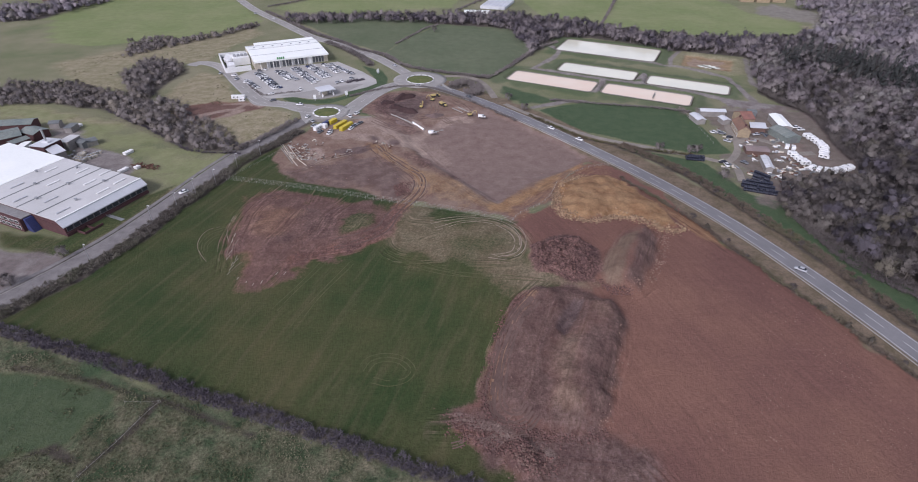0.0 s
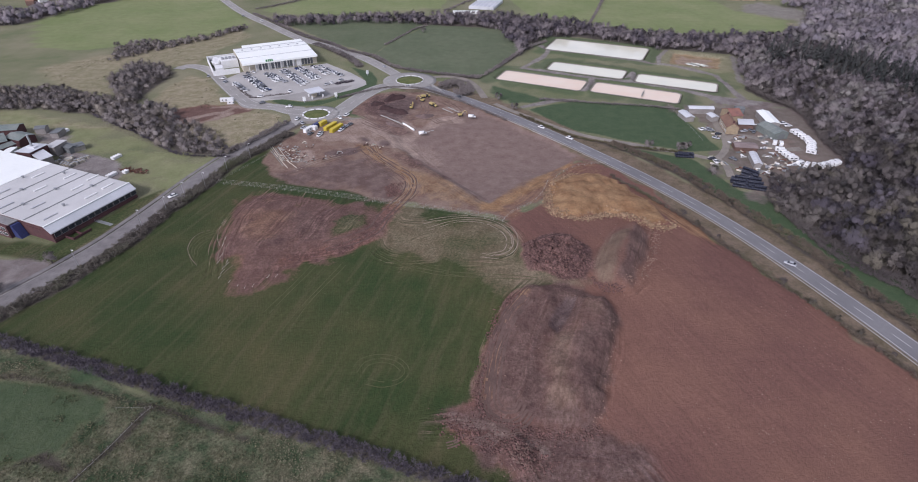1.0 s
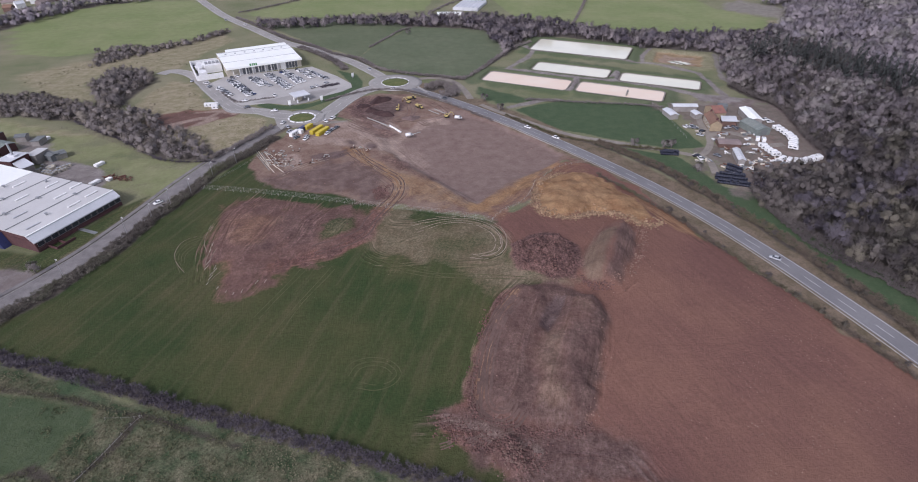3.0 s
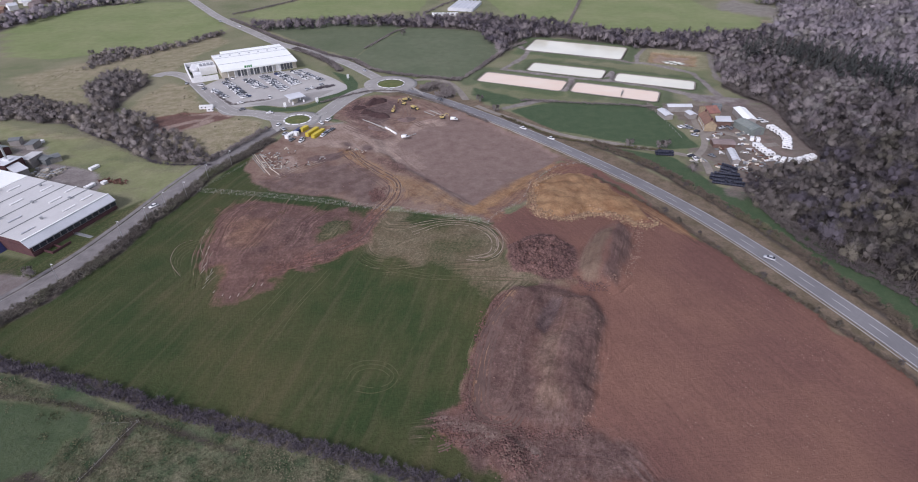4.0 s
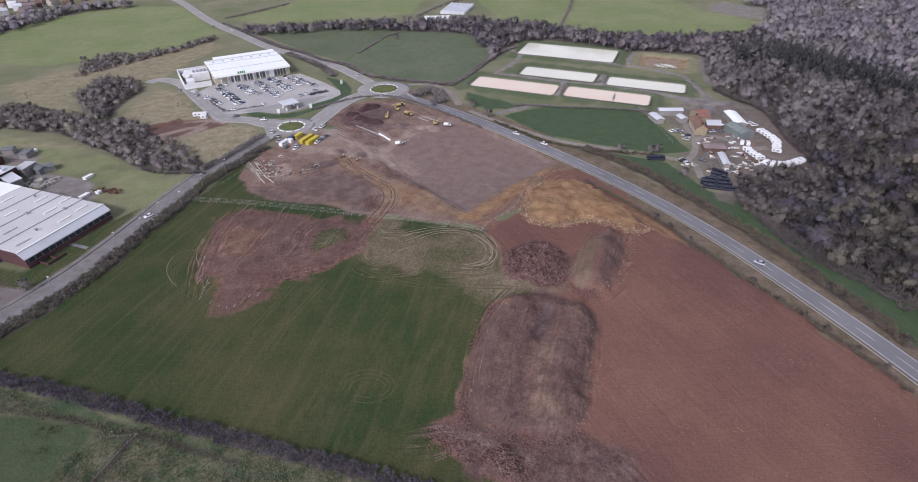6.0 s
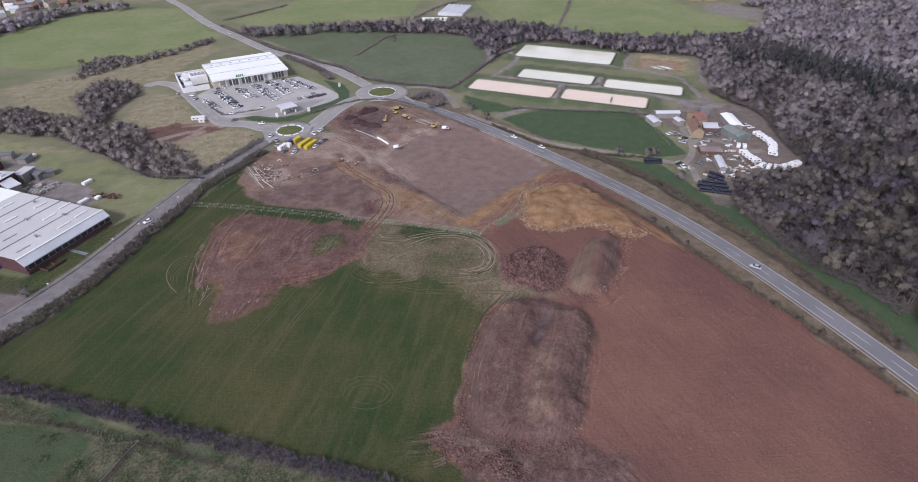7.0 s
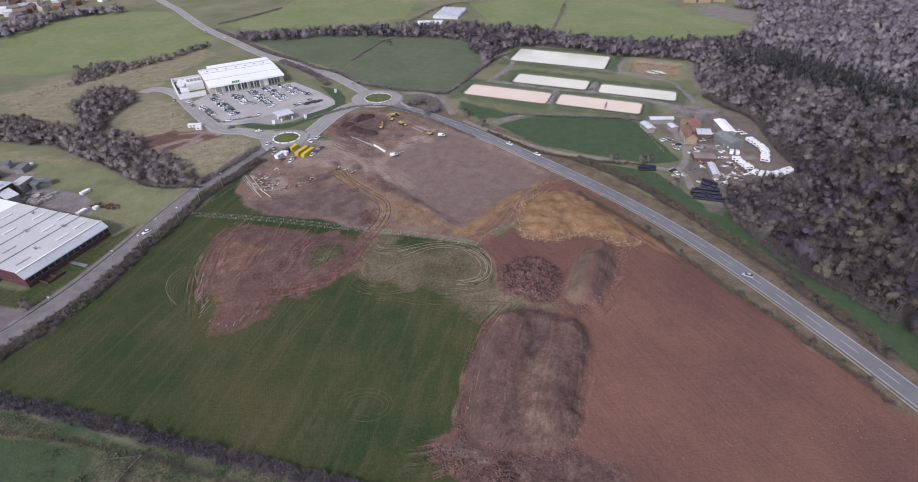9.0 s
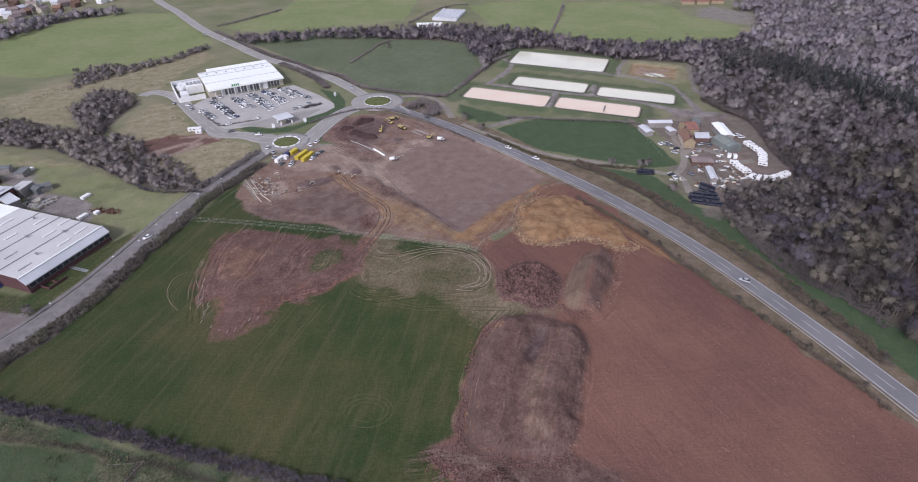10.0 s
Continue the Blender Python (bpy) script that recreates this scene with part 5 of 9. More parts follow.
def road(name, points, width, lift, mat, label, marks=True, kerbs=0.0, category="road"):
    line = smooth_line(points)
    ob = mesh_object(name, band(bmesh.new(), line, -width / 2, width / 2, lift, 0.4), mat)
    tagged(ob, label, category, kind="structure")
    if marks:
        bm = bmesh.new()
        for off in (-width / 2 + 0.5, width / 2 - 0.5):
            band(bm, line, off - 0.1, off + 0.1, lift + 0.02)
        part("edge_line", bm, M["paint"], ob)
        part("centre_line", band(bmesh.new(), smooth_line(points, 2.0), -0.09, 0.09, lift + 0.02, dash=6), M["paint"], ob)
    if kerbs:
        for side in (-1, 1):
            off = side * (width / 2 + 0.12)
            part("kerb", band(bmesh.new(), line, off - 0.15, off + 0.15, lift + kerbs, 0.4), M["kerb"], ob)
    return ob


def disc(name, centre, radius, lift, mat, thick=0.4, inner=0.0, rise=0.0):
    bm = bmesh.new()
    k = 48
    rows = []
    for r in ([inner] if inner else [0.3]) + [inner + (radius - inner) * t for t in (0.5, 0.85, 1.0)]:
        row = []
        for i in range(k):
            x, y = centre[0] + r * math.cos(i * math.tau / k), centre[1] + r * math.sin(i * math.tau / k)
            dome = rise * (1 - (r / radius) ** 2)
            row.append(bm.verts.new((x, y, float(base(x, y)) + lift + dome)))
        rows.append(row)
    rows.append([bm.verts.new(v.co - Vector((0, 0, thick))) for v in rows[-1]])
    for a, b in zip(rows, rows[1:]):
        for i in range(k):
            bm.faces.new((a[i], b[i], b[(i + 1) % k], a[(i + 1) % k]))
    if not inner:
        bm.faces.new(rows[0])
    return mesh_object(name, bm, mat, True)


ISLAND_A, ISLAND_B = [(-79.5, 308.4)][0], [(-27.9, 373.3)][0]

r = road("road", MAIN_ROAD, 8.2, 0.12, M["tarmac_fresh"], "two-lane tarmac main road with worn white edge lines")
part("drain_kerb", band(bmesh.new(), smooth_line(MAIN_ROAD), 4.95, 5.2, 0.2, 0.4), M["kerb"], r)
road("road", MAIN_ROAD_NORTH, 8.6, 0.125, M["tarmac"], "grey tarmac main road running north past fields", kerbs=0.04)
road("road", LINK_ROAD, 11.5, 0.13, M["tarmac"], "short tarmac link between two roundabouts", kerbs=0.04)
road("road", WEST_ROAD, 7.8, 0.135, M["tarmac_old"], "worn grey tarmac road beside a hedge", False)
path = mesh_object("pavement", band(bmesh.new(), smooth_line(WEST_ROAD[2:]), -6.9, -5.0, 0.2, 0.4), M["tarmac_old"])
tagged(path, "narrow grey tarmac footway behind a dark verge", "pavement", kind="structure")
part("kerb", band(bmesh.new(), smooth_line(WEST_ROAD[2:]), -4.2, -3.95, 0.23, 0.4), M["kerb"], path)
road("road", SHOP_ROAD, 8.4, 0.14, M["tarmac"], "tarmac service road to the supermarket", kerbs=0.05)
road("road", SIDE_ROAD, 4.6, 0.145, M["track"], "tarmac side road leaving a roundabout", False)
road("road", FARM_TRACK, 3.6, 0.10, M["track"], "pale stony farm track", False, category="track")
road("road", FARM_SPUR, 3.6, 0.105, M["track"], "pale stony farm track past bales", False, category="track")
road("road", FARM_LOOP, 4.2, 0.11, M["track"], "muddy farmyard lane", False, category="track")
for name_label, centre, outer, isle in (("smaller", ISLAND_A, 13.6, 7.7), ("larger", ISLAND_B, 18.5, 9.4)):
    tagged(disc("road", centre, outer, 0.15, M["tarmac"]), "tarmac circulating lane of the %s roundabout" % name_label, "road", kind="structure")
    hub = thing("roundabout", pose(centre[0], centre[1], 0), "%s grass roundabout island ringed with white chevron kerbs" % name_label, "roundabout")
    isle_z = float(base(*centre)) + 0.15
    blocks = round(40 * isle / 7.7)
    for k in range(blocks):
        a = k * math.tau / blocks
        bm = bmesh.new()
        deep = 0.45 if name_label == "smaller" else 0.22
        box(bm, -0.62, 0.62, -deep, deep, 0.0, 0.42, 0.05)
        ob = part("chevron_block", bm, M["white"] if k % 4 else M["kerb"], hub)
        ob.matrix_local = pose(isle * math.cos(a), isle * math.sin(a), isle_z, 0, 0, math.degrees(a) + 90)
    grass = disc("island_lawn", (0, 0), isle - 0.3, 0, None, 0.5, 0, 0.7)
    grass.location = (0, 0, float(base(*centre)) + 0.35)
    grass.parent = hub
    grass.data.materials.clear()
    grass.data.materials.append(worn("lawn", (0.075, 0.10, 0.03), (0.13, 0.135, 0.05), 0.2, 0.95, fine=9, depth=0.06))


def sheet(name, poly, lift, mat, label, category):
    """A paved area laid on the ground inside an outline, rounded at its corners."""
    line = smooth_line([*poly, poly[0]], 2.5)[:-1]
    bm = bmesh.new()
    face = bm.faces.new([bm.verts.new((p.x, p.y, 0)) for p in line])
    bmesh.ops.triangulate(bm, faces=[face])
    bmesh.ops.subdivide_edges(bm, edges=[e for e in bm.edges if e.calc_length() > 8], cuts=3, use_grid_fill=True)
    bmesh.ops.triangulate(bm, faces=bm.faces[:])
    for v in bm.verts:
        v.co.z = float(base(v.co.x, v.co.y)) + lift
    rim = bmesh.ops.extrude_edge_only(bm, edges=[e for e in bm.edges if e.is_boundary])
    for g in rim["geom"]:
        if isinstance(g, bmesh.types.BMVert):
            g.co.z -= 0.45
    bmesh.ops.recalc_face_normals(bm, faces=bm.faces)
    return tagged(mesh_object(name, bm, mat), label, category, kind="structure")


sheet("road", [(-128.7, 339.2), (-121.5, 334.4), (-112.9, 329.4), (-100.1, 323.8), (-90.3, 321.4), (-85.5, 315.3), (-87.9, 309.6), (-84.5, 299.1), (-89.5, 294.3), (-93.0, 301.1), (-95.6, 308.2), (-100.7, 314.1), (-111.6, 320.1), (-122.4, 320.8), (-129.8, 325.4), (-134.9, 335.4)], 0.156, M["tarmac"], "wide tarmac junction beside the smaller roundabout", "road")
sheet("road", [(-116.6, 338.5), (-104.7, 344.7), (-91.2, 353.1), (-76.8, 359.8), (-66.0, 361.8), (-71.6, 351.5), (-74.9, 342.5), (-80.6, 336.2), (-90.9, 331.8), (-102.6, 335.5)], 0.172, M["tarmac"], "tarmac forecourt of the filling station", "forecourt")
sheet("pavement", [(-86.8, 297.0), (-74.2, 298.5), (-62.7, 301.1), (-51.4, 301.4), (-58.9, 298.1), (-70.4, 295.5), (-83.4, 293.4)], 0.158, M["track"], "pale dusty apron where the site meets the road", "pavement")
# raised splitter islands
for poly in ([(-108.9, 327.9), (-101.8, 324.9), (-104.1, 322.5), (-109.0, 325.1)], [(-69.7, 313.1), (-65.7, 319.8), (-64.1, 318.7), (-67.6, 311.1)], [(-89.5, 294.3), (-87.9, 299.6), (-86.6, 297.8), (-87.5, 290.9)], [(-46.1, 369.8), (-41.6, 375.3), (-40.2, 372.8), (-44.1, 366.1)], [(-11.8, 364.2), (-5.4, 352.3), (-6.6, 351.3), (-12.6, 361.9)]):
    sheet("traffic_island", poly, 0.24, M["kerb"], "pale kerbed splitter island in the road", "traffic island")

# ---- ponds ----
for centre, long, wide, key in PONDS:
    hub = thing("pond", pose(centre[0], centre[1], 0, 0, 0, math.degrees(POND_TURN)),
                "rectangular settling pond of still %s water" % ("pinkish muddy" if key == "water_pink" else "pale grey"), "pond", "settling ponds")

    def outline(bm, grow, z):
        verts = []
        for sx, sy, a0 in ((1, 1, 0), (-1, 1, 90), (-1, -1, 180), (1, -1, 270)):
            for k in range(6):
                a = radians(a0 + 18 * k)
                verts.append(bm.verts.new((sx * (long / 2 - 2.5) + (2.5 + grow) * math.cos(a), sy * (wide / 2 - 2.5) + (2.5 + grow) * math.sin(a), z)))
        return verts

    bm = bmesh.new()
    bm.faces.new(outline(bm, 0.9, 0.25))
    part("water", bm, M[key], hub)
    bm = bmesh.new()
    rings = [outline(bm, g, z) for g, z in ((0.35, 0.27), (0.6, 0.5), (1.1, 0.62), (1.4, 0.3))]
    for a, b in zip(rings, rings[1:]):
        for i in range(len(a)):
            bm.faces.new((a[i], a[(i + 1) % len(a)], b[(i + 1) % len(a)], b[i]))
    part("liner_edge", bm, M["track"], hub, "dusty liner showing along the water's edge")

spot = [(188.0, 412.3)][0]
bm = bmesh.new()
bm.faces.new([bm.verts.new(((7.5 + 2.5 * math.sin(3 * k) + 1.5 * math.cos(5 * k)) * math.cos(k * math.tau / 40), (4.0 + 1.5 * math.sin(2 * k + 1)) * math.sin(k * math.tau / 40), 0.0)) for k in range(40)])
puddle = mesh_object("puddle", bm, M["water_grey"])
puddle.matrix_world = pose(*spot, ground_z(*spot) + 0.22, 0, 0, -25)
tagged(puddle, "shallow pale puddle on the floor of the drained pond", "puddle")


# ---- trees, woods and hedges ----
def twigs(points, per, radius, height, length, width, rng, low=0.25):
    """Triangles like fans of fine twigs, filling a crown round each of the points (x, y, z, size)."""
    points = np.asarray(points, float)
    k = np.repeat(np.arange(len(points)), per)
    p, s = points[k, :3], points[k, 3:4]
    n = len(k)
    d = rng.normal(size=(n, 3))
    d[:, 2] = np.abs(d[:, 2]) * 0.9 - 0.25
    d /= np.linalg.norm(d, axis=1)[:, None]
    r = rng.uniform(0.35, 1.0, (n, 1)) ** 0.6
    lump = 0.75 + 0.5 * rng.random((len(points), 1))[k] * np.sin(d[:, :1] * 4 + points[k, :1]) * np.cos(d[:, 1:2] * 3 + points[k, 1:2])
    c = p + s * np.concatenate([d[:, :2] * radius * r * lump, height * (low + (1 - low) * (0.45 + 0.55 * d[:, 2:3] * r * lump))], 1)
    way = d + rng.normal(scale=0.45, size=(n, 3)) + np.array([0, 0, 0.35])
    way /= np.linalg.norm(way, axis=1)[:, None]
    side = np.cross(way, rng.normal(size=(n, 3)))
    side /= np.linalg.norm(side, axis=1)[:, None] + 1e-9
    ln = s * length * rng.uniform(0.6, 1.4, (n, 1))
    wd = s * width * rng.uniform(0.6, 1.4, (n, 1))
    v = np.stack([c + way * ln * 0.6, c - way * ln * 0.4 - side * wd, c - way * ln * 0.4 + side * wd], 1)
    return v.reshape(-1, 3)


def ico():
    bm = bmesh.new()
    bmesh.ops.create_icosphere(bm, subdivisions=1, radius=1.0)
    v, f = np.array([q.co[:] for q in bm.verts]), np.array([[q.index for q in t.verts] for t in bm.faces])
    bm.free()
    return v, f


def crowns(points, clumps, sprays, radius, height, length, width, rng, core=0.5, vary=0.6):
    """Domed crowns: clumps of twigs over a dome, with fine sprays pointing outward; also normals and a tone for each tree."""
    points = np.asarray(points, float)
    trees = len(points)
    v0, f0 = ico()
    tone = np.clip(rng.normal(0, vary, trees), -1.6, 1.6)
    k = np.repeat(np.arange(trees), clumps)
    n, s = len(k), points[k, 3]
    e = rng.normal(size=(n, 3))
    e[:, 2] = np.abs(e[:, 2]) - 0.25
    e /= np.linalg.norm(e, axis=1)[:, None]
    middle = points[:, :3] + np.stack([0 * points[:, 3], 0 * points[:, 3], 0.42 * height * points[:, 3]], 1)
    c = middle[k] + e * (rng.uniform(0.45, 0.7, n) * s)[:, None] * np.array([radius, radius, 0.5 * height])
    size = rng.uniform(0.7, 1.1, n) * radius * s * 1.1 / clumps ** 0.5
    shape = v0[None] * (1 + rng.normal(0, 0.16, (n, len(v0), 1)))
    v = c[:, None] + shape * core * size[:, None, None] * rng.uniform(0.8, 1.2, (n, 1, 3))
    faces = f0[None] + (np.arange(n) * len(v0))[:, None, None]
    j = np.repeat(np.arange(n), max(1, sprays // clumps))
    d = 0.7 * e[j] + rng.normal(scale=0.6, size=(len(j), 3))
    d /= np.linalg.norm(d, axis=1)[:, None]
    p = c[j] + d * (size[j] * rng.uniform(0.45, 1.3, len(j)))[:, None]
    way = 0.7 * d + np.array([0, 0, 0.2]) + rng.normal(scale=0.6, size=d.shape)
    way /= np.linalg.norm(way, axis=1)[:, None] + 1e-9
    soft = 0.95 * e[j] + 0.3 * d + np.array([0, 0, 0.5]) + rng.normal(scale=0.12, size=d.shape)
    side = np.cross(way, soft + rng.normal(scale=0.3, size=d.shape))
    side /= np.linalg.norm(side, axis=1)[:, None] + 1e-9
    ln, wd = length * rng.uniform(0.6, 1.4, (len(j), 1)), width * rng.uniform(0.6, 1.4, (len(j), 1))
    t = np.stack([p + way * ln * 0.7, p - way * ln * 0.3 - side * wd, p - way * ln * 0.3 + side * wd], 1)
    turned = np.sum(np.cross(t[:, 1] - t[:, 0], t[:, 2] - t[:, 0]) * soft, 1) < 0
    t[turned] = t[turned][:, [0, 2, 1]]
    verts = np.concatenate([v.reshape(-1, 3), t.reshape(-1, 3)])
    faces = np.concatenate([faces.reshape(-1, 3), n * len(v0) + np.arange(3 * len(t)).reshape(-1, 3)])
    tones = np.concatenate([np.repeat(tone[k], len(v0)), np.repeat(tone[k][j], 3)])
    lit = np.concatenate([(0.95 * e[:, None] + 0.3 * shape + np.array([0, 0, 0.45])).reshape(-1, 3), np.repeat(soft, 3, axis=0)])
    return verts, faces, tones, lit


def crown_object(name, crown, extra, mat):
    """One mesh of crowns and trunks; every vertex carries the tone of its tree and the normal of its dome."""
    verts, faces, tones, lit = crown
    more = len(verts) + np.arange(len(extra)).reshape(-1, 3)
    ob = from_arrays(name, np.concatenate([verts, extra]), np.concatenate([faces, more]), mat)
    ob.data.polygons.foreach_set("use_smooth", np.ones(len(ob.data.polygons), bool))
    a = ob.data.attributes.new("tree", "FLOAT", "POINT")
    a.data.foreach_set("value", np.concatenate([tones, np.zeros(len(extra))]).astype(np.float32))
    lit = lit / (np.linalg.norm(lit, axis=1)[:, None] + 1e-9)
    ob.data.normals_split_custom_set_from_vertices(np.concatenate([lit, np.zeros((len(extra), 3))]).astype(np.float32))
    return ob


def soup(name, verts, mat):
    return from_arrays(name, verts, np.arange(len(verts)).reshape(-1, 3), mat)


def posts_soup(points, rng, r=0.16, top=0.6, height=9.0):
    """Tapered three-sided trunks for woods."""
    points = np.asarray(points, float)
    a = rng.uniform(0, math.tau, len(points))
    out = []
    for k in range(3):
        a0, a1 = a + k * math.tau / 3, a + (k + 1) * math.tau / 3
        s = points[:, 3]
        b0 = points[:, :3] + np.stack([np.cos(a0) * r * s, np.sin(a0) * r * s, 0 * s - 0.3], 1)
        b1 = points[:, :3] + np.stack([np.cos(a1) * r * s, np.sin(a1) * r * s, 0 * s - 0.3], 1)
        tip = points[:, :3] + np.stack([0 * s, 0 * s, s * height * top], 1)
        out.append(np.stack([b0, b1, tip], 1).reshape(-1, 3))
    return np.concatenate(out)


def scatter(poly, gap, rng, height=None):
    """Places inside an outline, no two much nearer than gap: x, y, z and a size."""
    p = np.array(poly)
    lo, hi = p.min(0), p.max(0)
    gx2, gy2 = np.meshgrid(np.arange(lo[0], hi[0], gap), np.arange(lo[1], hi[1], gap))
    x, y = gx2.ravel(), gy2.ravel()
    x = x + rng.uniform(-0.45, 0.45, len(x)) * gap
    y = y + rng.uniform(-0.45, 0.45, len(y)) * gap
    keep = inside(x, y, poly) + 3 * lattice(x, y, 20, 31) > 0
    x, y = x[keep], y[keep]
    return np.stack([x, y, base(x, y), rng.uniform(0.65, 1.4, len(x))], 1)


rng = np.random.default_rng(7)


def wood(name, poly, gap, clumps, sprays, height, radius, mats, label, length=0.9, width=0.08, core=0.5, vary=0.6):
    pts = scatter(poly, gap, rng)
    pts[:, 3] *= 1 + 0.22 * lattice(pts[:, 0], pts[:, 1], 24.0, 61)
    share = np.array([0.55, 0.25, 0.2][:len(mats)])
    which = rng.choice(len(mats), len(pts), p=share / share.sum())
    for k, mat in enumerate(mats):
        some = pts[which == k]
        ob = crown_object(name, crowns(some, clumps, sprays, radius, height, length, width, rng, core, vary), posts_soup(some, rng, 0.22, 0.7, height), M[mat])
        tagged(ob, label + ("", ", the ivy-green trees", ", the darker trees")[k], "wood", kind="stuff")


# The back of the wood is split off to take the haze-paled twig colours.
turn_at = WOOD_EAST.index((340.0, 300.0))
EAST_NEAR = WOOD_EAST[:7] + [(311.0, 262.0)] + WOOD_EAST[turn_at + 1:]
EAST_BACK = WOOD_EAST[6:turn_at + 1] + [(311.0, 262.0)]
wood("woodland", EAST_NEAR, 7.2, 10, 900, 10.5, 5.2, ("twig", "twig_olive", "twig_deep"), "dense leafless winter woodland in brown and grey beside the road", 1.2, 0.08, 0.5, 0.55)
wood("woodland", EAST_BACK, 7.2, 10, 900, 10.5, 5.2, ("twig_belt", "twig_far_olive", "twig"), "leafless woodland behind the farm, haze painted into its twigs", 1.2, 0.08, 0.5, 0.55)
wood("woodland", WOOD_SCRUB, 4.2, 5, 320, 5.5, 3.0, ("twig", "twig_olive", "twig_deep"), "leafless scrub between the farmyard and the wood", 0.9, 0.065, 0.5)
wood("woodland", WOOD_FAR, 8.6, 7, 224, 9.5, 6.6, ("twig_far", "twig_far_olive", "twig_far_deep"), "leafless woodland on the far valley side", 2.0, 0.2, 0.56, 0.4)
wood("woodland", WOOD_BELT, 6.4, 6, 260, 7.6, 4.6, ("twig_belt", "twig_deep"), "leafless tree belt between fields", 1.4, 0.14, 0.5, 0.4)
wood("woodland", WOOD_WEST, 4.2, 4, 250, 4.2, 3.0, ("twig_dark", "twig_thorn"), "dense dark thorn thicket beside rough grass", 0.9, 0.08, 0.5, 0.4)
wood("woodland", WOOD_KNOLL, 4.2, 4, 250, 4.6, 3.1, ("twig_dark", "twig_thorn"), "dark rounded thorn copse in dry grass", 0.9, 0.08, 0.5, 0.4)
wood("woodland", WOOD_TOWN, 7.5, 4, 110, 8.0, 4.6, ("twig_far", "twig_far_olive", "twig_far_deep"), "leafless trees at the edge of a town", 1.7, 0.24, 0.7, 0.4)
wood("woodland", WOOD_NORTHWEST, 3.6, 3, 110, 3.2, 2.4, ("twig_dark", "twig_thorn"), "leafless scrub along a field edge", 1.0, 0.12, 0.55, 0.5)
cp = scatter(CONIFERS, 5.2, rng)
cp = cp[rng.random(len(cp)) < 0.72]
n_c = 90
k = np.repeat(np.arange(len(cp)), n_c)
t = rng.random((len(k), 1)) ** 0.7
ang = rng.uniform(0, math.tau, (len(k), 1))
rad = 2.3 * (1.02 - t) * cp[k, 3:4]
out = np.concatenate([np.cos(ang), np.sin(ang), -0.35 + 0 * ang], 1)
c = cp[k, :3] + np.concatenate([np.cos(ang) * rad * 0.5, np.sin(ang) * rad * 0.5, 2.5 + 12.5 * t * cp[k, 3:4]], 1)
sidev = np.concatenate([-np.sin(ang), np.cos(ang), 0 * ang], 1)
v = np.stack([c + np.array([0, 0, 0.5]), c + out * (rad + 0.4) - sidev * 0.5, c + out * (rad + 0.4) + sidev * 0.5], 1).reshape(-1, 3)
tagged(soup("woodland", np.concatenate([v, posts_soup(cp, rng, 0.2, 0.95, 14)]), M["needle"]), "stand of dark conifers among bare trees", "wood", kind="stuff")


def hedge(points, wide, high, mat, label, dense=46, wild=0.25, length=0.9, width=0.075):
    line = smooth_line(points, 1.4)
    pts = []
    for p, s in zip(line, across(line)):
        for j in range(max(1, round(wide / 1.0))):
            q = p + s * rng.uniform(-wide / 2, wide / 2)
            if rng.random() < 0.94:
                pts.append((q.x, q.y, float(base(q.x, q.y)), rng.uniform(1 - wild, 1 + wild)))
    v = np.concatenate([twigs(pts, dense, 1.25, high, length, width, rng, low=0.05), posts_soup(pts, rng, 0.06, 0.8, high)])
    return tagged(soup("hedge", v, mat), label, "hedge", kind="stuff")



for pts, half, high, mat, label in HEDGES:
    hedge(pts, 2 * half, high, M[mat], label)


# ---- buildings ----
def plot(corners):
    """The frame of a building from its near-left, near-right and far-right eaves corners: pose, length and depth."""
    if isinstance(corners[-1], (int, float)):
        a, b = Vector(corners[0]), Vector(corners[1])
        u = b - a
        corners = [a, b, b + Vector((-u.y, u.x)).normalized() * corners[-1]]
    a, b, c = (Vector(p) for p in corners)
    u = b - a
    turn = math.degrees(math.atan2(u.y, u.x))
    w = Vector((-u.y, u.x)).normalized()
    mid = (a + b) / 2
    return pose(a.x, a.y, float(base(mid.x, mid.y)), 0, 0, turn), u.length, max(2.0, (c - b).dot(w))


def opening(parent, x0, x1, z0, z1, y=0.0, pane="glass", frame_mat="white", name="window"):
    """A window or door in the front wall: a frame standing proud and a pane set back in it."""
    f = 0.09
    bm = boxes((x0, x1, y - 0.09, y + 0.03, z1 - f, z1), (x0, x1, y - 0.12, y + 0.03, z0, z0 + f), (x0, x0 + f, y - 0.09, y + 0.03, z0 + f, z1 - f),
               (x1 - f, x1, y - 0.09, y + 0.03, z0 + f, z1 - f))
    ob = part(name, bm, M[frame_mat], parent)
    part("pane", boxes((x0 + f, x1 - f, y - 0.05, y + 0.02, z0 + f, z1 - f)), M[pane], ob)
    return ob


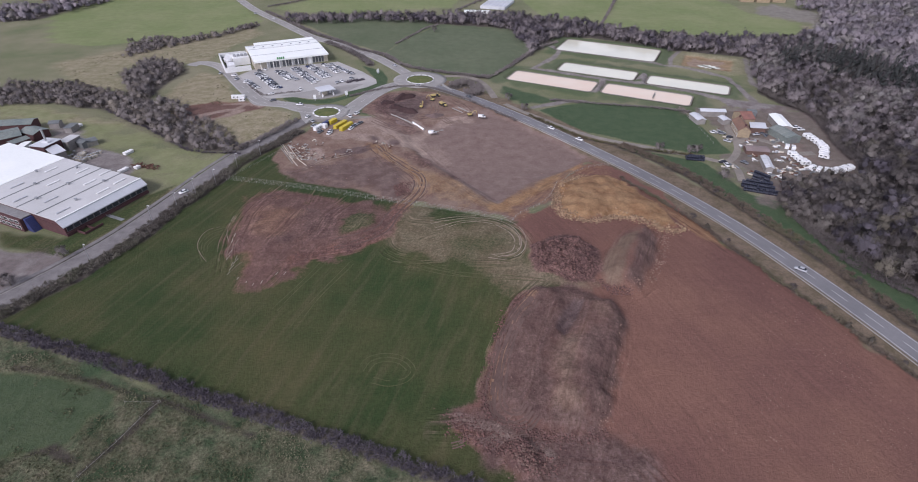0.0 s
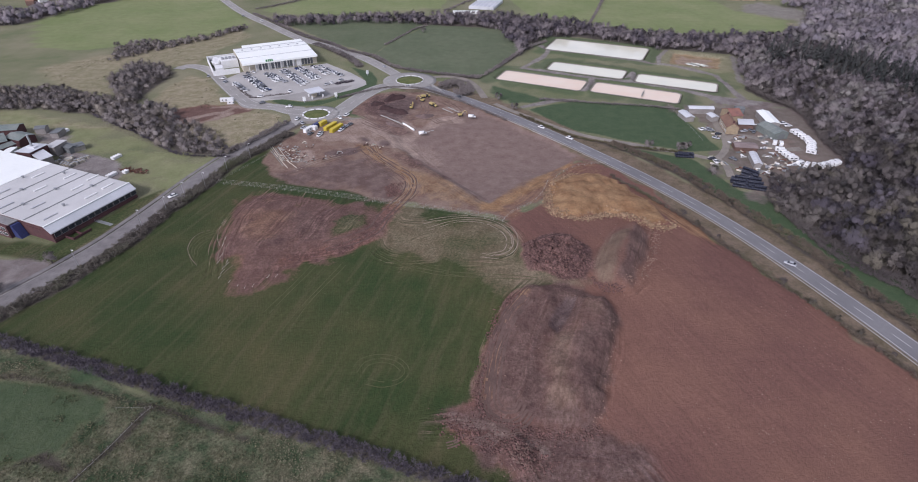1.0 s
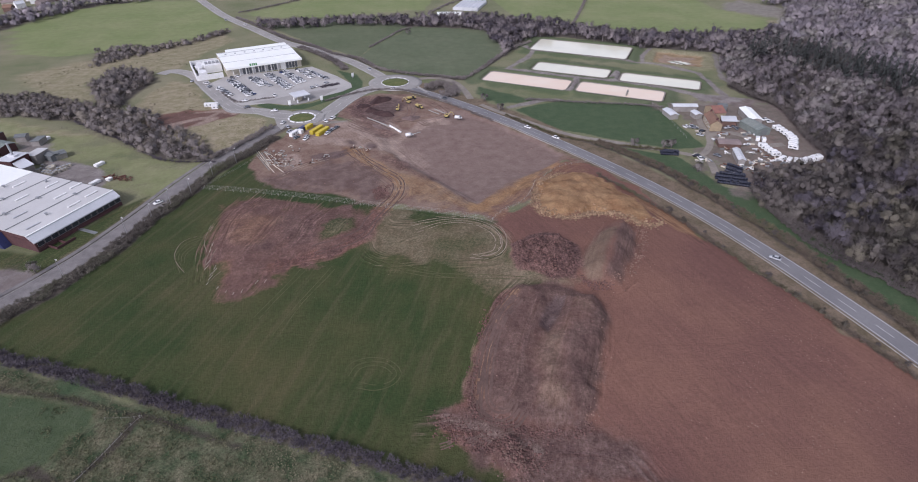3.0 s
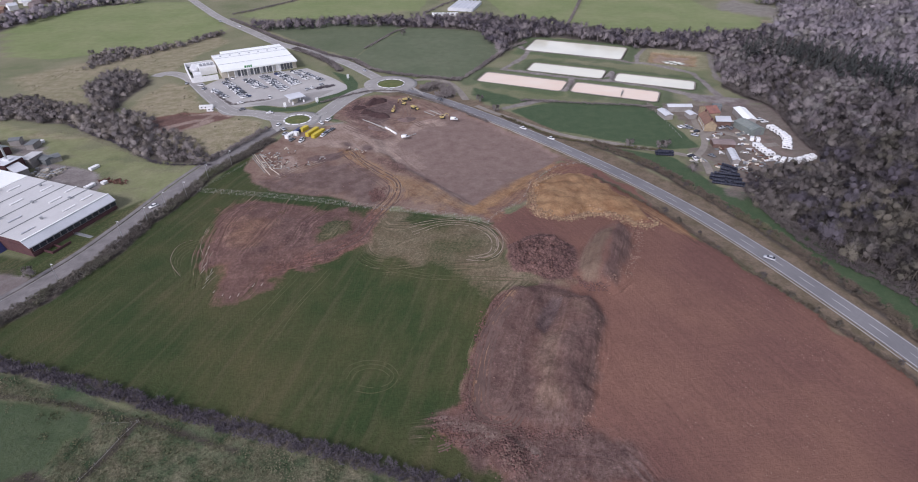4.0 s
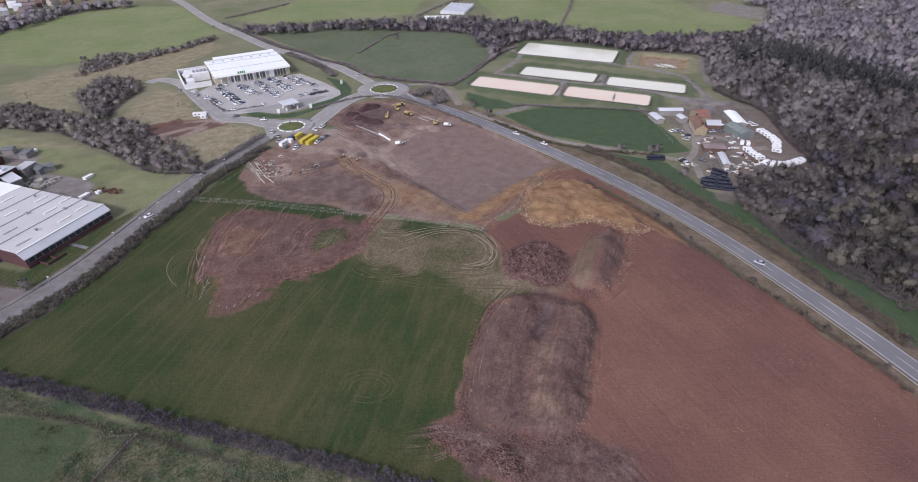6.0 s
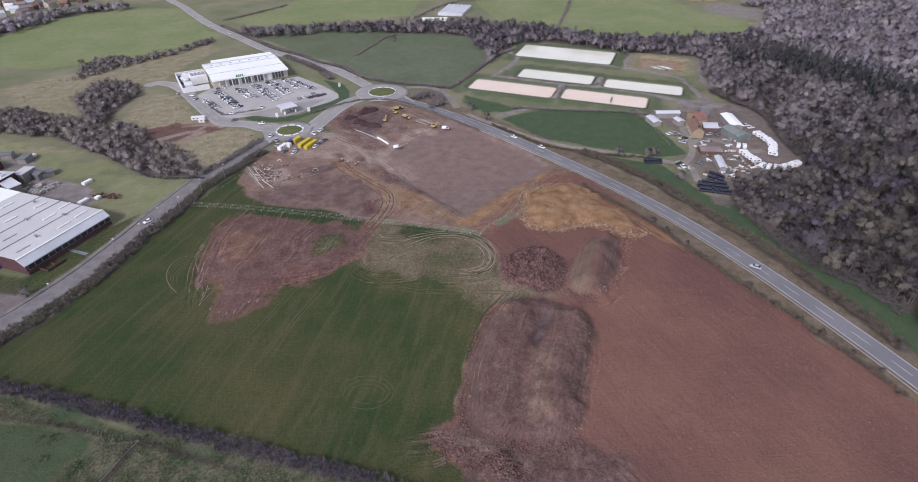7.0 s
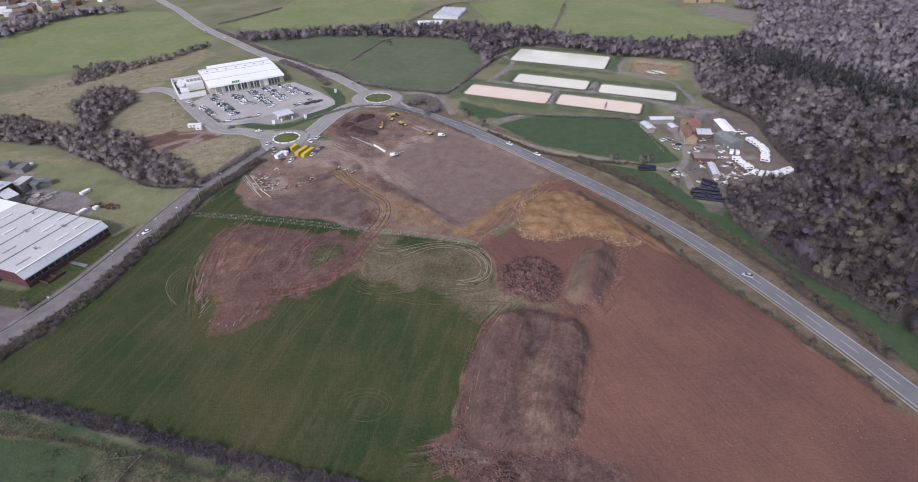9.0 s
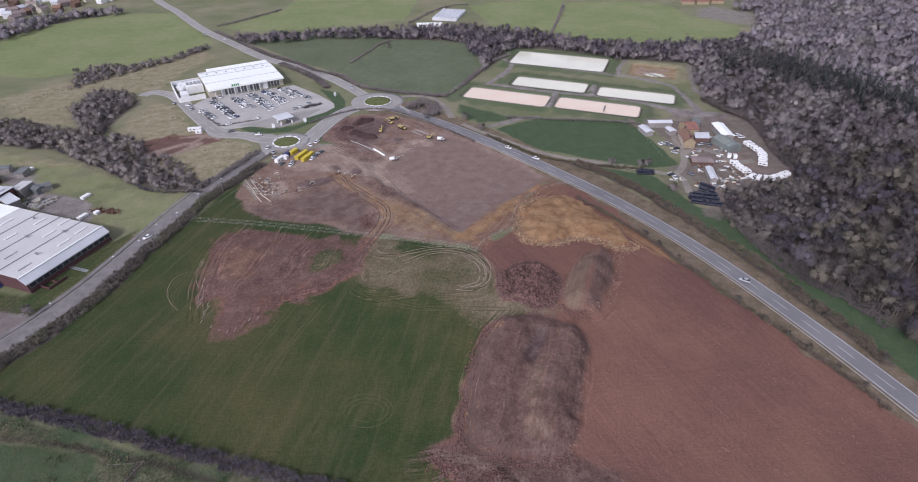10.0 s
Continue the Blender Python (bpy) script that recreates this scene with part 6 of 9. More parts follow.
def shed(name, corners, eave, ridge, wall, roof, label, category, along=True, over=0.3, ribs=0):
    """A walled building with a pitched roof of two slabs; along: the ridge runs along the near wall. ridge 0: one slope."""
    m, L, D = plot(corners)
    hub = thing(name, m, label, category)
    part("wall", boxes((0, L, 0, D, -0.6, eave)), M[wall], hub)
    t = 0.16
    if ridge <= 0:
        part("roof", prism([(-over, eave + 0.05), (D + over, eave + 0.05 - ridge), (D + over, eave + 0.05 - ridge + t), (-over, eave + 0.05 + t)], -over, L + over), M[roof], hub)
        roof_ob = hub.children[-1]
        roof_ob.matrix_local = Matrix(((0, 1, 0, 0), (1, 0, 0, 0), (0, 0, 1, 0), (0, 0, 0, 1)))
        roof_ob.data.flip_normals()
        return hub, L, D
    W, N = (D, L) if along else (L, D)
    swap = Matrix(((0, 1, 0, 0), (1, 0, 0, 0), (0, 0, 1, 0), (0, 0, 0, 1))) if along else Matrix.Identity(4)
    gable = part("gable", prism([(0, eave), (W, eave), (W / 2, eave + ridge)], 0.002, N - 0.002), M[wall], hub)
    gable.matrix_local = swap
    for s in (0, 1):
        x0, x1 = (-over, W / 2) if s == 0 else (W + over, W / 2)
        drop = ridge * over / (W / 2)
        bm = prism([(x0, eave - drop), (x1, eave + ridge), (x1, eave + ridge + t), (x0, eave - drop + t)], -over, N + over)
        ob = part("roof_slope", bm, M[roof], hub)
        ob.matrix_local = swap
        if along:
            ob.data.flip_normals()
        for k in range(ribs):
            y = -over + (N + 2 * over) * (k + 0.5) / ribs
            bm = prism([(x0, eave - drop + t), (x1, eave + ridge + t), (x1, eave + ridge + t + 0.06), (x0, eave - drop + t + 0.06)], y - 0.05, y + 0.05)
            part("sheet_joint", bm, M["kerb"], ob)
    if along:
        gable.data.flip_normals()
    cap = part("ridge_cap", boxes((W / 2 - 0.18, W / 2 + 0.18, -over, N + over, eave + ridge + t - 0.02, eave + ridge + t + 0.07)), M[roof], hub)
    cap.matrix_local = swap
    return hub, L, D


# The supermarket: a white sheet roof over a glazed front.
SHOP = [(-148.7, 392.4), (-100.0, 416.6), (-125.7, 457.2)]
m, L, D = plot(SHOP)
shop = thing("supermarket", m, "large white-roofed supermarket with a glazed entrance front", "supermarket")
FRONT = 2.6
part("wall", boxes((0.6, L - 0.6, FRONT, D, -0.5, 6.0)), M["cream"], shop)
part("back_block", boxes((7.5, L - 0.4, D - 6, D + 1.5, -0.5, 7.4)), M["roof_white"], shop, "white raised plant block behind the roof")
part("roof", prism([(-0.6, 6.3), (D * 0.62, 7.6), (D * 0.62, 7.95), (-0.6, 6.65)], 0.0, L), M["roof_white"], shop)
part("roof", prism([(D * 0.62, 7.6), (D - 6, 7.0), (D - 6, 7.35), (D * 0.62, 7.95)], 0.0, L), M["roof_white"], shop)
for ob in [o for o in shop.children if o.name.startswith("roof")]:
    ob.matrix_local = Matrix(((0, 1, 0, 0), (1, 0, 0, 0), (0, 0, 1, 0), (0, 0, 0, 1)))
    ob.data.flip_normals()
part("fascia", boxes((0.0, L, -0.72, -0.6, 5.55, 6.75)), M["roof_white"], shop)
for k in range(9):
    y = 3 + k * (D - 8) / 8
    if k in (2, 5, 7):
        part("roof_seam", boxes((0.1, L - 0.1, y - 0.14, y + 0.14, 6.6 + 1.3 * min(y, D * 0.62) / (D * 0.62), 7.0 + 1.3 * min(y, D * 0.62) / (D * 0.62))), M["pane_white"], shop)
for k in range(7):
    part("roof_vent", boxes((5 + 7 * k, 6.2 + 7 * k, D * 0.62 + 3, D * 0.62 + 4, 7.3, 8.3), bevel=0.08), M["metal"], shop)
# glazing bays between white columns
for k in range(13):
    x = 9.0 + 2.25 * k
    w = opening(shop, x, x + 2.1, 0.1, 4.9, FRONT, "shop_glass" if k % 4 else "pane_white", "white")
for k in range(4):
    opening(shop, 42.6 + 2.2 * k, 44.6 + 2.2 * k, 0.1, 5.0, FRONT, "shop_glass", "white")
for k in range(9):
    x = 4.5 + 4.5 * k
    part("column", tubes(((x, 0.2, -0.3), (x, 0.2, 6.2), 0.22)), M["white"], shop)
part("entrance_tower", boxes((38.6, 42.2, FRONT - 1.0, FRONT + 0.2, -0.3, 6.1), bevel=0.05), M["white"], shop, "plain white entrance panel")
part("end_panel", boxes((L - 3.2, L - 0.3, FRONT - 0.5, FRONT + 0.1, -0.3, 6.0)), M["cream"], shop)
for k, (a, b) in enumerate(((16.4, 17.6), (18.0, 18.9), (19.2, 20.2), (20.6, 21.6))):
    part("sign_letter", boxes((a, b, -0.85, -0.72, 6.55, 8.1), bevel=0.03), worn("sign_green", (0.05, 0.22, 0.06), (0.06, 0.26, 0.08), 0.5, 0.5), shop, "plain green sign shape")
# walled service yard at the side
for dims in ((-19.5, -0.2, 42.0, 42.5, -0.3, 4.2), (-20.0, -19.5, 4.0, 42.5, -0.3, 4.2), (-19.5, -2.0, 3.6, 4.1, -0.3, 3.6), (-12, -0.3, 20, 34, -0.3, 5.2), (-17.5, -12.2, 8, 16, -0.3, 4.0)):
    part("yard_wall", boxes(dims, bevel=0.06), M["white"], shop)
for k in range(4):
    part("plant_unit", boxes((-11 + 2.6 * k, -9.2 + 2.6 * k, 24, 26.5, 5.2, 6.6), bevel=0.1), M["metal"], shop)
for k in range(3):
    trailer = thing("trailer", m @ pose(-16 + 1.2 * k, 20 + 4.5 * k, 0.15, 0, 0, 12), "white box delivery trailer parked in the service yard", "trailer", "delivery trailers")
    part("box_body", boxes((0, 2.5, 0, 9.5, 1.1, 3.9), bevel=0.06), M["white"], trailer)
    part("chassis", boxes((0.5, 2.0, 0.2, 9.2, 0.8, 1.08)), M["rubber"], trailer)
    for y in (1.5, 7.2, 8.4):
        part("wheel", tubes(((0.1, y, 0.48), (2.4, y, 0.48), 0.48), sides=12), M["rubber"], trailer)

# ---- car park ----
LOT = [(-157.4, 381.8), (-152.2, 394.1), (-150.8, 396.3), (-100.2, 413.2), (-93.3, 416.4), (-71.0, 391.2), (-58.5, 372.5), (-56.8, 364.1), (-62.1, 355.7), (-71.2, 348.2), (-79.7, 342.1), (-92.0, 337.8), (-103.1, 337.5), (-117.2, 334.7), (-123.0, 334.6), (-132.1, 343.6), (-146.0, 363.9)]
bm = bmesh.new()
line = [Vector((*p, 0)) for p in LOT]
face = bm.faces.new([bm.verts.new((p.x, p.y, 0)) for p in line])
bmesh.ops.triangulate(bm, faces=[face])
bmesh.ops.subdivide_edges(bm, edges=bm.edges[:], cuts=7, use_grid_fill=True)
bmesh.ops.triangulate(bm, faces=bm.faces[:])
for v2 in bm.verts:
    v2.co.z = float(base(v2.co.x, v2.co.y)) + 0.16
edge_loop = [e2 for e2 in bm.edges if e2.is_boundary]
r2 = bmesh.ops.extrude_edge_only(bm, edges=edge_loop)
for g in r2["geom"]:
    if isinstance(g, bmesh.types.BMVert):
        g.co.z -= 0.5
bmesh.ops.recalc_face_normals(bm, faces=bm.faces)
car_park = tagged(mesh_object("car_park", bm, M["lot"]), "pale tarmac supermarket car park full of cars", "car park", kind="structure")


# ---- vehicles ----
def car_proto(paint, label, van=False, estate=False):
    hub = thing("car" if not van else "van", pose(0, 0, -300), label, "car" if not van else "van")
    w = 0.88
    if van:
        outline = [(-2.6, 0.3), (2.6, 0.3), (2.62, 0.95), (1.75, 1.2), (1.2, 2.0), (-2.5, 2.12), (-2.65, 1.0)]
        glass = [(1.78, 1.22), (1.72, 1.3), (1.22, 1.95), (0.5, 1.95), (0.5, 1.22)]
        wheels = (1.6, -1.6)
        w = 0.96
    else:
        tail = -1.95 if estate else -1.3
        outline = [(-2.15, 0.25), (2.1, 0.25), (2.18, 0.62), (1.95, 0.78), (1.0, 0.93), (-1.75 if not estate else -2.05, 0.98), (-2.15, 0.85), (-2.2, 0.5)]
        glass = [(1.05, 0.92), (0.35, 1.38), (tail + 0.25, 1.42), (-1.85 if not estate else -2.08, 0.97)]
        wheels = (1.32, -1.32)
    bm = prism(outline, -w, w)
    bmesh.ops.bevel(bm, geom=[e3 for e3 in bm.edges if abs((e3.verts[0].co - e3.verts[1].co).y) < 0.01], offset=0.09, segments=2, affect="EDGES")
    part("body", bm, paint, hub, "", True)
    if van:
        part("windscreen", prism(glass, -w - 0.012, w + 0.012), M["glass"], hub)
    else:
        bm = prism(glass, -w + 0.09, w - 0.09)
        for v3 in bm.verts:
            if v3.co.z > 1.1:
                v3.co.y *= 0.84
        part("glasshouse", bm, M["glass"], hub)
        part("roof_panel", boxes((tail + 0.2, 0.42, -w + 0.2, w - 0.2, 1.40, 1.47), bevel=0.03), paint, hub)
    for x in wheels:
        for y in (-w + 0.02, w - 0.24):
            part("wheel", tubes(((x, y, 0.32), (x, y + 0.22, 0.32), 0.32), sides=12), M["rubber"], hub)
    return hub


CARS = {key: car_proto(mat, lab + " car parked on tarmac") for key, mat, lab in
        ((k2, PAINTS[k2], {"white": "white saloon", "silver": "silver hatchback", "grey": "dark grey hatchback", "black": "black saloon", "red": "small red", "navy": "dark blue"}[k2]) for k2 in PAINTS)}
VAN = car_proto(PAINTS["white"], "plain white panel van", van=True)
PICK = ["white"] * 14 + ["silver"] * 10 + ["grey"] * 4 + ["black"] * 3 + ["navy"]
dice = random.Random(4)


def park(proto, x, y, turn, lift=0.17, group="", label=""):
    ob = copy_thing(proto, pose(x, y, float(base(x, y)) + lift, 0, 0, turn) @ Matrix.Scale(0.84 if proto is VAN else 0.95, 4))
    return tagged(ob, label, group=group)


ROWS_OF_CARS = [[(-147.3, 369.4), (-133.3, 351.8)], [(-145.0, 384.9), (-121.7, 351.2)], [(-143.6, 387.1), (-120.6, 354.1)], [(-132.2, 390.4), (-118.5, 371.2)], [(-130.3, 392.6), (-111.7, 369.1)], [(-122.4, 396.5), (-99.3, 362.9)],
                [(-120.4, 398.8), (-97.8, 367.2)], [(-112.4, 402.9), (-94.4, 374.8)], [(-110.3, 405.2), (-91.8, 377.9)], [(-102.3, 408.1), (-85.5, 384.3)], [(-96.1, 407.3), (-76.2, 383.1)]]
bm = bmesh.new()
for n_row, (a, b) in enumerate(ROWS_OF_CARS):
    a, b = Vector(a), Vector(b)
    way = (b - a).normalized()
    turn = math.degrees(math.atan2(way.y, way.x)) + 90
    k = 0.0
    while k < (b - a).length:
        q = a + way * k
        if dice.random() < 0.86:
            park(CARS[dice.choice(PICK)], q.x + dice.uniform(-0.3, 0.3), q.y + dice.uniform(-0.3, 0.3), turn + dice.choice((0, 180)) + dice.uniform(-2, 2), 0.17, "cars in the car park")
        s = Vector((-way.y, way.x))
        for sgn in (0,):
            e0, e1 = q - way * 1.25 - s * 2.5, q - way * 1.25 + s * 2.5
            d2 = way * 0.06
            z2 = float(base(q.x, q.y)) + 0.17
            bm.faces.new([bm.verts.new((p.x, p.y, z2)) for p in (e0 - d2, e1 - d2, e1 + d2, e0 + d2)])
        k += 2.5
part("bay_lines", bm, M["paint"], car_park)
for key, x, y, turn in [(dice.choice(PICK), *p, dice.uniform(0, 360)) for p in [(-145.9, 392.1), (-142.3, 394.1), (-105.5, 349.9), (-86.1, 352.4), (-83.4, 364.1), (-81.1, 367.2), (-75.6, 373.4), (-182.9, 421.6), (-171.6, 385.8), (-146.7, 366.1), (-160.0, 379.9), (-155.3, 372.6), (-122.2, 341.2), (-60.8, 305.0), (-64.3, 300.4), (-88.8, 300.5), (-98.7, 320.8), (-84.7, 293.6), (-117.5, 329.1)]]:
    park(CARS[key], x, y, turn, 0.3)
# filling station canopy
m, L, D = plot([(-88.2, 333.7), (-79.7, 339.5), (-82.5, 349.4)])
fuel = thing("fuel_canopy", m, "flat white filling station canopy on columns", "canopy")
part("canopy_roof", boxes((0, L, 0, D, 3.75, 4.3), bevel=0.08), M["roof_pale"], fuel)
for x in (1.5, L - 1.5):
    for y in (2.0, D - 2.0):
        part("column", boxes((x - 0.2, x + 0.2, y - 0.2, y + 0.2, -0.2, 3.75)), M["metal"], fuel)
        part("pump", boxes((x - 0.35, x + 0.35, y - 1.6, y - 0.7, 0.0, 1.9), bevel=0.05), M["white"], fuel)
part("kiosk", boxes((3.0, 6.0, D - 6, D - 3, -0.2, 2.6), bevel=0.05), M["cream"], fuel)
for k, p in enumerate([(-91.2, 329.9), (-72.6, 337.1), (-58.7, 385.9)]):
    sg = thing("sign", pose(*p, float(base(*p)), 0, 0, 10 + 15 * k), "tall plain white totem sign beside the road", "sign", "totem signs")
    part("panel", boxes((-0.9, 0.9, -0.2, 0.2, 1.0, 3.6), bevel=0.05), M["white"], sg)
    part("post", boxes((-0.3, 0.3, -0.12, 0.12, -0.3, 1.0)), M["metal"], sg)

# ---- factory beside the west road ----
WORKS = [(-158.0, 178.4), (-142.5, 214.1), (-227.0, 244.6)]
a, b = Vector(WORKS[0]), Vector(WORKS[1])
turn = math.degrees(math.atan2((b - a).y, (b - a).x))
m = pose(a.x, a.y, float(base(a.x, a.y)), 0, 0, turn)
works = thing("factory", m, "long low factory with grey sheet roof and red brick walls", "factory")
LW, DW = (b - a).length, 92.0
part("wall", boxes((0.2, LW - 0.2, -1.9, DW, -0.6, 4.5)), M["brick"], works)
part("roof", boxes((0, LW, 0.4, 50.0, 6.6, 7.0)), M["roof_grey"], works)
part("roof", boxes((0, LW, 50.02, DW, 6.7, 7.15)), M["roof_white"], works, "newer white sheet roof section")
part("gable_wall", boxes((0.3, 0.7, 1.2, DW, 4.6, 6.6), (LW - 0.7, LW - 0.3, 1.2, DW, 4.6, 6.6)), M["brick"], works)
sl = part("front_slope", prism([(-2.6, 4.3), (0.45, 6.75), (0.45, 7.03), (-2.6, 4.62)], -0.4, LW + 0.2), M["roof_pale"], works, "steep pale sheet eaves strip")
sl.matrix_local = Matrix(((0, 1, 0, 0), (1, 0, 0, 0), (0, 0, 1, 0), (0, 0, 0, 1)))
sl.data.flip_normals()
part("ridge_flashing", boxes((-0.4, LW + 0.2, 0.1, 0.75, 7.0, 7.16)), M["roof_white"], works)
for y in (12.5, 25.0, 37.5):
    part("roof_valley", boxes((0.1, LW - 0.1, y - 0.35, y + 0.35, 7.0, 7.06)), M["roof_dark"], works)
for k, (x, y) in enumerate(((6, 5), (24, 5), (33, 6), (10, 18), (27, 17), (36, 19), (5, 30), (20, 31), (33, 30), (12, 43), (28, 44))):
    ob = part("rooflight", boxes((x - 2.9, x + 2.9, y - 0.42, y + 0.42, 7.0, 7.45), bevel=0.08), M["white"] if k % 3 else M["pane_white"], works)
for x, y in ((14, 8), (30, 12), (8, 24), (22, 24), (34, 35), (16, 37), (24, 48)):
    part("roof_cowl", tubes(((x, y, 6.9), (x, y, 7.8), 0.45), ((x, y, 7.8), (x, y, 8.0), 0.7)), M["metal"], works)
for k in range(13):
    x = 1.0 + 2.95 * k
    opening(works, x, x + 2.7, 1.9, 3.9, -1.9, "glass", "metal")
part("plinth", boxes((0.1, LW - 0.1, -2.4, -1.88, -0.5, 1.5)), M["brick"], works)
for k in range(2):
    part("bund_wall", boxes((4 + 4 * k, 4.3 + 4 * k, -7, -2.45, -0.4, 1.1), (4 + 4 * k, 8 + 4 * k, -7.3, -7, -0.4, 1.1)), M["brick"], works)
part("walkway", boxes((17.0, 18.6, -11.5, -2.45, 0.1, 0.3)), M["metal"], works)
part("walkway_rail", boxes(*[(17.0, 17.06, -11.5 + 1.1 * k, -11.44 + 1.1 * k, 0.3, 1.3) for k in range(9)], (17.0, 17.06, -11.5, -2.5, 1.26, 1.32)), M["metal"], works)
# office wing with two window rows
ofm = m @ pose(-2.0, 17.0, 0, 0, 0, 90)
office = thing("office_block", ofm, "two-storey red brick office wing with ribbon windows", "office")
part("wall", boxes((0, 42, -8.0, 2.5, -0.5, 5.6)), M["brick"], office)
part("roof", boxes((-0.3, 42.3, -8.3, 1.6, 5.6, 5.95)), worn("felt_roof", (0.26, 0.25, 0.25), (0.20, 0.195, 0.19), 0.1), office)
OFFICE_FACE = 2.5
for row in (0.9, 3.4):
    for k in range(12):
        f = 0.08
        x = 1.2 + 3.3 * k
        ob = part("window", boxes((x, x + 2.6, OFFICE_FACE - 0.02, OFFICE_FACE + 0.07, row, row + 1.48)), M["white"], office)
        for j in range(4):
            part("pane", boxes((x + f + 0.62 * j, x + 0.62 + 0.62 * j, OFFICE_FACE, OFFICE_FACE + 0.08, row + f, row + 1.4)), M["glass"], ob)
stair = part("stair_tower", prism([(-4.2, -0.3), (-0.2, -0.3), (-0.2, 5.4), (-1.4, 5.4)], -2.0, 1.2), M["blue"], office, "dark blue sloping stair enclosure")
# boiler house and flue
boiler, L2, D2 = shed("boiler_house", [(-216.3, 249.6), (-206.4, 247.0), (-205.6, 256.1)], 6.0, -0.4, "brick", "roof_pale", "brick boiler house with a pale flat roof and slender flue", "boiler house")
part("flue", tubes(((L2 * 0.5, D2 * 0.6, 6.2), (L2 * 0.5, D2 * 0.6, 13.0), 0.5), ((L2 * 0.5, D2 * 0.6, 13.0), (L2 * 0.5, D2 * 0.6, 13.4), 0.65), sides=14), M["metal"], boiler)
part("flue_base", boxes((L2 * 0.5 - 2.2, L2 * 0.5 + 2.2, D2 * 0.6 - 1.2, D2 * 0.6 + 1.2, 6.3, 7.4), bevel=0.1), M["roof_pale"], boiler)
shed("works_shed", [(-199.5, 241.7), (-192.3, 250.6), (-196.4, 254.1)], 5.0, -0.3, "shed_wall", "roof_pale", "grey sheet-clad works shed with a pale flat roof", "shed")
shed("works_shed", [(-208.0, 258.0), (-199.3, 256.6), (-204.4, 263.2)], 4.5, -0.3, "shed_wall", "roof_grey", "low grey flat-roofed works shed", "shed")
shed("works_hall", [(-246.7, 254.9), (-232.8, 267.0), (-243.6, 276.4)], 4.2, 1.2, "brick", "roof_green", "old brick works hall with dark pitched roofs", "works", True)
shed("works_hall", [(-227.3, 267.8), (-224.0, 275.9), (-233.7, 281.5)], 4.0, 1.2, "brick", "roof_green", "brick gabled hall of the old works", "works", False)
shed("works_hall", [(-276.8, 274.2), (-237.3, 281.4), (-245.6, 289.0)], 4.5, 1.2, "brick", "roof_green", "long brick hall with dark sheet roof", "works", True)
shed("works_hall", [(-229.4, 255.6), (-225.8, 263.0), (-230.1, 266.7)], 4.3, 0.8, "brick", "roof_green", "low brick works building with purple-brown walls", "works", True)
shed("works_shed", [(-226.8, 252.8), (-219.5, 253.6), (-223.0, 257.1)], 3.4, -0.2, "pane_white", "roof_white", "small white flat-roofed store", "shed")
shed("works_shed", [(-230.9, 285.5), (-225.8, 286.4), (-229.5, 290.7)], 3.0, 0.7, "shed_wall", "roof_dark", "small grey sheet store", "shed", True)
shed("works_shed", [(-218.9, 279.8), (-211.8, 279.9), (-214.9, 284.0)], 2.8, -0.2, "shed_wall", "roof_dark", "low open-fronted store behind the works", "shed")
shed("works_shed", [(-203.6, 262.8), (-196.6, 259.2), (-199.8, 265.9)], 3.0, 0.6, "roof_dark", "roof_dark", "small dark store shed in the yard", "shed", True)
shed("works_shed", [(-196.5, 260.3), (-191.9, 264.8), (-195.7, 269.3)], 2.6, 0.3, "timber", "roof_dark", "low brown store shed in the yard", "shed", True)
for p, sx in zip([(-171.4, 251.6), (-163.6, 231.6), (-157.8, 235.8), (-218.5, 390.0), (-217.2, 287.0)], (6.0, 5.5, 2.5, 2, 4)):
    if p[1] > 320:
        continue
    tank = thing("bulk_bag_stack", pose(*p, float(base(*p)), 0, 0, turn), "stack of white bulk bags on yard concrete", "bags")
    for k in range(max(2, int(sx / 1.3))):
        part("bag", boxes((1.3 * k, 1.3 * k + 1.2, -1, 0.2, 0, 1.5), (1.3 * k + 0.1, 1.3 * k + 1.1, 0.25, 1.4, 0, 1.4), bevel=0.18), M["white"], tank)
for k, p in enumerate([(-193.7, 246.2), (-191.8, 245.5), (-190.0, 244.9), (-188.1, 244.2), (-194.0, 248.2), (-192.1, 247.5), (-190.3, 246.8), (-188.4, 246.2), (-188.0, 247.5), (-186.5, 247.5), (-185.8, 248.9), (-185.0, 250.2), (-188.9, 250.2), (-187.8, 250.9), (-187.1, 252.3), (-186.0, 253.6), (-193.1, 254.3), (-193.3, 251.6), (-197.0, 250.2), (-197.7, 248.8), (-185.2, 254.3), (-198.5, 254.3)]):
    drum = thing("drum", pose(*p, float(base(*p))), "round pale steel drum standing in the works yard", "drum", "yard drums")
    part("shell", tubes(((0, 0, 0), (0, 0, 1.3), 0.85 if k != 17 else 2.0), sides=14), M["cream"] if k % 3 else M["timber"], drum)
    part("lid", tubes(((0, 0, 1.3), (0, 0, 1.42), 0.6), sides=12), M["metal"], drum)
